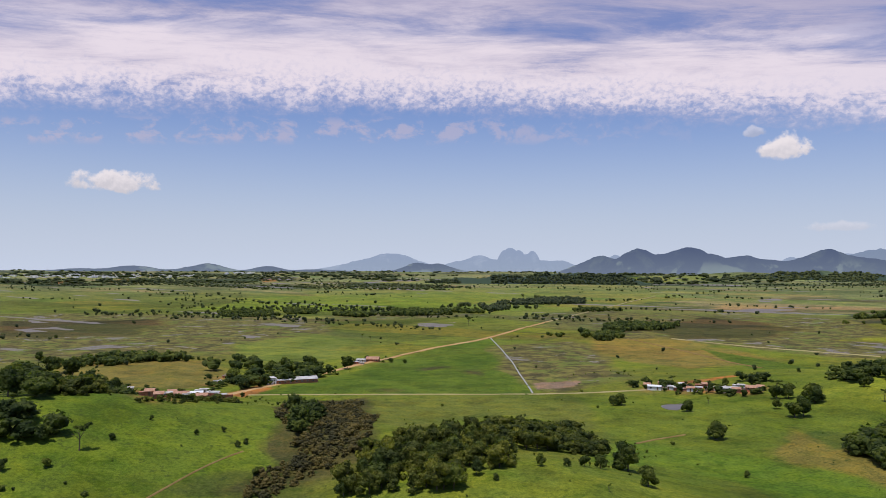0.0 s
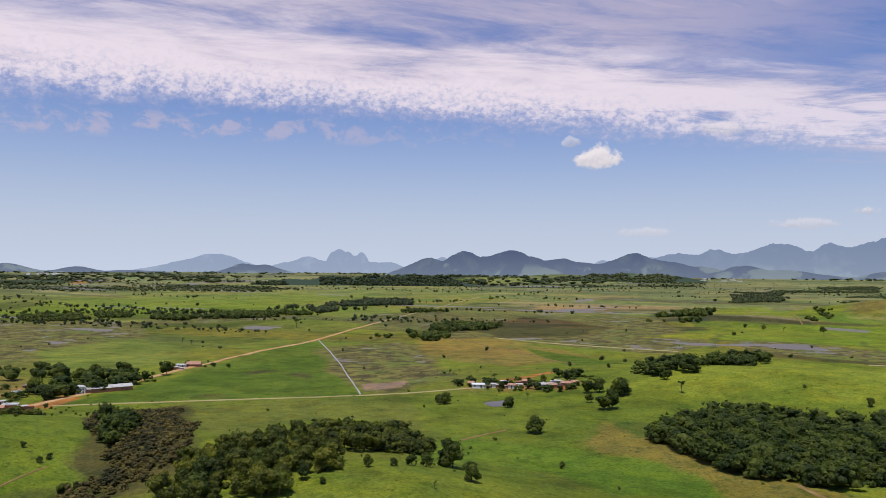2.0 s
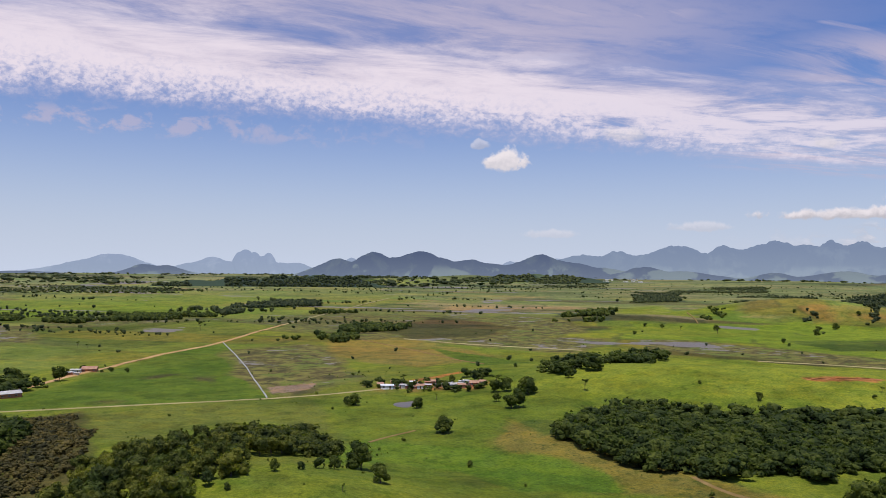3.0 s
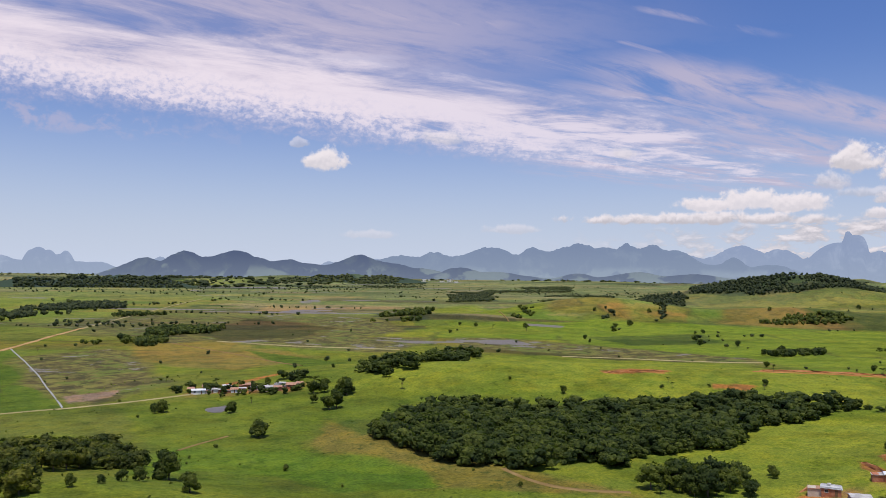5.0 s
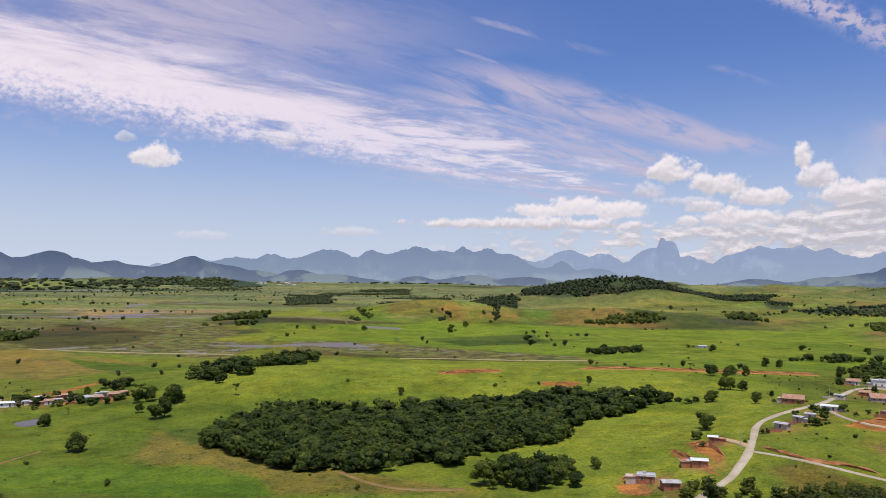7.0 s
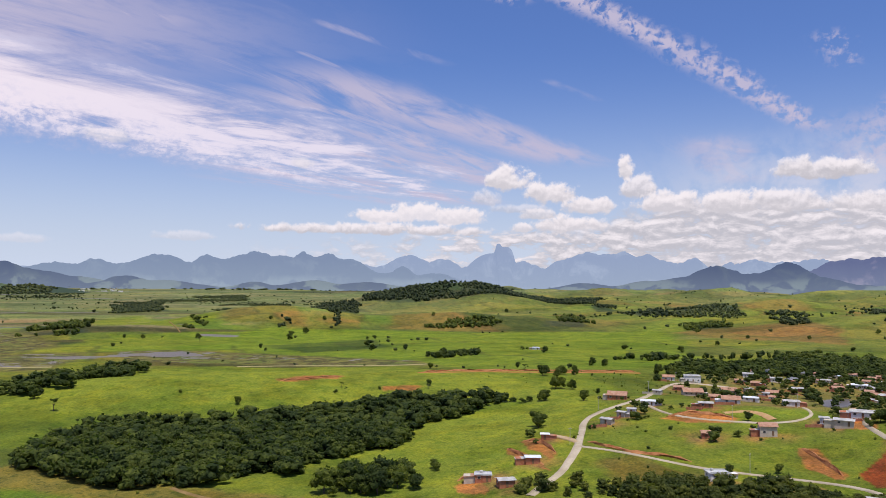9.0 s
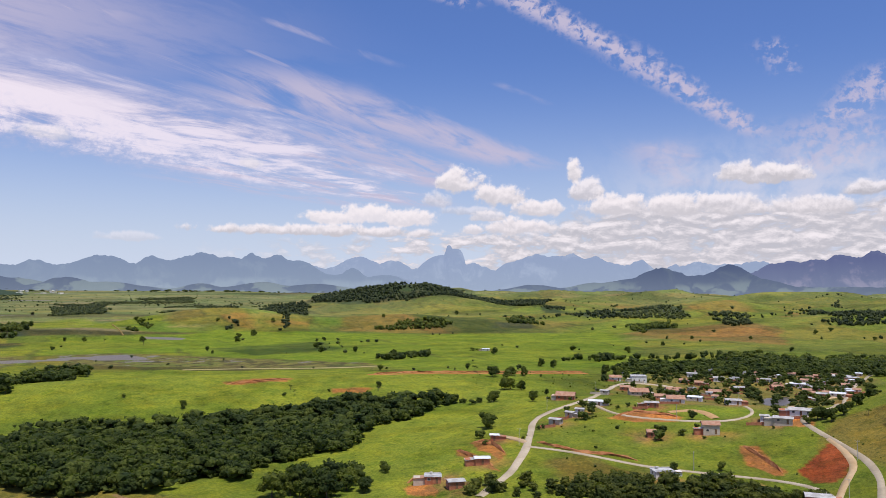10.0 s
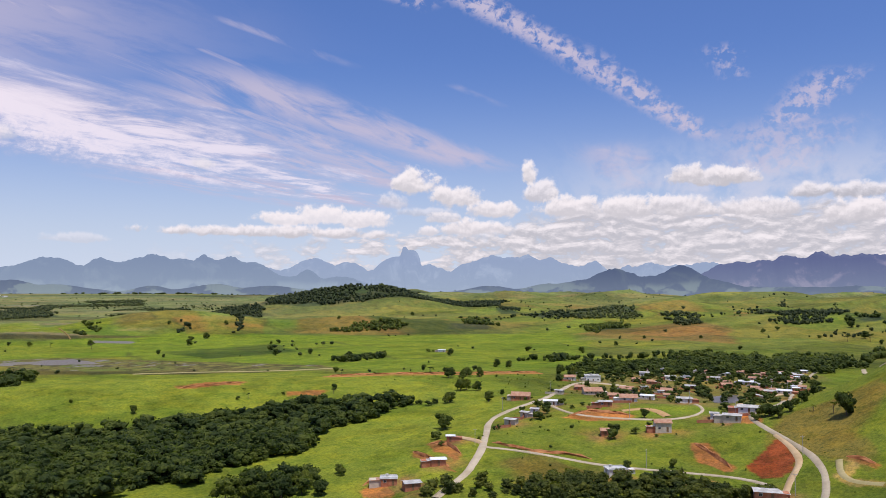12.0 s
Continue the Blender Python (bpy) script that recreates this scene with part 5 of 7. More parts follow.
def build_ground():
    azs = np.concatenate([np.arange(-180, -38, 4.0), np.arange(-38, 100.01, 0.21), np.arange(104, 180, 4.0)])
    ds = np.concatenate([[4, 30, 60, 90, 120, 145, 165], np.geomspace(180, 4960, 530)])
    A, D = np.meshgrid(np.radians(azs), ds)
    X, Y = (D * np.sin(A)).ravel(), (D * np.cos(A)).ravel()
    Z = height(X, Y)
    na, nd = len(azs), len(ds)
    i = np.arange(nd - 1)[:, None] * na + np.arange(na)[None, :]
    j = np.arange(nd - 1)[:, None] * na + (np.arange(na)[None, :] + 1) % na
    quads = np.stack([i, j, j + na, i + na], -1).reshape(-1, 4)
    me = bpy.data.meshes.new("ground")
    me.vertices.add(len(X) + 1)
    co = np.concatenate([np.stack([X, Y, Z], 1), [[0, 0, z_at(0, 0)]]])
    me.vertices.foreach_set("co", co.ravel())
    tri = np.stack([np.full(na, len(X)), (np.arange(na) + 1) % na, np.arange(na)], 1)
    me.loops.add(quads.size + tri.size)
    me.loops.foreach_set("vertex_index", np.concatenate([quads[:, ::-1].ravel(), tri.ravel()]).astype(np.int32))
    me.polygons.add(len(quads) + len(tri))
    me.polygons.foreach_set("loop_start", np.concatenate([np.arange(len(quads)) * 4, quads.size + np.arange(len(tri)) * 3]).astype(np.int32))
    me.update(calc_edges=True)
    me.polygons.foreach_set("use_smooth", np.ones(len(me.polygons), bool))
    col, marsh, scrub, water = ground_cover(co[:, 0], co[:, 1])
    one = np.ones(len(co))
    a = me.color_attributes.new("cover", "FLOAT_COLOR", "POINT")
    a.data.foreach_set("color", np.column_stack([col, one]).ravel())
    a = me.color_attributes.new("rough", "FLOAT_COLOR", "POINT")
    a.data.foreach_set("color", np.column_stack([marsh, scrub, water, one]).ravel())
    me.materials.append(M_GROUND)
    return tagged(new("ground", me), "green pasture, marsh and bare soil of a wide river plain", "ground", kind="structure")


build_ground()


# ---- builders ----
def mesh_from(name, verts, faces, mat, smooth=False):
    me = bpy.data.meshes.new(name)
    me.from_pydata([tuple(v) for v in verts], [], [tuple(f) for f in faces])
    if smooth:
        me.polygons.foreach_set("use_smooth", np.ones(len(me.polygons), bool))
    me.materials.append(mat)
    return me


ICO = {}
for sub in (1, 2):
    bm = bmesh.new()
    bmesh.ops.create_icosphere(bm, subdivisions=sub, radius=1.0)
    bm.verts.index_update()
    ICO[sub] = (np.array([v.co[:] for v in bm.verts]), np.array([[v.index for v in f.verts] for f in bm.faces]))
    bm.free()


def lump_cloud(centres, radii, sub, rng, rough=0.28, flat=0.8):
    """Many uneven lumps in one array of points and triangles."""
    v, f = ICO[sub]
    n, m = len(centres), len(v)
    jit = 1 + rough * rng.uniform(-1, 1, (n, m, 1))
    ang = rng.uniform(0, 6.283, n)
    c, s = np.cos(ang)[:, None], np.sin(ang)[:, None]
    base = v[None] * jit
    x, y = base[..., 0] * c - base[..., 1] * s, base[..., 0] * s + base[..., 1] * c
    pts = np.stack([x, y, base[..., 2] * flat], -1) * np.asarray(radii, float).reshape(n, 1, -1) + np.asarray(centres)[:, None]
    return pts.reshape(-1, 3), (f[None] + (np.arange(n) * m)[:, None, None]).reshape(-1, 3)


# ---- far ranges ----
def wooded_slope(X, Y, Z, n):
    """A close cover of tree crowns over a hillside."""
    rng = np.random.RandomState(n)
    i, j = rng.randint(0, X.shape[0] - 1, n), rng.randint(0, X.shape[1] - 1, n)
    f = rng.rand(n)
    p = np.stack([a[i, j] * (1 - f) + a[i + 1, j + 1] * f for a in (X, Y, Z)], 1)
    p = p[(p[:, 2] > height(p[:, 0], p[:, 1]) + 1.0) & (fbm(p[:, 0], p[:, 1], 180, 3, 92) > -0.55)]
    t = rng.uniform(3.0, 7.5, len(p))
    p[:, 2] += 0.25 * t
    q, g = lump_cloud(p, np.stack([1.25 * t, 1.25 * t, 0.85 * t], 1), 1, rng, 0.35, 1.0)
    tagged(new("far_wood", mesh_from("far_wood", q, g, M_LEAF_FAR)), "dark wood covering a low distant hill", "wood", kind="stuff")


def mountain_range(name, label, mat, dist, peaks, crag=0.2, foot=30.0, deep=0.055, trees=0):
    """A ridge of several peaks: heading, height in degrees over the eye's level, half width in degrees, sharpness (4 and more: a crag on top)."""
    ridge = sorted(p for p in peaks if p[3] < 4)
    lo, hi = ridge[0][0] - 3.4 * ridge[0][2] - 2.0, ridge[-1][0] + 3.4 * ridge[-1][2] + 2.0
    azs = np.arange(lo, hi, 0.08)
    tops = np.array([H + dist * math.tan(radians(p[1])) - foot for p in ridge])
    crest = np.zeros(len(azs))
    for a, e, w, sharp in ridge:
        # every mountain: a rounded top on long flanks
        top = H + dist * math.tan(radians(e)) - foot
        r = np.abs(azs - a) / w
        crest = np.maximum(crest, top * (1 - 0.30 * np.minimum(r, 1) ** 1.9 - 0.28 * np.clip(r - 0.9, 0, 9)))
    soft = np.convolve(np.pad(crest, 7, mode="edge"), np.ones(15) / 15, "valid")
    crest = 0.3 * crest + 0.7 * soft
    crest = crest * (1 + 0.034 * val_noise(azs, 0 * azs + dist, 0.7, 5) + 0.024 * val_noise(azs, 0 * azs + dist, 0.3, 6) + 0.018 * val_noise(azs, 0 * azs + dist, 0.12, 7))
    for a, e, w, sharp in peaks:
        if sharp >= 4:
            top = H + dist * math.tan(radians(e)) - foot
            crest = np.maximum(crest, top * np.clip(1.0 - 0.09 * (np.abs(azs - a) / w) ** (2 if sharp < 5 else 4), 0, 1))
    crest = crest * ease(azs, lo, lo + 2.5) * ease(azs, hi, hi - 2.5)
    rows = np.concatenate([np.linspace(-1, 0, 28), [0.08, 0.2, 0.4]])
    A, R = np.meshgrid(azs, rows)
    # spurs: the line of fall wanders, so that ribs and gullies show
    D = dist + R * dist * deep
    X, Y = D * np.sin(np.radians(A)), D * np.cos(np.radians(A))
    wander = 0.6 * (0.9 * val_noise(X, Y, 330, 4) + 0.5 * val_noise(X, Y, 140, 14)) * np.minimum(1, np.abs(R) * 2.5)
    top = np.interp((A + wander).ravel(), azs, crest).reshape(A.shape)
    fall = np.clip(1 - np.abs(R) * np.where(R > 0, 2.4, 1.0), 0, 1)
    fall = 0.55 * fall + 0.45 * fall ** 2.4
    rid = 1 - np.abs(fbm(X, Y, 300, 4, 11))
    Z = foot - 45 * (1 - fall) + top * fall * (1 - crag * (rid - 0.3) * np.clip(np.abs(R) * 4, 0, 1))
    Z = Z + 0.05 * top * fall * fbm(X, Y, 80, 3, 2) * np.clip(np.abs(R) * 6, 0, 1)
    Z = np.maximum(Z, height(X, Y) - 12)
    na, nr = len(azs), len(rows)
    i = np.arange(nr - 1)[:, None] * na + np.arange(na - 1)[None, :]
    quads = np.stack([i, i + 1, i + na + 1, i + na], -1).reshape(-1, 4)
    me = bpy.data.meshes.new(name)
    me.from_pydata(np.stack([X, Y, Z], -1).reshape(-1, 3).tolist(), [], quads.tolist())
    me.polygons.foreach_set("use_smooth", np.ones(len(me.polygons), bool))
    me.materials.append(mat)
    ob = tagged(new(name, me), label, "mountains", kind="structure")
    if trees:
        wooded_slope(X[8:28], Y[8:28], Z[8:28], trees)
    return ob


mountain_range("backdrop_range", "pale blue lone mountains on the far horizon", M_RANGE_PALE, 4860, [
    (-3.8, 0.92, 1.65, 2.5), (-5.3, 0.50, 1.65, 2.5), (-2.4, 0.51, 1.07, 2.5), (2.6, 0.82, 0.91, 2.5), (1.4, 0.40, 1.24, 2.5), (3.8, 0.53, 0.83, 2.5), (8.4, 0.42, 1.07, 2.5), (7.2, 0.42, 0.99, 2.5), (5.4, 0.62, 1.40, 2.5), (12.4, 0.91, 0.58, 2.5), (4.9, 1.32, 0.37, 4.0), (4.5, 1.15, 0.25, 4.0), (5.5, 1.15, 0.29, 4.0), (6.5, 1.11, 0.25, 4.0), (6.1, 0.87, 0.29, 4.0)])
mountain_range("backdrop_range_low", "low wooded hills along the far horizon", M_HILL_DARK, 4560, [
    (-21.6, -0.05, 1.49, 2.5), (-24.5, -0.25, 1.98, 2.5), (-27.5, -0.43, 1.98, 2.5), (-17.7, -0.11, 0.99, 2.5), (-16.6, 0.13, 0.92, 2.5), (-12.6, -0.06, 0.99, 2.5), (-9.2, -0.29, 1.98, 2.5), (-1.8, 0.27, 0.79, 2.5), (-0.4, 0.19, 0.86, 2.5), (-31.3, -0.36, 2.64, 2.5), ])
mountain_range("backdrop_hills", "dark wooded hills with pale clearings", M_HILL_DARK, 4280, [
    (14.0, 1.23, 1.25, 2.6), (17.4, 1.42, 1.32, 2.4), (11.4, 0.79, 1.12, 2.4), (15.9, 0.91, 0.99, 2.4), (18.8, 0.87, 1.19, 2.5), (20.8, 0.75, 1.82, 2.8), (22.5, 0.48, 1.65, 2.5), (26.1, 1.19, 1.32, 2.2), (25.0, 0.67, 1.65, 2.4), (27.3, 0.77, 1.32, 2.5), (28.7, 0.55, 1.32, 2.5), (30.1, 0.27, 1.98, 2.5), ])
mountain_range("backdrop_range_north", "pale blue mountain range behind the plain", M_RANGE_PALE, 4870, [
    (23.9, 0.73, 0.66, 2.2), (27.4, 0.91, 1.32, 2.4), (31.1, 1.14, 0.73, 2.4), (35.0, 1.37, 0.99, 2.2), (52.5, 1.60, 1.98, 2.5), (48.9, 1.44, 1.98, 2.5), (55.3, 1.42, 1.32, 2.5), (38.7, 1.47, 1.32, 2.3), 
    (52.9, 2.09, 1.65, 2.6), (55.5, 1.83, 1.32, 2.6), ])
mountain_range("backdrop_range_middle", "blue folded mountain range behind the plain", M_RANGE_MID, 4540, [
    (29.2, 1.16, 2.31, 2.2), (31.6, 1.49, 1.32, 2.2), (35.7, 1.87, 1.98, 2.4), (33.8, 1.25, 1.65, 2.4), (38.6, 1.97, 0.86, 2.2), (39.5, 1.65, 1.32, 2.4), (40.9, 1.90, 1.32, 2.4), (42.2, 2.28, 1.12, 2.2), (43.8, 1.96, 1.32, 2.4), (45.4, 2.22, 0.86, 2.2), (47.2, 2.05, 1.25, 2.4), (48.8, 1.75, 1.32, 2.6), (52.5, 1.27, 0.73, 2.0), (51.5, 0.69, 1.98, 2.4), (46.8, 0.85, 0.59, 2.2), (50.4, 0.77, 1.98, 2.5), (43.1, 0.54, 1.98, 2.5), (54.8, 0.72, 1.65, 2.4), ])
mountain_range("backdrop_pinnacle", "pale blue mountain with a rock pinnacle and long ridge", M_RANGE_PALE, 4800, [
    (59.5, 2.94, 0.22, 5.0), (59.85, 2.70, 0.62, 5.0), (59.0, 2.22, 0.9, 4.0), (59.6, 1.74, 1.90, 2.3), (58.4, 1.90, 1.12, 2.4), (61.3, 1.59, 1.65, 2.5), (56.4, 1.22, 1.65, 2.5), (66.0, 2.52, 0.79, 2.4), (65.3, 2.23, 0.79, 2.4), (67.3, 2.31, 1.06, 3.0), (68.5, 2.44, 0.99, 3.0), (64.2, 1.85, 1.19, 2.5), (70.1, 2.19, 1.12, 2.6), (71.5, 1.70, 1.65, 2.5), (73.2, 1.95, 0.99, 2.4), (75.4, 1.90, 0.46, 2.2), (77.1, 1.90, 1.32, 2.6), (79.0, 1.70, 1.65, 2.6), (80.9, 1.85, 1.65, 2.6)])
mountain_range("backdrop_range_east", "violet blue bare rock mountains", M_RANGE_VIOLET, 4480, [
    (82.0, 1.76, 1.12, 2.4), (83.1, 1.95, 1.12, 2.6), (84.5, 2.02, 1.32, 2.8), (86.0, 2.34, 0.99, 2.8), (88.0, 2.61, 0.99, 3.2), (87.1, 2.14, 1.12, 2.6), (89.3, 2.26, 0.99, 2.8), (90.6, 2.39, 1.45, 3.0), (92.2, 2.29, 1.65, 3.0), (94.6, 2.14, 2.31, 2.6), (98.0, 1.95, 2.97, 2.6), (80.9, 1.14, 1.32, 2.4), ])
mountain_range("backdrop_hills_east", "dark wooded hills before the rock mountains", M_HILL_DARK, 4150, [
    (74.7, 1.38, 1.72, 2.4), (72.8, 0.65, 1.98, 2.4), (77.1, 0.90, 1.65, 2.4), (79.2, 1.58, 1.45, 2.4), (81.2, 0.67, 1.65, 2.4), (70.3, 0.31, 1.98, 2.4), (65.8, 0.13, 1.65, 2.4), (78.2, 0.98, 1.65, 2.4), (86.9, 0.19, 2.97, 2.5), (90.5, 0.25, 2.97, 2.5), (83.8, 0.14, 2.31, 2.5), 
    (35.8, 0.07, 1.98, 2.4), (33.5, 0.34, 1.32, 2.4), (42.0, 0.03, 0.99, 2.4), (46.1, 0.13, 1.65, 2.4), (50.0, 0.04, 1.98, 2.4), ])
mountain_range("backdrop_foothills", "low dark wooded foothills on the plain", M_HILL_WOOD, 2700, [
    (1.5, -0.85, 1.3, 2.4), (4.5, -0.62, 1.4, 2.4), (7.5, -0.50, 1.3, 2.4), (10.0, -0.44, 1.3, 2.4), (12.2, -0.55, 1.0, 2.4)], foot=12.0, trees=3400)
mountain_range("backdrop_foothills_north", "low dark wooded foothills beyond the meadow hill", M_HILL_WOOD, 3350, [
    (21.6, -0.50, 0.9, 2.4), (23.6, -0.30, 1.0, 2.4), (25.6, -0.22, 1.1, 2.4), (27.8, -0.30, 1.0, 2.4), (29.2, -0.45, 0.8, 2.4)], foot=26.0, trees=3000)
def part(name, bm, mat, parent, label="", smooth=False):
    """Links a bmesh as one mesh object under a thing or a part."""
    me = bpy.data.meshes.new(name)
    bm.to_mesh(me)
    bm.free()
    if smooth:
        me.polygons.foreach_set("use_smooth", np.ones(len(me.polygons), bool))
    me.materials.append(mat)
    ob = new(name, me)
    ob.parent = parent
    return tagged(ob, label) if label else ob


def box(bm, x0, y0, z0, x1, y1, z1):
    m = Matrix.LocRotScale(((x0 + x1) / 2, (y0 + y1) / 2, (z0 + z1) / 2), None, (abs(x1 - x0), abs(y1 - y0), abs(z1 - z0)))
    bmesh.ops.create_cube(bm, size=1.0, matrix=m)
    return bm


def tube(bm, path, radii, sides=7):
    """A tapered tube along a path."""
    rings = []
    for k, (p, r) in enumerate(zip(path, radii)):
        a, b = Vector(path[max(0, k - 1)]), Vector(path[min(len(path) - 1, k + 1)])
        q = (b - a).to_track_quat("Z", "Y")
        rings.append([bm.verts.new(Vector(p) + q @ Vector((r * math.cos(2 * math.pi * s / sides), r * math.sin(2 * math.pi * s / sides), 0))) for s in range(sides)])
    for r0, r1 in zip(rings, rings[1:]):
        for s in range(sides):
            bm.faces.new((r0[s], r0[(s + 1) % sides], r1[(s + 1) % sides], r1[s]))
    bm.faces.new(rings[-1])
    bm.faces.new(rings[0][::-1])


# ---- ways and waters ----
def drape_way(name, label, mat, width, pts):
    fine = []
    for (x0, y0), (x1, y1) in zip(pts, pts[1:]):
        n = max(2, int(math.hypot(x1 - x0, y1 - y0) / 5))
        fine += [(x0 + (x1 - x0) * k / n, y0 + (y1 - y0) * k / n) for k in range(n)]
    p = np.array(fine + [pts[-1]], float)
    p[1:-1, 0] += 0.3 * width * val_noise(p[1:-1, 0], p[1:-1, 1], 22, 85)
    p[1:-1, 1] += 0.3 * width * val_noise(p[1:-1, 0], p[1:-1, 1], 22, 86)
    for _ in range(5):
        p[1:-1] = 0.25 * p[:-2] + 0.5 * p[1:-1] + 0.25 * p[2:]
    tan = np.gradient(p, axis=0)
    nor = np.stack([-tan[:, 1], tan[:, 0]], 1) / np.maximum(np.hypot(tan[:, 0], tan[:, 1]), 1e-6)[:, None]
    cols = []
    for k, (off, up) in enumerate(((-0.52, -0.5), (-0.42, 0.08), (0.0, 0.15), (0.42, 0.08), (0.52, -0.5))):
        w = off * width * (1 + 0.30 * val_noise(p[:, 0], p[:, 1], 11, 80 + k))
        x, y = p[:, 0] + nor[:, 0] * w, p[:, 1] + nor[:, 1] * w
        cols.append(np.stack([x, y, height(x, y) + up + 0.0006 * np.hypot(x, y)], 1))
    n = len(p)
    verts = np.concatenate(cols)
    faces = [(c * n + i, c * n + i + 1, (c + 1) * n + i + 1, (c + 1) * n + i) for c in range(4) for i in range(n - 1)]
    me = mesh_from(name, verts, [f[::-1] for f in faces], mat, True)
    return tagged(new(name, me), label, "road", kind="structure")


WAY_LABELS = {
    "dirt": "orange dirt road between fields", "track": "pale narrow farm track through grass", "ditch": "pale straight ditch beside a green field",
    "gravel": "light gravel road of the hillside village", "paved": "worn concrete road past the village", "dirt_pale": "tan dirt way beside a red bank",
    "trail": "trodden brown trail through the grass",
    "rustroad": "rust coloured dirt road cut into the slope",
}
for kind, width, pts in WAYS:
    drape_way("road" if kind != "ditch" else "ditch", WAY_LABELS[kind], M_WAY[kind], width, pts)


def pond(poly):
    p = np.array(poly, float)
    for _ in range(3):
        q = np.roll(p, -1, 0)
        p = np.stack([0.75 * p + 0.25 * q, 0.25 * p + 0.75 * q], 1).reshape(-1, 2)
    c = p.mean(0)
    p = c + (p - c) * (1 + 0.16 * val_noise(p[:, 0], p[:, 1], 9, 90))[:, None]
    z = float(np.mean(height(p[:, 0], p[:, 1])))
    n = len(p)
    ring = np.column_stack([p, height(p[:, 0], p[:, 1]) + 0.12])
    mid = c + (p - c) * 0.5
    inner = np.column_stack([mid, np.maximum(height(mid[:, 0], mid[:, 1]) + 0.25, z + 0.1)])
    verts = np.concatenate([ring, inner, [[*c, z_at(*c) + 0.3]]])
    faces = [(i, (i + 1) % n, n + (i + 1) % n, n + i) for i in range(n)] + [(n + i, n + (i + 1) % n, 2 * n) for i in range(n)]
    tagged(new("pond", mesh_from("pond", verts, faces, M_WATER, True)), "shallow brown pond lying in the grass", "water", kind="structure")


for poly in WATERS:
    if np.mean([math.hypot(*p) for p in poly]) <= 700 and poly in PONDS:
        pond(poly)


def earth_bank(pts, tall, deep):
    """A raw cut in the slope: a ragged steep face under a grassy lip."""
    fine = []
    for (x0, y0), (x1, y1) in zip(pts, pts[1:]):
        n = max(2, int(math.hypot(x1 - x0, y1 - y0) / 1.6))
        fine += [(x0 + (x1 - x0) * k / n, y0 + (y1 - y0) * k / n) for k in range(n)]
    p = np.array(fine + [pts[-1]], float)
    out = p / np.hypot(p[:, 0], p[:, 1])[:, None]
    ends = np.minimum(1, np.minimum(np.arange(len(p)), np.arange(len(p))[::-1]) / 4.0)
    rows = []
    for k, (o, up) in enumerate(((-0.5, -0.3), (-0.25, 0.30), (0.05, 0.72), (0.25, 1.0), (0.9, 0.75), (1.6, -0.2))):
        w = o * deep + 0.7 * val_noise(p[:, 0], p[:, 1], 4.5, 100 + k) + 0.35 * val_noise(p[:, 0], p[:, 1], 1.7, 110 + k)
        x, y = p[:, 0] + out[:, 0] * w, p[:, 1] + out[:, 1] * w
        rows.append(np.stack([x, y, height(x, y) + (up * tall + 0.25 * val_noise(x, y, 2.5, 120 + k)) * ends - 0.3 * (1 - ends)], 1))
    n = len(p)
    faces = [(c * n + i, c * n + i + 1, (c + 1) * n + i + 1, (c + 1) * n + i) for c in range(len(rows) - 1) for i in range(n - 1)]
    tagged(new("earth_bank", mesh_from("earth_bank", np.concatenate(rows), faces, M_EARTH, False)), "raw red earth cut into the green slope", "bank", kind="structure")


for tall, deep, pts in BANKS:
    earth_bank(pts, tall, deep)


# ---- trees ----
def leaf_scatter(centres, radii, count, size, rng, flat=0.8):
    """Small ragged leaf clumps on the skin of the lobes."""
    k = rng.randint(0, len(centres), count)
    d = rng.normal(size=(count, 3))
    d /= np.linalg.norm(d, axis=1)[:, None]
    d[:, 2] = np.where(d[:, 2] < -0.35, -d[:, 2], d[:, 2])
    r = np.asarray(radii)[k][:, None] * rng.uniform(0.86, 1.18, (count, 1))
    p = np.asarray(centres)[k] + d * r * np.array([1, 1, flat])
    a = rng.normal(size=(count, 3))
    a = np.cross(d, a)
    a /= np.linalg.norm(a, axis=1)[:, None] + 1e-9
    b = np.cross(d, a) + 1.1 * d * rng.uniform(-1, 1, (count, 1))
    s = size * rng.uniform(0.6, 1.4, (count, 1))
    pts = np.stack([p - a * s, p + a * s * 0.9 - b * s * 0.3, p + b * s * 1.1, p - a * s * 0.4 + b * s * 0.9], 1).reshape(-1, 3)
    i = np.arange(count)[:, None] * 4
    return pts, np.concatenate([i + [[0, 1, 2]], i + [[0, 2, 3]]])


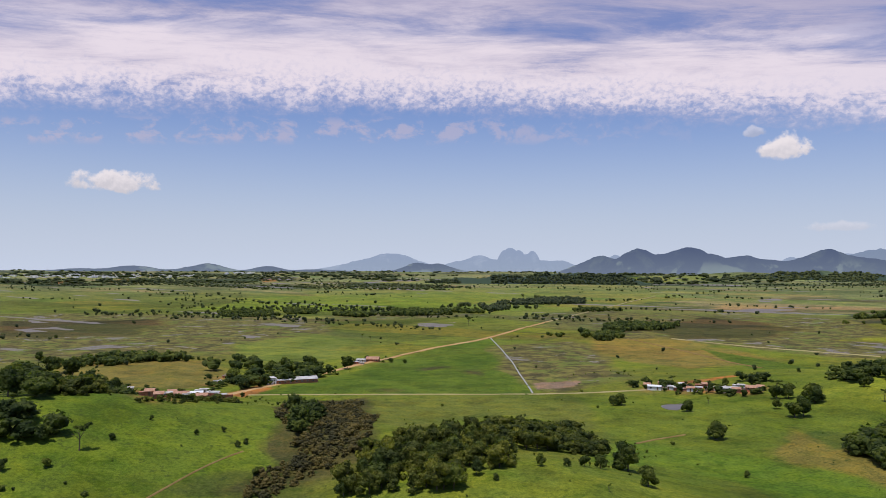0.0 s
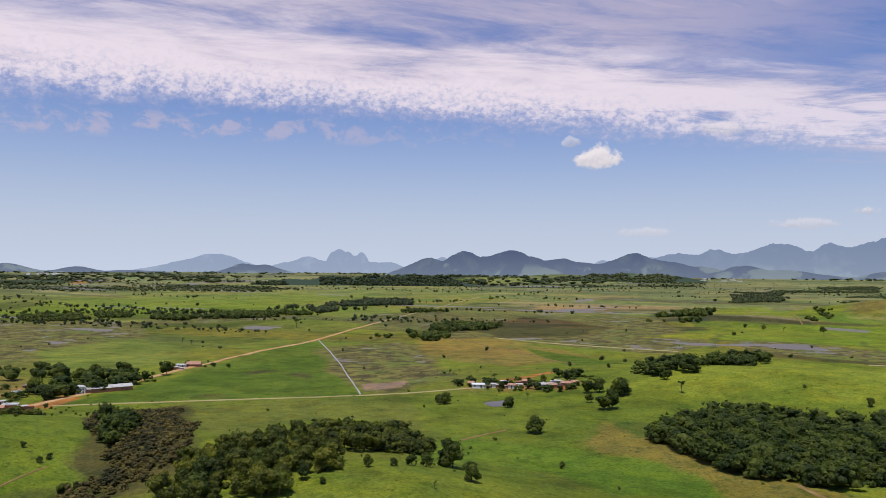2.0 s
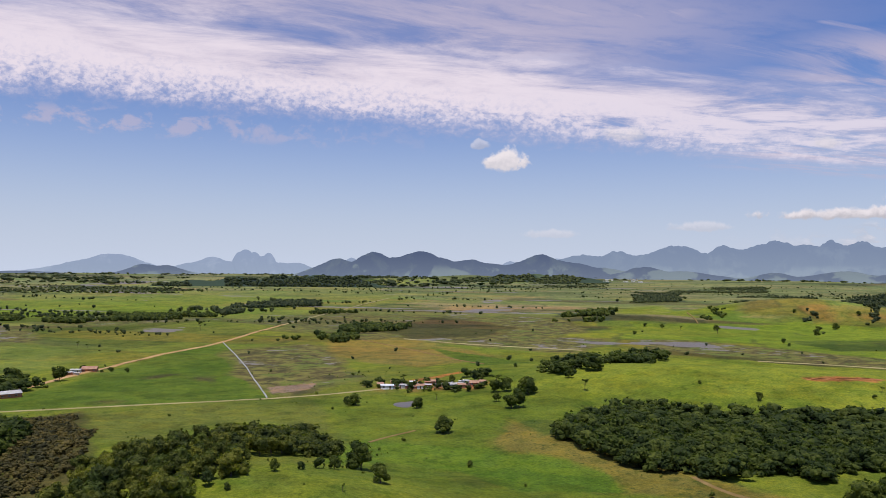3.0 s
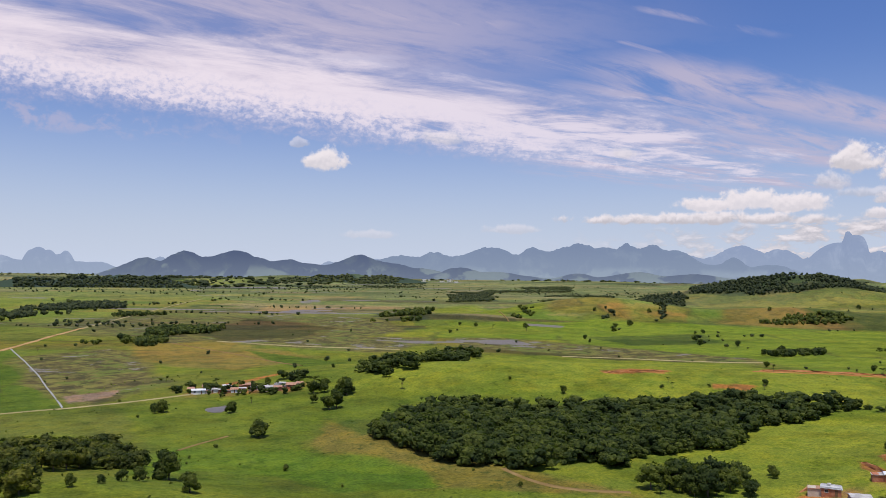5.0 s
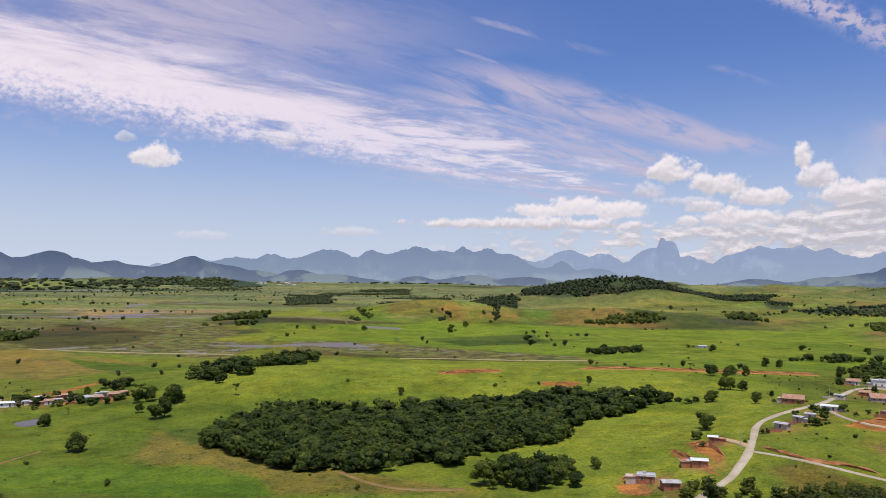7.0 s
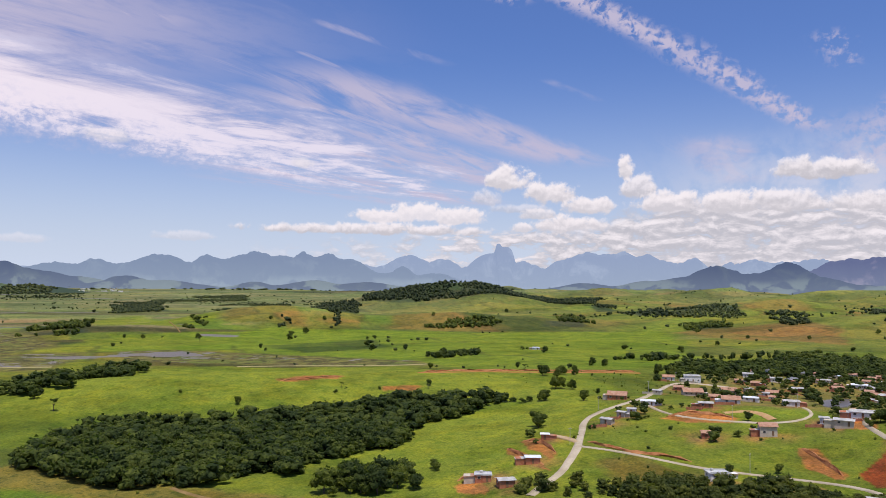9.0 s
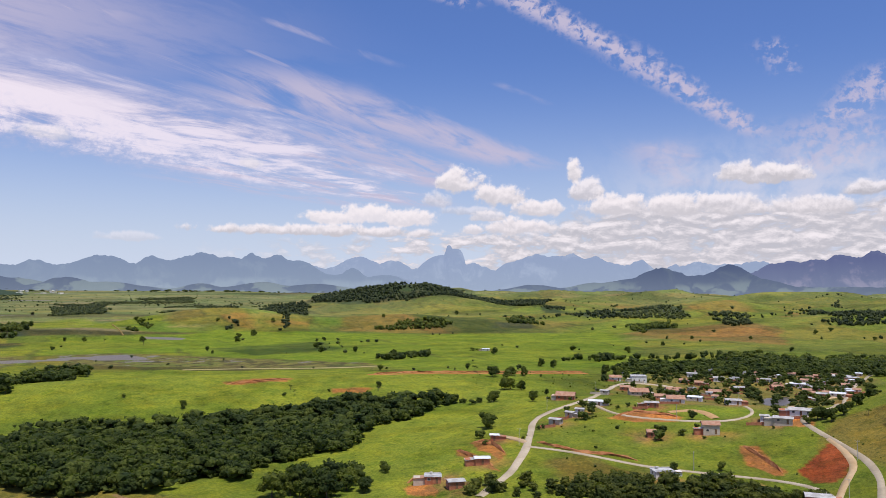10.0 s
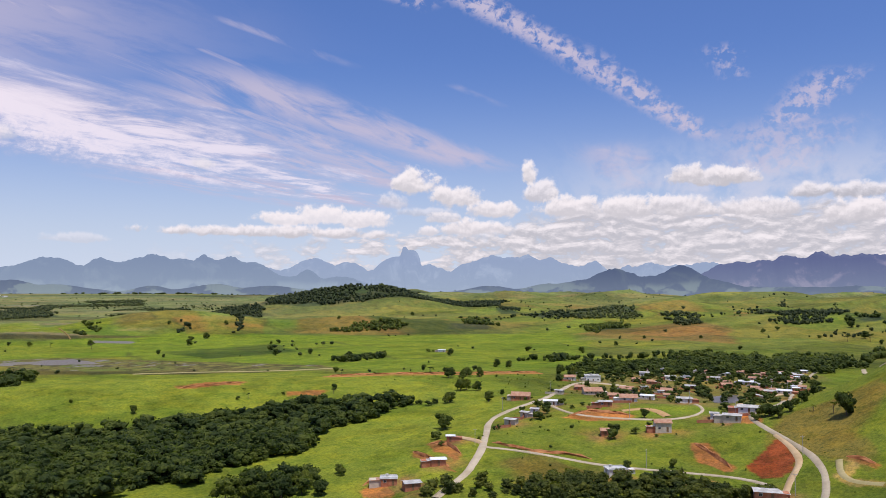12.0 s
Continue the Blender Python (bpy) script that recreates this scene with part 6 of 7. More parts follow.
def crown_mesh(kind, seed, leaves):
    """A crown for a tree one unit tall."""
    rng = np.random.RandomState(seed)
    if kind == "airy":
        n = 9
        ang, rad = rng.uniform(0, 6.283, n), rng.uniform(0.05, 0.36, n)
        c = np.stack([np.cos(ang) * rad, np.sin(ang) * rad, rng.uniform(0.66, 0.93, n)], 1)
        r, flat = rng.uniform(0.07, 0.13, n), 0.45
    else:
        n = 11
        low = {"dark": 0.24, "mixed": 0.22, "forest": 0.34, "dry": 0.2}[kind]
        ang, rad = np.arange(n) * 2.4 + rng.uniform(-0.6, 0.6, n), np.sqrt(rng.uniform(0.05, 1.0, n)) * 0.33
        c = np.stack([np.cos(ang) * rad, np.sin(ang) * rad, rng.uniform(low, 0.80, n) - 0.5 * rad ** 2 * 2], 1)
        c[0], c[1] = (0, 0, 0.60), (0.05, -0.04, 0.42)
        r, flat = rng.uniform(0.13, 0.215, n), 0.85
        r[0], r[1] = 0.27, 0.27
    p, f = lump_cloud(c, np.asarray(r)[:, None] * 0.82, 2 if leaves > 700 else 1, rng, 0.2, flat)
    q, g = leaf_scatter(c, r, leaves, (0.046 if leaves > 150 else 0.060) if kind != "airy" else 0.034, rng, flat)
    return np.concatenate([p, q]), np.concatenate([f, g + len(p)])


def trunk_bmesh(kind, seed):
    rng = random.Random(seed)
    bm = bmesh.new()
    top = 0.72 if kind == "airy" else 0.5
    lean = rng.uniform(-0.05, 0.05)
    tube(bm, [(0, 0, -0.05), (0.01, 0, 0.12), (lean * 0.6, 0.01, top * 0.6), (lean, 0.02, top)], [0.034, 0.026, 0.02, 0.012], 7)
    for k in range(4):
        a, h = k * 1.57 + rng.uniform(-0.5, 0.5), rng.uniform(0.5, 0.8) * top
        r = 0.26
        tube(bm, [(lean * 0.6, 0, h), (r * 0.5 * math.cos(a), r * 0.5 * math.sin(a), h + 0.12), (r * math.cos(a), r * math.sin(a), h + 0.22)], [0.014, 0.010, 0.005], 5)
    return bm


TREE_LABELS = {
    "dark": ("dense dark green broadleaf tree standing on pasture", "tree"), "mixed": ("bright green broadleaf tree of a wooded knoll", "tree"),
    "dry": ("dry grey brown bush of a thicket", "bush"), "airy": ("airy flat crowned tree with bare lower branches", "tree"), "forest": ("dark green broadleaf tree of a dense wood", "tree"),
}
TREES = {}


def tree_kinds():
    for kind, mat, leaves, n in (("dark", M_LEAF_DARK, 760, 5), ("mixed", M_LEAF, 380, 4), ("forest", M_LEAF_DARK, 380, 5), ("dry", M_LEAF_DRY, 200, 3), ("airy", M_LEAF_DARK, 420, 2)):
        TREES[kind] = []
        for k in range(n):
            seed = 100 + 10 * len(TREES) + k
            p, f = crown_mesh(kind, seed, leaves)
            bm = trunk_bmesh(kind, seed)
            trunk = bpy.data.meshes.new("trunk")
            bm.to_mesh(trunk)
            bm.free()
            trunk.materials.append(M_BARK)
            TREES[kind].append((mesh_from("crown", p, f, mat if not (kind == "mixed" and k == 3) else M_LEAF_DARK), trunk))


tree_kinds()
planter = random.Random(11)


def tree(x, y, tall, kind, group=""):
    crown, trunk = planter.choice(TREES[kind])
    base = new("bush" if kind == "dry" else "tree")
    wide = tall * planter.uniform(0.85, 1.15)
    base.matrix_world = Matrix.LocRotScale((x, y, z_at(x, y)), Euler((0, 0, planter.uniform(0, 6.28))), (wide, wide * planter.uniform(0.88, 1.12), tall))
    label, cat = TREE_LABELS[kind]
    tagged(base, label, cat, group)
    for nm, me in (("trunk", trunk), ("crown", crown)):
        ob = new(nm, me)
        ob.parent = base
    return base


plant_trees()


def palm_tree():
    base = new("palm_tree")
    bm = bmesh.new()
    tube(bm, [(0, 0, -0.4), (0.1, 0, 3), (0.3, 0.05, 6), (0.4, 0.1, 8)], [0.22, 0.17, 0.14, 0.12], 7)
    part("trunk", bm, M_BARK, base)
    bm = bmesh.new()
    for k in range(13):
        a, up = k * 2.4, 0.9 - 0.11 * k
        c, s_ = math.cos(a), math.sin(a)
        line = [(0.4 + c * r, 0.1 + s_ * r, 8 + up * r - 0.16 * r * r) for r in (0, 0.9, 1.8, 2.7, 3.4)]
        for (p, q), w in zip(zip(line, line[1:]), (0.25, 0.5, 0.45, 0.25)):
            for sd in (-1, 1):
                o = (-s_ * w * sd, c * w * sd, -0.3 * w)
                bm.faces.new([bm.verts.new(v) for v in (p, q, tuple(q[n] + o[n] for n in range(3)), tuple(p[n] + o[n] for n in range(3)))])
    part("crown", bm, M_LEAF_DARK, base, "arching feathered fronds")
    return tagged(base, "slender palm tree with arching fronds behind the village", "palm tree", "palms behind the village")


first_palm = palm_tree()
for k, (x, y) in enumerate(PALMS):
    m = pose(x, y, z_at(x, y), 0, 0, 57 * k) @ Matrix.Scale(0.8 + 0.07 * (k % 6), 4)
    if k == 0:
        first_palm.matrix_basis = m
    else:
        copy_thing(first_palm, pose(x, y, z_at(x, y), 0, 0, 57 * k))


def scatter(poly, gap, rng):
    px, py = [p[0] for p in poly], [p[1] for p in poly]
    gx, gy = np.meshgrid(np.arange(min(px), max(px) + gap, gap), np.arange(min(py), max(py) + gap, gap))
    x, y = gx.ravel() + rng.uniform(-0.48, 0.48, gx.size) * gap, gy.ravel() + rng.uniform(-0.48, 0.48, gx.size) * gap
    m = inside(x + 1.6 * gap * fbm(x, y, 6 * gap, 2, 71), y + 1.6 * gap * fbm(x, y, 6 * gap, 2, 75), poly)
    return x[m], y[m]


wood_rng = np.random.RandomState(5)
rest_p, rest_f, rest_n = {"forest": [], "mixed": [], "dry": []}, {"forest": [], "mixed": [], "dry": []}, {"forest": 0, "mixed": 0, "dry": 0}
CROWNS = {k: [crown_mesh(k, 100 + 10 * j + n, 40) for n in range(5)] for j, k in enumerate(rest_p)}
NEAR_CROWNS = {k: [crown_mesh(k, 100 + 10 * j + n, 120) for n in range(5)] for j, k in enumerate(("forest", "mixed"))}
stand = 0
for kind, gap, tall, poly in WOODS:
    kind = "forest" if kind == "dark" else kind
    for x, y in zip(*scatter(poly, gap, wood_rng)):
        t = tall * planter.choice((0.55, 0.75, 0.9, 1.0, 1.1, 1.35)) * planter.uniform(0.88, 1.12)
        if kind == "dry":
            t *= 0.7
        if math.hypot(x, y) < 312 and stand < 170 and kind != "dry":
            stand += 1
            tree(x, y, t, kind, "trees of the dense wood" if kind == "forest" else "trees of the knoll")
            continue
        p, f = (NEAR_CROWNS if math.hypot(x, y) < 400 and kind != "dry" else CROWNS)[kind][planter.randrange(5)]
        a, w = planter.uniform(0, 6.28), t * planter.uniform(1.05, 1.45)
        q = np.stack([(p[:, 0] * math.cos(a) - p[:, 1] * math.sin(a)) * w + x, (p[:, 0] * math.sin(a) + p[:, 1] * math.cos(a)) * w + y, (p[:, 2] - 0.13) * t + z_at(x, y)], 1)
        rest_p[kind].append(q)
        rest_f[kind].append(f + rest_n[kind])
        rest_n[kind] += len(q)
for kind, mat, label in (("forest", M_LEAF_DARK, "dense dark green wood on the slope"), ("mixed", M_LEAF, "bright green undergrowth and trees of a knoll"), ("dry", M_LEAF_DRY, "dry grey brown thicket beside the fields")):
    tagged(new("wood", mesh_from("wood", np.concatenate(rest_p[kind]), np.concatenate(rest_f[kind]), mat)), label, "wood", kind="stuff")


def shrunk(d):
    """The far land is drawn together; its trees with it."""
    over = np.clip(d - 1500, 0, 3400)
    return d / (d + 6.1e-4 * over ** 2)


def small_crown(seed, n, leaves):
    """A tree one unit tall, few faces, for the middle and the far distance."""
    rng = np.random.RandomState(seed)
    ang, rad = np.arange(n) * 2.4 + rng.uniform(-0.5, 0.5, n), rng.uniform(0.10, 0.30, n)
    c = np.stack([np.cos(ang) * rad, np.sin(ang) * rad, rng.uniform(0.36, 0.78, n)], 1)
    r = rng.uniform(0.17, 0.27, n)
    c[0], r[0] = (0, 0, 0.52), 0.33
    p, f = lump_cloud(c, r[:, None], 1, rng, 0.3, 1.0)
    q, g = leaf_scatter(c, r, leaves, 0.085, rng, 1.0)
    return np.concatenate([p, q]), np.concatenate([f, g + len(p)])


SMALL = [small_crown(300 + k, 5, 12) for k in range(7)]
TINY = [small_crown(320 + k, 2, 2) for k in range(7)]


def far_trees(name, label, x, y, tall, mat, seed, wide=1.0):
    rng = np.random.RandomState(seed)
    t = tall * (0.5 + 0.8 * rng.rand(len(x)) ** 1.6) * shrunk(np.hypot(x, y))
    w = t * rng.uniform(0.75, 1.35, len(x)) * wide
    z, a, kind = height(x, y), rng.uniform(0, 6.283, len(x)), rng.randint(0, 7, len(x)) + 7 * (np.hypot(x, y) > 1450)
    pts, faces, total = [], [], 0
    for k, (p, f) in enumerate(SMALL + TINY):
        m = np.nonzero(kind == k)[0]
        if not len(m):
            continue
        c, s_ = np.cos(a[m])[:, None], np.sin(a[m])[:, None]
        q = np.stack([(p[:, 0] * c - p[:, 1] * s_) * w[m][:, None] + x[m][:, None], (p[:, 0] * s_ + p[:, 1] * c) * w[m][:, None] + y[m][:, None],
                      (p[:, 2] - 0.20)[None] * t[m][:, None] + z[m][:, None]], -1)
        pts.append(q.reshape(-1, 3))
        faces.append((f[None] + (np.arange(len(m)) * len(p))[:, None, None]).reshape(-1, 3) + total)
        total += len(m) * len(p)
    return tagged(new(name, mesh_from(name, np.concatenate(pts), np.concatenate(faces), mat)), label, "trees", kind="stuff")


far_rng = np.random.RandomState(9)
for k, (gap, tall, poly) in enumerate(FAR_WOODS):
    area = 0.5 * abs(sum(a[0] * b[1] - b[0] * a[1] for a, b in zip(poly, poly[1:] + poly[:1])))
    mid = np.mean(poly, axis=0)
    remote = math.hypot(*mid) > 1450
    spread = [tuple(mid + (np.array(p) - mid) * (1.0 if k == 0 else 1.2 if remote else 1.05)) for p in poly]
    gap = max(gap * 0.5, math.sqrt(area / (2300 if k == 0 else 900 if remote else 430)))
    x, y = scatter(spread, gap, far_rng)
    size = max(1.0, np.hypot(x, y).mean() / 900) if len(x) else 1.0
    along, deep = hedgewise(x, y)
    keep = fbm(along / 2.0, deep, 46 * size, 4, 150 + k) > (-0.75 if k == 0 else -0.18 if remote else -0.08)
    x, y = x[keep], y[keep]
    if len(x):
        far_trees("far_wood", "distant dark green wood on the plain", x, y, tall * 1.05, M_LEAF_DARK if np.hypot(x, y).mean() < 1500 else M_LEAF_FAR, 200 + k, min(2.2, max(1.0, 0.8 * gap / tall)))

# rows of trees and bushes along the ditches of the plain: spacing, height, line
FAR_ROWS = [
    (9, 9, [(-410, 1394), (-330, 1398), (-236, 1405)]), (8, 10, [(-175, 1334), (-100, 1396), (0, 1476)]), (8, 13, [(0, 1476), (57, 1540), (103, 1483), (176, 1467)]),
    (20, 8, [(-951, 1731), (-769, 1661)]), (18, 9, [(-705, 1872), (-510, 2005)]), (8, 11, [(-530, 1555), (-487, 1598)]),
    (4.5, 5.0, [(-309, 630), (-295, 649), (-254, 650), (-218, 668), (-180, 652)]), (7, 12, [(-168, 600), (-148, 606), (-116, 616), (-92, 624)]),
    (16, 10, [(-177, 2623), (-43, 2512), (117, 2446), (360, 2312), (567, 2153)]), (16, 10, [(797, 2481), (1011, 2281), (1414, 2505)]),
    (12, 10, [(195, 1938), (279, 1703), (411, 1768), (529, 1849)]), (18, 9, [(529, 1849), (789, 2200), (1070, 2194)]),
    (16, 10, [(1045, 2634), (1253, 2395), (1446, 2341)]), (16, 9, [(1413, 2006), (1752, 2093)]), (12, 9, [(1762, 1825), (1528, 1378)]), (14, 8, [(1486, 1396), (1495, 1294), (1330, 1180)]),
    (7, 9, [(753, 306), (804, 288), (844, 225), (916, 179), (973, 158)]), (6, 10, [(760, 285), (820, 250), (868, 200)]),
]
for k, (gap, tall, line) in enumerate(FAR_ROWS):
    p = np.array([(x0 + (x1 - x0) * f, y0 + (y1 - y0) * f) for (x0, y0), (x1, y1) in zip(line, line[1:]) for f in np.arange(0, 1, gap / math.hypot(x1 - x0, y1 - y0))])
    p = p[fbm(p[:, 0], p[:, 1], 12 * gap, 2, 260 + k) > -0.42]
    p = p + far_rng.normal(size=p.shape) * gap * 0.55
    if len(p) < 2:
        continue
    far_trees("tree_row", "row of dark green trees along a ditch of the plain", p[:, 0], p[:, 1], tall, M_LEAF_DARK if np.hypot(p[:, 0], p[:, 1]).mean() < 1500 else M_LEAF_FAR, 400 + k)


def sprinkle():
    """Lone trees and hedges all over the plain and the hills behind."""
    rng = np.random.RandomState(21)
    n = 46000
    d, az = np.exp(rng.uniform(math.log(620), math.log(4300), n)), rng.uniform(-34, 97, n)
    x, y = d * np.sin(np.radians(az)), d * np.cos(np.radians(az))
    along, deep = hedgewise(x, y)
    thick = 1.25 * fbm(along / 3.6, deep, 120, 5, 33) + 0.30 * ease(d, 1000, 2200) - 0.45 * (1 - ease(d, 800, 1200))
    thick = thick + ease(az, 44, 56) * ease(d, 1250, 1600) * (1.35 * gully(x, y) - 0.20)
    lone = rng.rand(n) < 0.006
    keep = (thick > 1.02 - 0.24 * ease(d, 1500, 2600)) & (rng.rand(n) < 0.50) | lone
    for kind, poly, soft in FIELDS:
        if kind in ("crop", "lime", "mud"):
            keep &= ~(inside(x, y, poly) & (rng.rand(n) < 0.9))
    x, y = x[keep], y[keep]
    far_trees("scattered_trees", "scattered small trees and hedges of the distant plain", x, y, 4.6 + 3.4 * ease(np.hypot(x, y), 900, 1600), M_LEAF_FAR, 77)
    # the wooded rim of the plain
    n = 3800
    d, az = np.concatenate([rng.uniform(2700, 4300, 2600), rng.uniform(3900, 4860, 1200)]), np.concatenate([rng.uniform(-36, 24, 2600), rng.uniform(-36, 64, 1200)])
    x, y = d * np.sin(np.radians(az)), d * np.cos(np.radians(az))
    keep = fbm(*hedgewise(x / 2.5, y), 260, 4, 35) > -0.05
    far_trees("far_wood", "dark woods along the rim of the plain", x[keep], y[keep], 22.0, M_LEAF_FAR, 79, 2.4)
    # low bushes on the near slopes
    n = 12000
    d, az = np.sqrt(rng.uniform(190 ** 2, 620 ** 2, n)), rng.uniform(-34, 97, n)
    x, y = d * np.sin(np.radians(az)), d * np.cos(np.radians(az))
    thick = fbm(x, y, 70, 3, 44)
    keep = (thick > 0.42) & (rng.rand(n) < 0.55) | (rng.rand(n) < 0.04)
    for kind, poly, soft in FIELDS:
        if kind in ("crop", "soil", "mud", "redbank", "tan"):
            keep &= ~inside(x, y, poly)
        if kind == "lime":
            keep &= ~(inside(x, y, poly) & (rng.rand(n) < 0.75))
    x, y = x[keep], y[keep]
    far_trees("low_bushes", "low dark bushes dotted over the pasture", x, y, rng.choice([0.6, 0.9, 1.3, 2.0], len(x), p=[0.4, 0.35, 0.18, 0.07]) * 1.2, M_LEAF_DARK, 78)


sprinkle()


# ---- houses ----
HOUSE_LABELS = {"white": "whitewashed", "brick": "bare brick", "render": "grey cement rendered"}
ROOF_LABELS = {"flat": "flat concrete roof", "slab": "weathered grey sheet roof", "white": "bright metal sheet roof", "tile": "orange clay tile roof"}


def opening(parent, name, x, y, z, w, h, side):
    """A framed window or a door on a wall; side 0 faces the front, 1 and 2 the ends."""
    bm = bmesh.new()
    t = 0.09
    if name == "window":
        for a, b, c, e in ((-w / 2, -h / 2, -w / 2 + t, h / 2), (w / 2 - t, -h / 2, w / 2, h / 2), (-w / 2 + t, h / 2 - t, w / 2 - t, h / 2), (-w / 2 + t, -h / 2, w / 2 - t, -h / 2 + t)):
            box(bm, a, -0.06, b, c, 0.06, e)
    else:
        box(bm, -w / 2, -0.05, -h / 2, w / 2, 0.05, h / 2)
    ob = part(name, bm, M_FRAME if name == "window" else M_DOOR, parent)
    ob.matrix_basis = pose(x, y, z, 0, 0, (0, -90, 90)[side])
    if name == "window":
        bm = bmesh.new()
        box(bm, -w / 2 + t, -0.02, -h / 2 + t, w / 2 - t, 0.02, h / 2 - t)
        part("pane", bm, M_DARK, ob)
    return ob


def house(x, y, w, d, h, turn, wall, roof):
    rng = random.Random(int(x * 7 + y * 3))
    base = new("house")
    zs = [z_at(x + a * w / 2, y + b * d / 2) for a in (-1, 1) for b in (-1, 1)]
    base.matrix_world = pose(x, y, max(zs) - 0.15, 0, 0, turn + rng.uniform(-11, 11))
    low = min(zs) - max(zs) - 0.4
    storeys = 2 if h > 4.8 else 1
    tagged(base, f"{'two storey ' if storeys == 2 else 'small '}{HOUSE_LABELS[wall]} house with a {ROOF_LABELS[roof]}", "house", "houses of the villages")
    bm = bmesh.new()
    box(bm, -w / 2, -d / 2, low, w / 2, d / 2, h)
    if roof in ("tile", "white", "slab"):
        rise = {"tile": 0.22, "white": 0.09, "slab": 0.10}[roof] * d
        for s in (-1, 1):
            v = [bm.verts.new(p) for p in ((s * w / 2, -d / 2, h), (s * w / 2, d / 2, h), (s * w / 2, 0, h + rise), (s * (w / 2 - 0.2), -d / 2, h), (s * (w / 2 - 0.2), d / 2, h), (s * (w / 2 - 0.2), 0, h + rise))]
            for f in ((0, 1, 2), (3, 5, 4), (0, 2, 5, 3), (1, 4, 5, 2)):
                bm.faces.new([v[k] for k in f])
    part("wall", bm, M_WALL[wall], base)
    bm = bmesh.new()
    if roof == "flat":
        box(bm, -w / 2 - 0.35, -d / 2 - 0.35, h, w / 2 + 0.35, d / 2 + 0.35, h + 0.2)
        for a, b, c, e in ((-w / 2 - 0.1, -d / 2 - 0.1, w / 2 + 0.1, -d / 2 + 0.1), (-w / 2 - 0.1, d / 2 - 0.1, w / 2 + 0.1, d / 2 + 0.1)):
            box(bm, a, b, h + 0.2, c, e, h + 0.55)
    else:
        o, t = 0.5, 0.12
        prof = [(-d / 2 - o, h - rise * o / (d / 2)), (0, h + rise), (d / 2 + o, h - rise * o / (d / 2))]
        n = max(4, int(w / 1.1))
        rows = []
        for k in range(n + 1):
            xx = -w / 2 - o + (w + 2 * o) * k / n
            lift = 0.03 * (k % 2)
            rows.append([bm.verts.new((xx, yy, zz + lift + 0.02)) for yy, zz in prof] + [bm.verts.new((xx, yy, zz + lift + t)) for yy, zz in prof[::-1]])
        for r0, r1 in zip(rows, rows[1:]):
            for s in range(6):
                bm.faces.new((r0[s], r1[s], r1[(s + 1) % 6], r0[(s + 1) % 6]))
        bm.faces.new(rows[0])
        bm.faces.new(rows[-1][::-1])
    part("roof", bm, M_ROOF[roof], base)
    if roof == "flat":
        bm = bmesh.new()
        bmesh.ops.create_cone(bm, cap_ends=True, segments=10, radius1=0.55, radius2=0.65, depth=0.9, matrix=Matrix.Translation((w * rng.uniform(-0.3, 0.3), d * 0.2, h + 0.65)))
        part("water_tank", bm, M_FRAME, base, "round pale water tank on the roof")
    if rng.random() < 0.6:
        # a lean-to at the back or the end
        s, aw, ad, ah = rng.choice((-1, 1)), rng.uniform(2.4, 4.5), d * rng.uniform(0.5, 0.9), min(h - 0.5, rng.uniform(2.1, 2.6))
        x0 = s * w / 2
        x1, y0 = x0 + s * aw, rng.uniform(-d / 2, d / 2 - ad)
        bm = bmesh.new()
        box(bm, min(x0, x1), y0, low, max(x0, x1), y0 + ad, ah)
        part("annex", bm, M_WALL[rng.choice(("brick", "render", wall))], base, "low lean-to built against the end wall")
        bm = bmesh.new()
        box(bm, min(x0, x1) - 0.25, y0 - 0.3, ah, max(x0, x1) + 0.25, y0 + ad + 0.3, ah + 0.12)
        bmesh.ops.rotate(bm, verts=bm.verts, cent=(x0, 0, ah), matrix=Matrix.Rotation(s * 0.07, 3, "Y"))
        part("annex_roof", bm, M_ROOF[rng.choice(("slab", "tile", "slab"))], base, "sheet roof of the lean-to")
    n = max(1, int(w / 3.0))
    for st in range(storeys):
        zc = 1.5 + st * (h / 2)
        for k in range(n):
            xx = -w / 2 + w * (k + 0.5) / n
            if st == 0 and k == n // 2:
                opening(base, "door", xx, -d / 2 - 0.03, 1.02, 0.9, 2.05, 0)
            else:
                opening(base, "window", xx, -d / 2 - 0.03, min(zc, h - 0.8), 1.2, 1.0, 0)
        for side, s in ((1, -1), (2, 1)):
            opening(base, "window", s * (w / 2 + 0.03), d * 0.1, min(zc, h - 0.8), 1.1, 1.0, side)
    return base


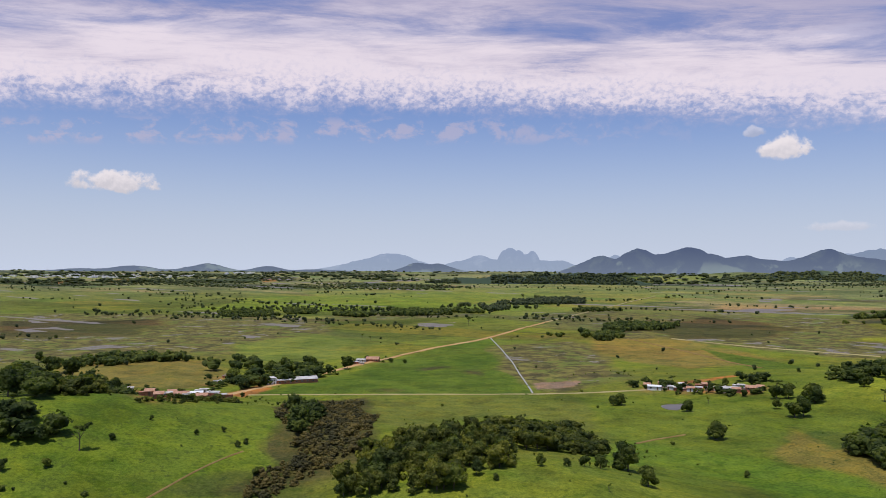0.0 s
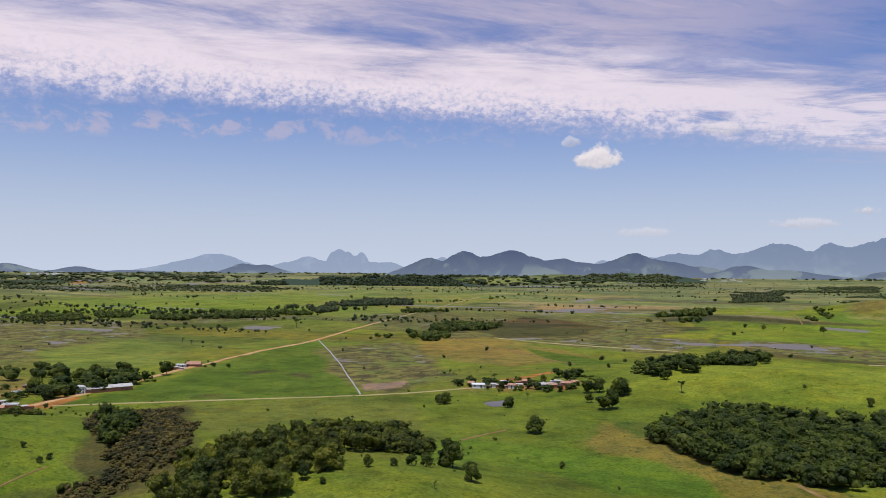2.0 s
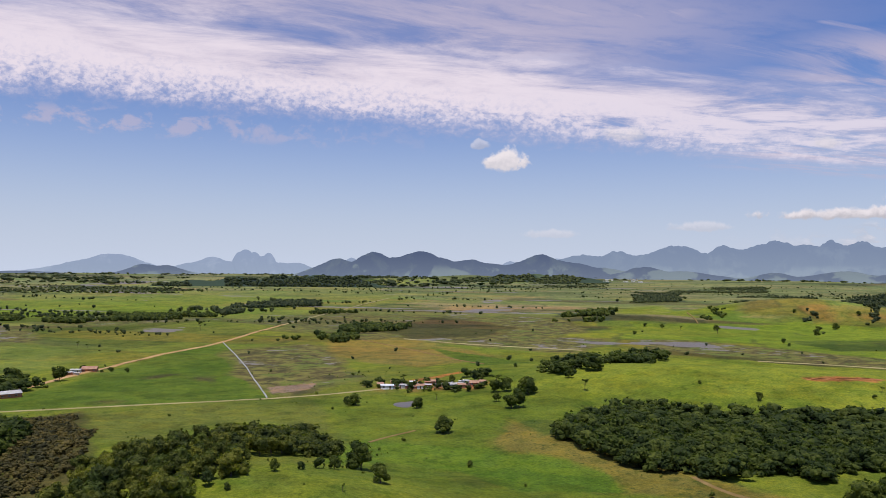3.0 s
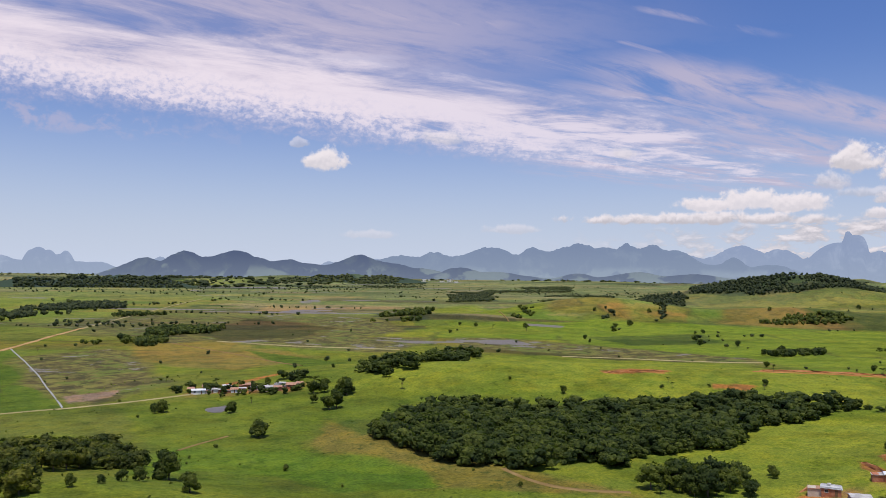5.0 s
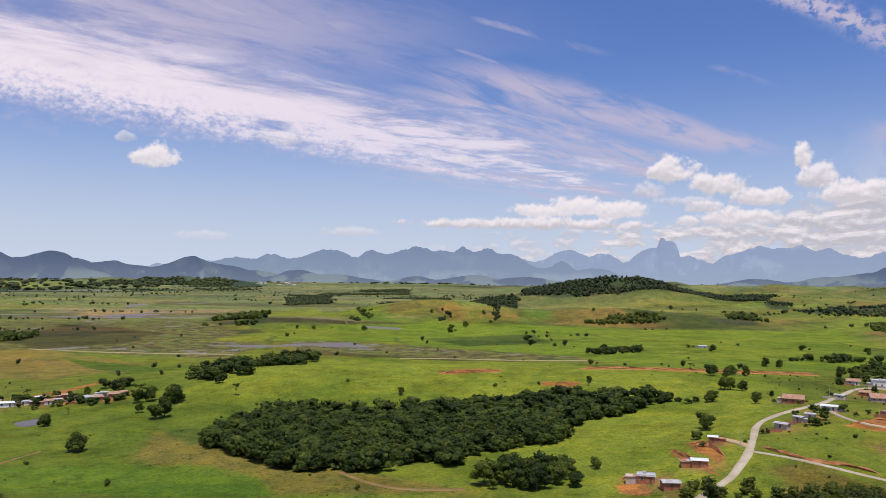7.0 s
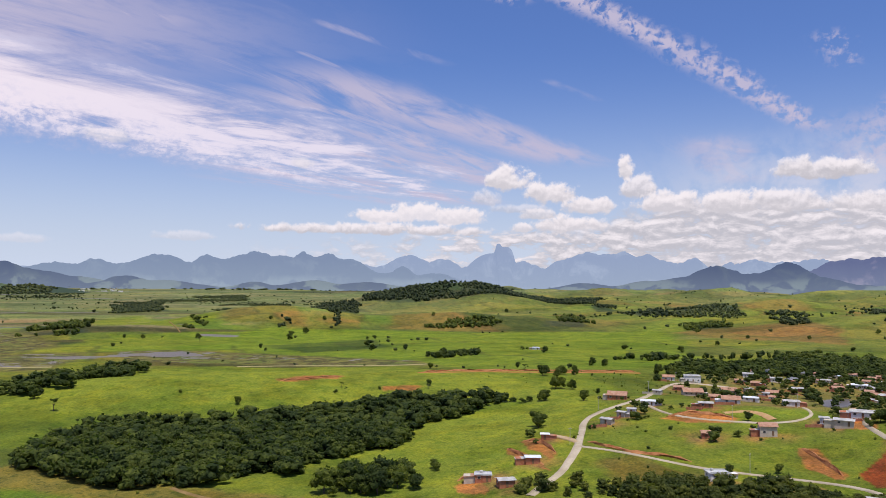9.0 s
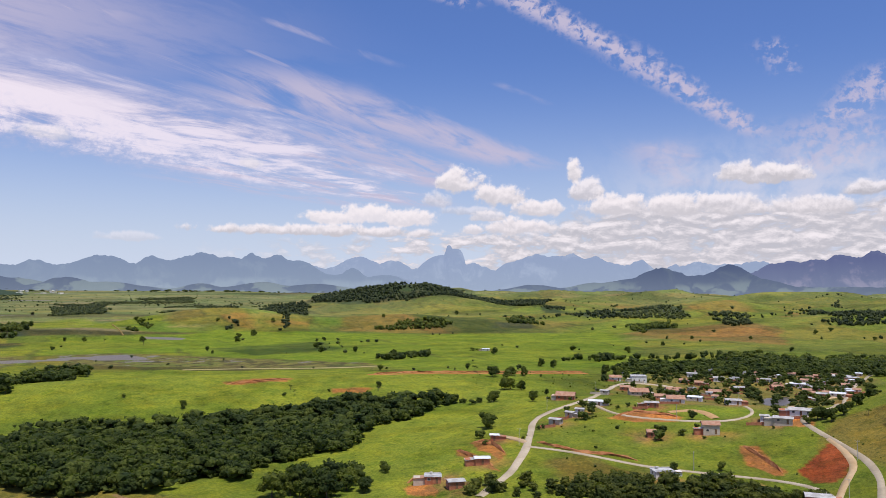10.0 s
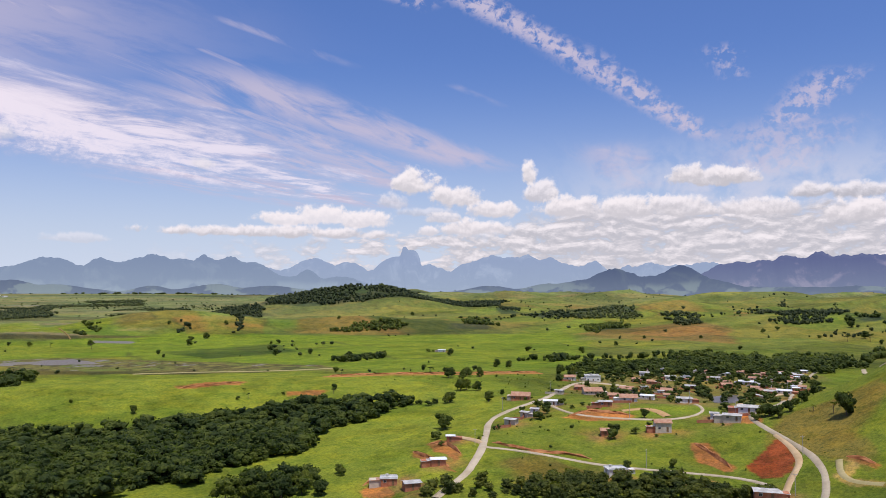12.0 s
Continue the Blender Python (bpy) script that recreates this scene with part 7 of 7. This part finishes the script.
def long_shed(x, y):
    base = new("farm_building")
    base.matrix_world = pose(x, y, z_at(x, y) - 0.1, 0, 0, 24)
    tagged(base, "long low farm building with white end and brown roof", "farm building")
    bm = bmesh.new()
    box(bm, -4, -4, -0.5, 1.5, 4, 4.6)
    part("wall", bm, M_WALL["white"], base, "whitewashed end block")
    bm = bmesh.new()
    box(bm, -4.3, -4.3, 4.6, 1.8, 4.3, 4.85)
    part("roof", bm, M_ROOF["flat"], base)
    bm = bmesh.new()
    box(bm, 1.5, -3, -0.5, 30, 5, 2.7)
    part("wall", bm, M_WALL["brick"], base, "low brown wing")
    bm = bmesh.new()
    prof = [(-3.6, 2.65), (1, 4.1), (5.6, 2.65)]
    rows = []
    for k in range(25):
        xx, up = 1.52 + 28.8 * k / 24, 0.04 * (k % 2)
        rows.append([bm.verts.new((xx, yy, zz)) for yy, zz in prof] + [bm.verts.new((xx, yy, zz + 0.15 + up)) for yy, zz in prof[::-1]])
    for r0, r1 in zip(rows, rows[1:]):
        for n in range(6):
            bm.faces.new((r0[n], r1[n], r1[(n + 1) % 6], r0[(n + 1) % 6]))
    bm.faces.new(rows[0])
    bm.faces.new(rows[-1][::-1])
    part("roof", bm, M_ROOF["slab"], base, "long weathered brown sheet roof")
    for k in range(7):
        opening(base, "window", 4 + 3.8 * k, -3.03, 1.5, 1.2, 0.9, 0)
    for xx in (-2.6, 0.2):
        opening(base, "window", xx, -4.03, 3.2, 1.0, 0.9, 0)
        opening(base, "door" if xx < 0 else "window", xx, -4.03, 1.05, 0.9, 2.0, 0)


place_houses()


def yard_bushes():
    """Fruit trees and shrubs round the houses."""
    rng = np.random.RandomState(61)
    homes = np.array([ob.location[:2] for ob in bpy.data.objects if ob.name.split(".")[0] == "house"])
    homes = homes[np.hypot(homes[:, 0], homes[:, 1]) > 330]
    n = 4
    ang, r = rng.uniform(0, 6.283, (len(homes), n)), rng.uniform(6.5, 17, (len(homes), n))
    x, y = (homes[:, :1] + r * np.cos(ang)).ravel(), (homes[:, 1:] + r * np.sin(ang)).ravel()
    free = np.min(np.hypot(x[:, None] - homes[None, :, 0], y[:, None] - homes[None, :, 1]), axis=1) > 6.0
    for kind, width, pts in WAYS:
        p = np.array(pts, float)
        for a, b in zip(p, p[1:]):
            s = np.clip(((x - a[0]) * (b - a)[0] + (y - a[1]) * (b - a)[1]) / max(((b - a) ** 2).sum(), 1e-6), 0, 1)
            free &= np.hypot(x - a[0] - s * (b - a)[0], y - a[1] - s * (b - a)[1]) > width / 2 + 1.5
    x, y = x[free], y[free]
    pts, faces, total = [], [], 0
    for a, b in zip(x, y):
        p, f = CROWNS["forest"][rng.randint(5)]
        t, w, c = rng.choice((2.0, 3.0, 4.2, 6.0)), rng.uniform(0.9, 1.3), rng.uniform(0, 6.28)
        pts.append(np.stack([(p[:, 0] * math.cos(c) - p[:, 1] * math.sin(c)) * t * w + a, (p[:, 0] * math.sin(c) + p[:, 1] * math.cos(c)) * t * w + b, (p[:, 2] - 0.12) * t + z_at(a, b)], 1))
        faces.append(f + total)
        total += len(p)
    tagged(new("garden_shrubs", mesh_from("garden_shrubs", np.concatenate(pts), np.concatenate(faces), M_LEAF_DARK)), "dark green shrubs and fruit trees between the houses", "shrubs", kind="stuff")


yard_bushes()


def garden_wall(x, y, turn, rng):
    """A low unplastered wall round two sides of a yard, following the slope."""
    la, lb, t = rng.uniform(7, 13), rng.uniform(5, 10), 0.18
    c, s = math.cos(radians(turn)), math.sin(radians(turn))
    bm = bmesh.new()
    base = z_at(x, y)
    for (ax, ay), (bx, by) in (((0, 0), (la, 0)), ((la + t, 0), (la + t, lb))):
        n = 5
        for k in range(n):
            p0, p1 = (ax + (bx - ax) * k / n, ay + (by - ay) * k / n), (ax + (bx - ax) * (k + 1) / n, ay + (by - ay) * (k + 1) / n)
            z = z_at(x + c * (p0[0] + p1[0]) / 2 - s * (p0[1] + p1[1]) / 2, y + s * (p0[0] + p1[0]) / 2 + c * (p0[1] + p1[1]) / 2) - base
            wx, wy = (0, t / 2) if ay == by else (t / 2, 0)
            box(bm, p0[0] - wx, p0[1] - wy, z - 0.8, p1[0] + wx, p1[1] + wy, z + 1.3)
    me = bpy.data.meshes.new("garden_wall")
    bm.to_mesh(me)
    bm.free()
    me.materials.append(M_WALL[rng.choice(("brick", "brick", "render"))])
    ob = new("garden_wall", me)
    ob.matrix_world = pose(x, y, base, 0, 0, turn)
    tagged(ob, "low unplastered brick wall round a village yard", "garden wall", "yard walls of the village")


def garden_walls():
    rng = random.Random(71)
    for hx, hy in HOMES:
        if math.hypot(hx, hy) > 380 and hx > 300 and rng.random() < 0.5:
            turn = math.degrees(math.atan2(-hx, hy)) + rng.uniform(-20, 20)
            c, s = math.cos(radians(turn)), math.sin(radians(turn))
            garden_wall(hx - 8 * c + 6.5 * s, hy - 8 * s - 6.5 * c, turn, rng)


garden_walls()


# ---- posts along the village roads ----
def utility_pole():
    base = new("utility_pole")
    bm = bmesh.new()
    tube(bm, [(0, 0, -0.4), (0, 0, 4), (0, 0, 7.2)], [0.12, 0.10, 0.08], 8)
    part("pole", bm, M_POST, base)
    bm = bmesh.new()
    box(bm, -0.8, -0.05, 6.7, 0.8, 0.05, 6.82)
    part("crossarm", bm, M_POST, base)
    for xx in (-0.75, 0.0, 0.75):
        bm = bmesh.new()
        bmesh.ops.create_cone(bm, cap_ends=True, segments=8, radius1=0.06, radius2=0.04, depth=0.2, matrix=Matrix.Translation((xx, 0, 6.92)))
        part("insulator", bm, M_FRAME, base)
    return tagged(base, "grey concrete utility pole beside the village road", "utility pole", "utility poles of the village")


first_pole = utility_pole()
poles = []
for kind, width, pts in WAYS:
    if kind in ("gravel", "paved") and len(pts) > 5:
        run = 0.0
        for (x0, y0), (x1, y1) in zip(pts, pts[1:]):
            step = math.hypot(x1 - x0, y1 - y0)
            run += step
            if run > 60:
                run = 0.0
                nx, ny = -(y1 - y0) / step, (x1 - x0) / step
                poles.append((x1 + nx * (width / 2 + 2), y1 + ny * (width / 2 + 2), math.degrees(math.atan2(y1 - y0, x1 - x0)) + 90))
first_pole.matrix_basis = pose(poles[0][0], poles[0][1], z_at(*poles[0][:2]), 0, 0, poles[0][2])
for x, y, a in poles[1:]:
    copy_thing(first_pole, pose(x, y, z_at(x, y), 0, 0, a))


# ---- the town on the horizon ----
def distant_town():
    rng = np.random.RandomState(31)
    v, f = [], []
    for az0, az1, d0, n, hi in ((-29.5, -17.0, 3500, 170, 5), (-15.5, -13.5, 3900, 30, 6), (30.5, 33.5, 3700, 14, 4)):
        for _ in range(n):
            x, y = at(rng.uniform(az0, az1), d0 + rng.uniform(-260, 260))
            w, h, z = rng.uniform(3, 8), rng.uniform(2.5, hi), z_at(x, y)
            k = len(v)
            v += [(x + a * w, y + b * w, z + c * h) for c in (0, 1) for a, b in ((-1, -1), (1, -1), (1, 1), (-1, 1))]
            f += [(k, k + 1, k + 5, k + 4), (k + 1, k + 2, k + 6, k + 5), (k + 2, k + 3, k + 7, k + 6), (k + 3, k, k + 4, k + 7), (k + 4, k + 5, k + 6, k + 7)]
    tagged(new("distant_town", mesh_from("distant_town", v, f, M_WALL["white"])), "pale buildings of a far town on the horizon", "town", kind="stuff")


distant_town()


def tower_blocks():
    for k in range(5):
        x, y = at(32.1 + 0.2 * k, 3950)
        base = new("tower_block")
        base.matrix_world = pose(x, y, z_at(x, y) - 1, 0, 0, 20)
        bm = bmesh.new()
        box(bm, -1.8, -1.8, 0, 1.8, 1.8, 8 - 2 * (k % 2))
        part("wall", bm, M_WALL["render"], base)
        bm = bmesh.new()
        box(bm, -1.95, -1.95, 8 - 2 * (k % 2), 1.95, 1.95, 8.3 - 2 * (k % 2))
        part("roof", bm, M_ROOF["flat"], base)
        tagged(base, "pale far tower block before the blue mountains", "tower block", "tower blocks of the far town")


tower_blocks()
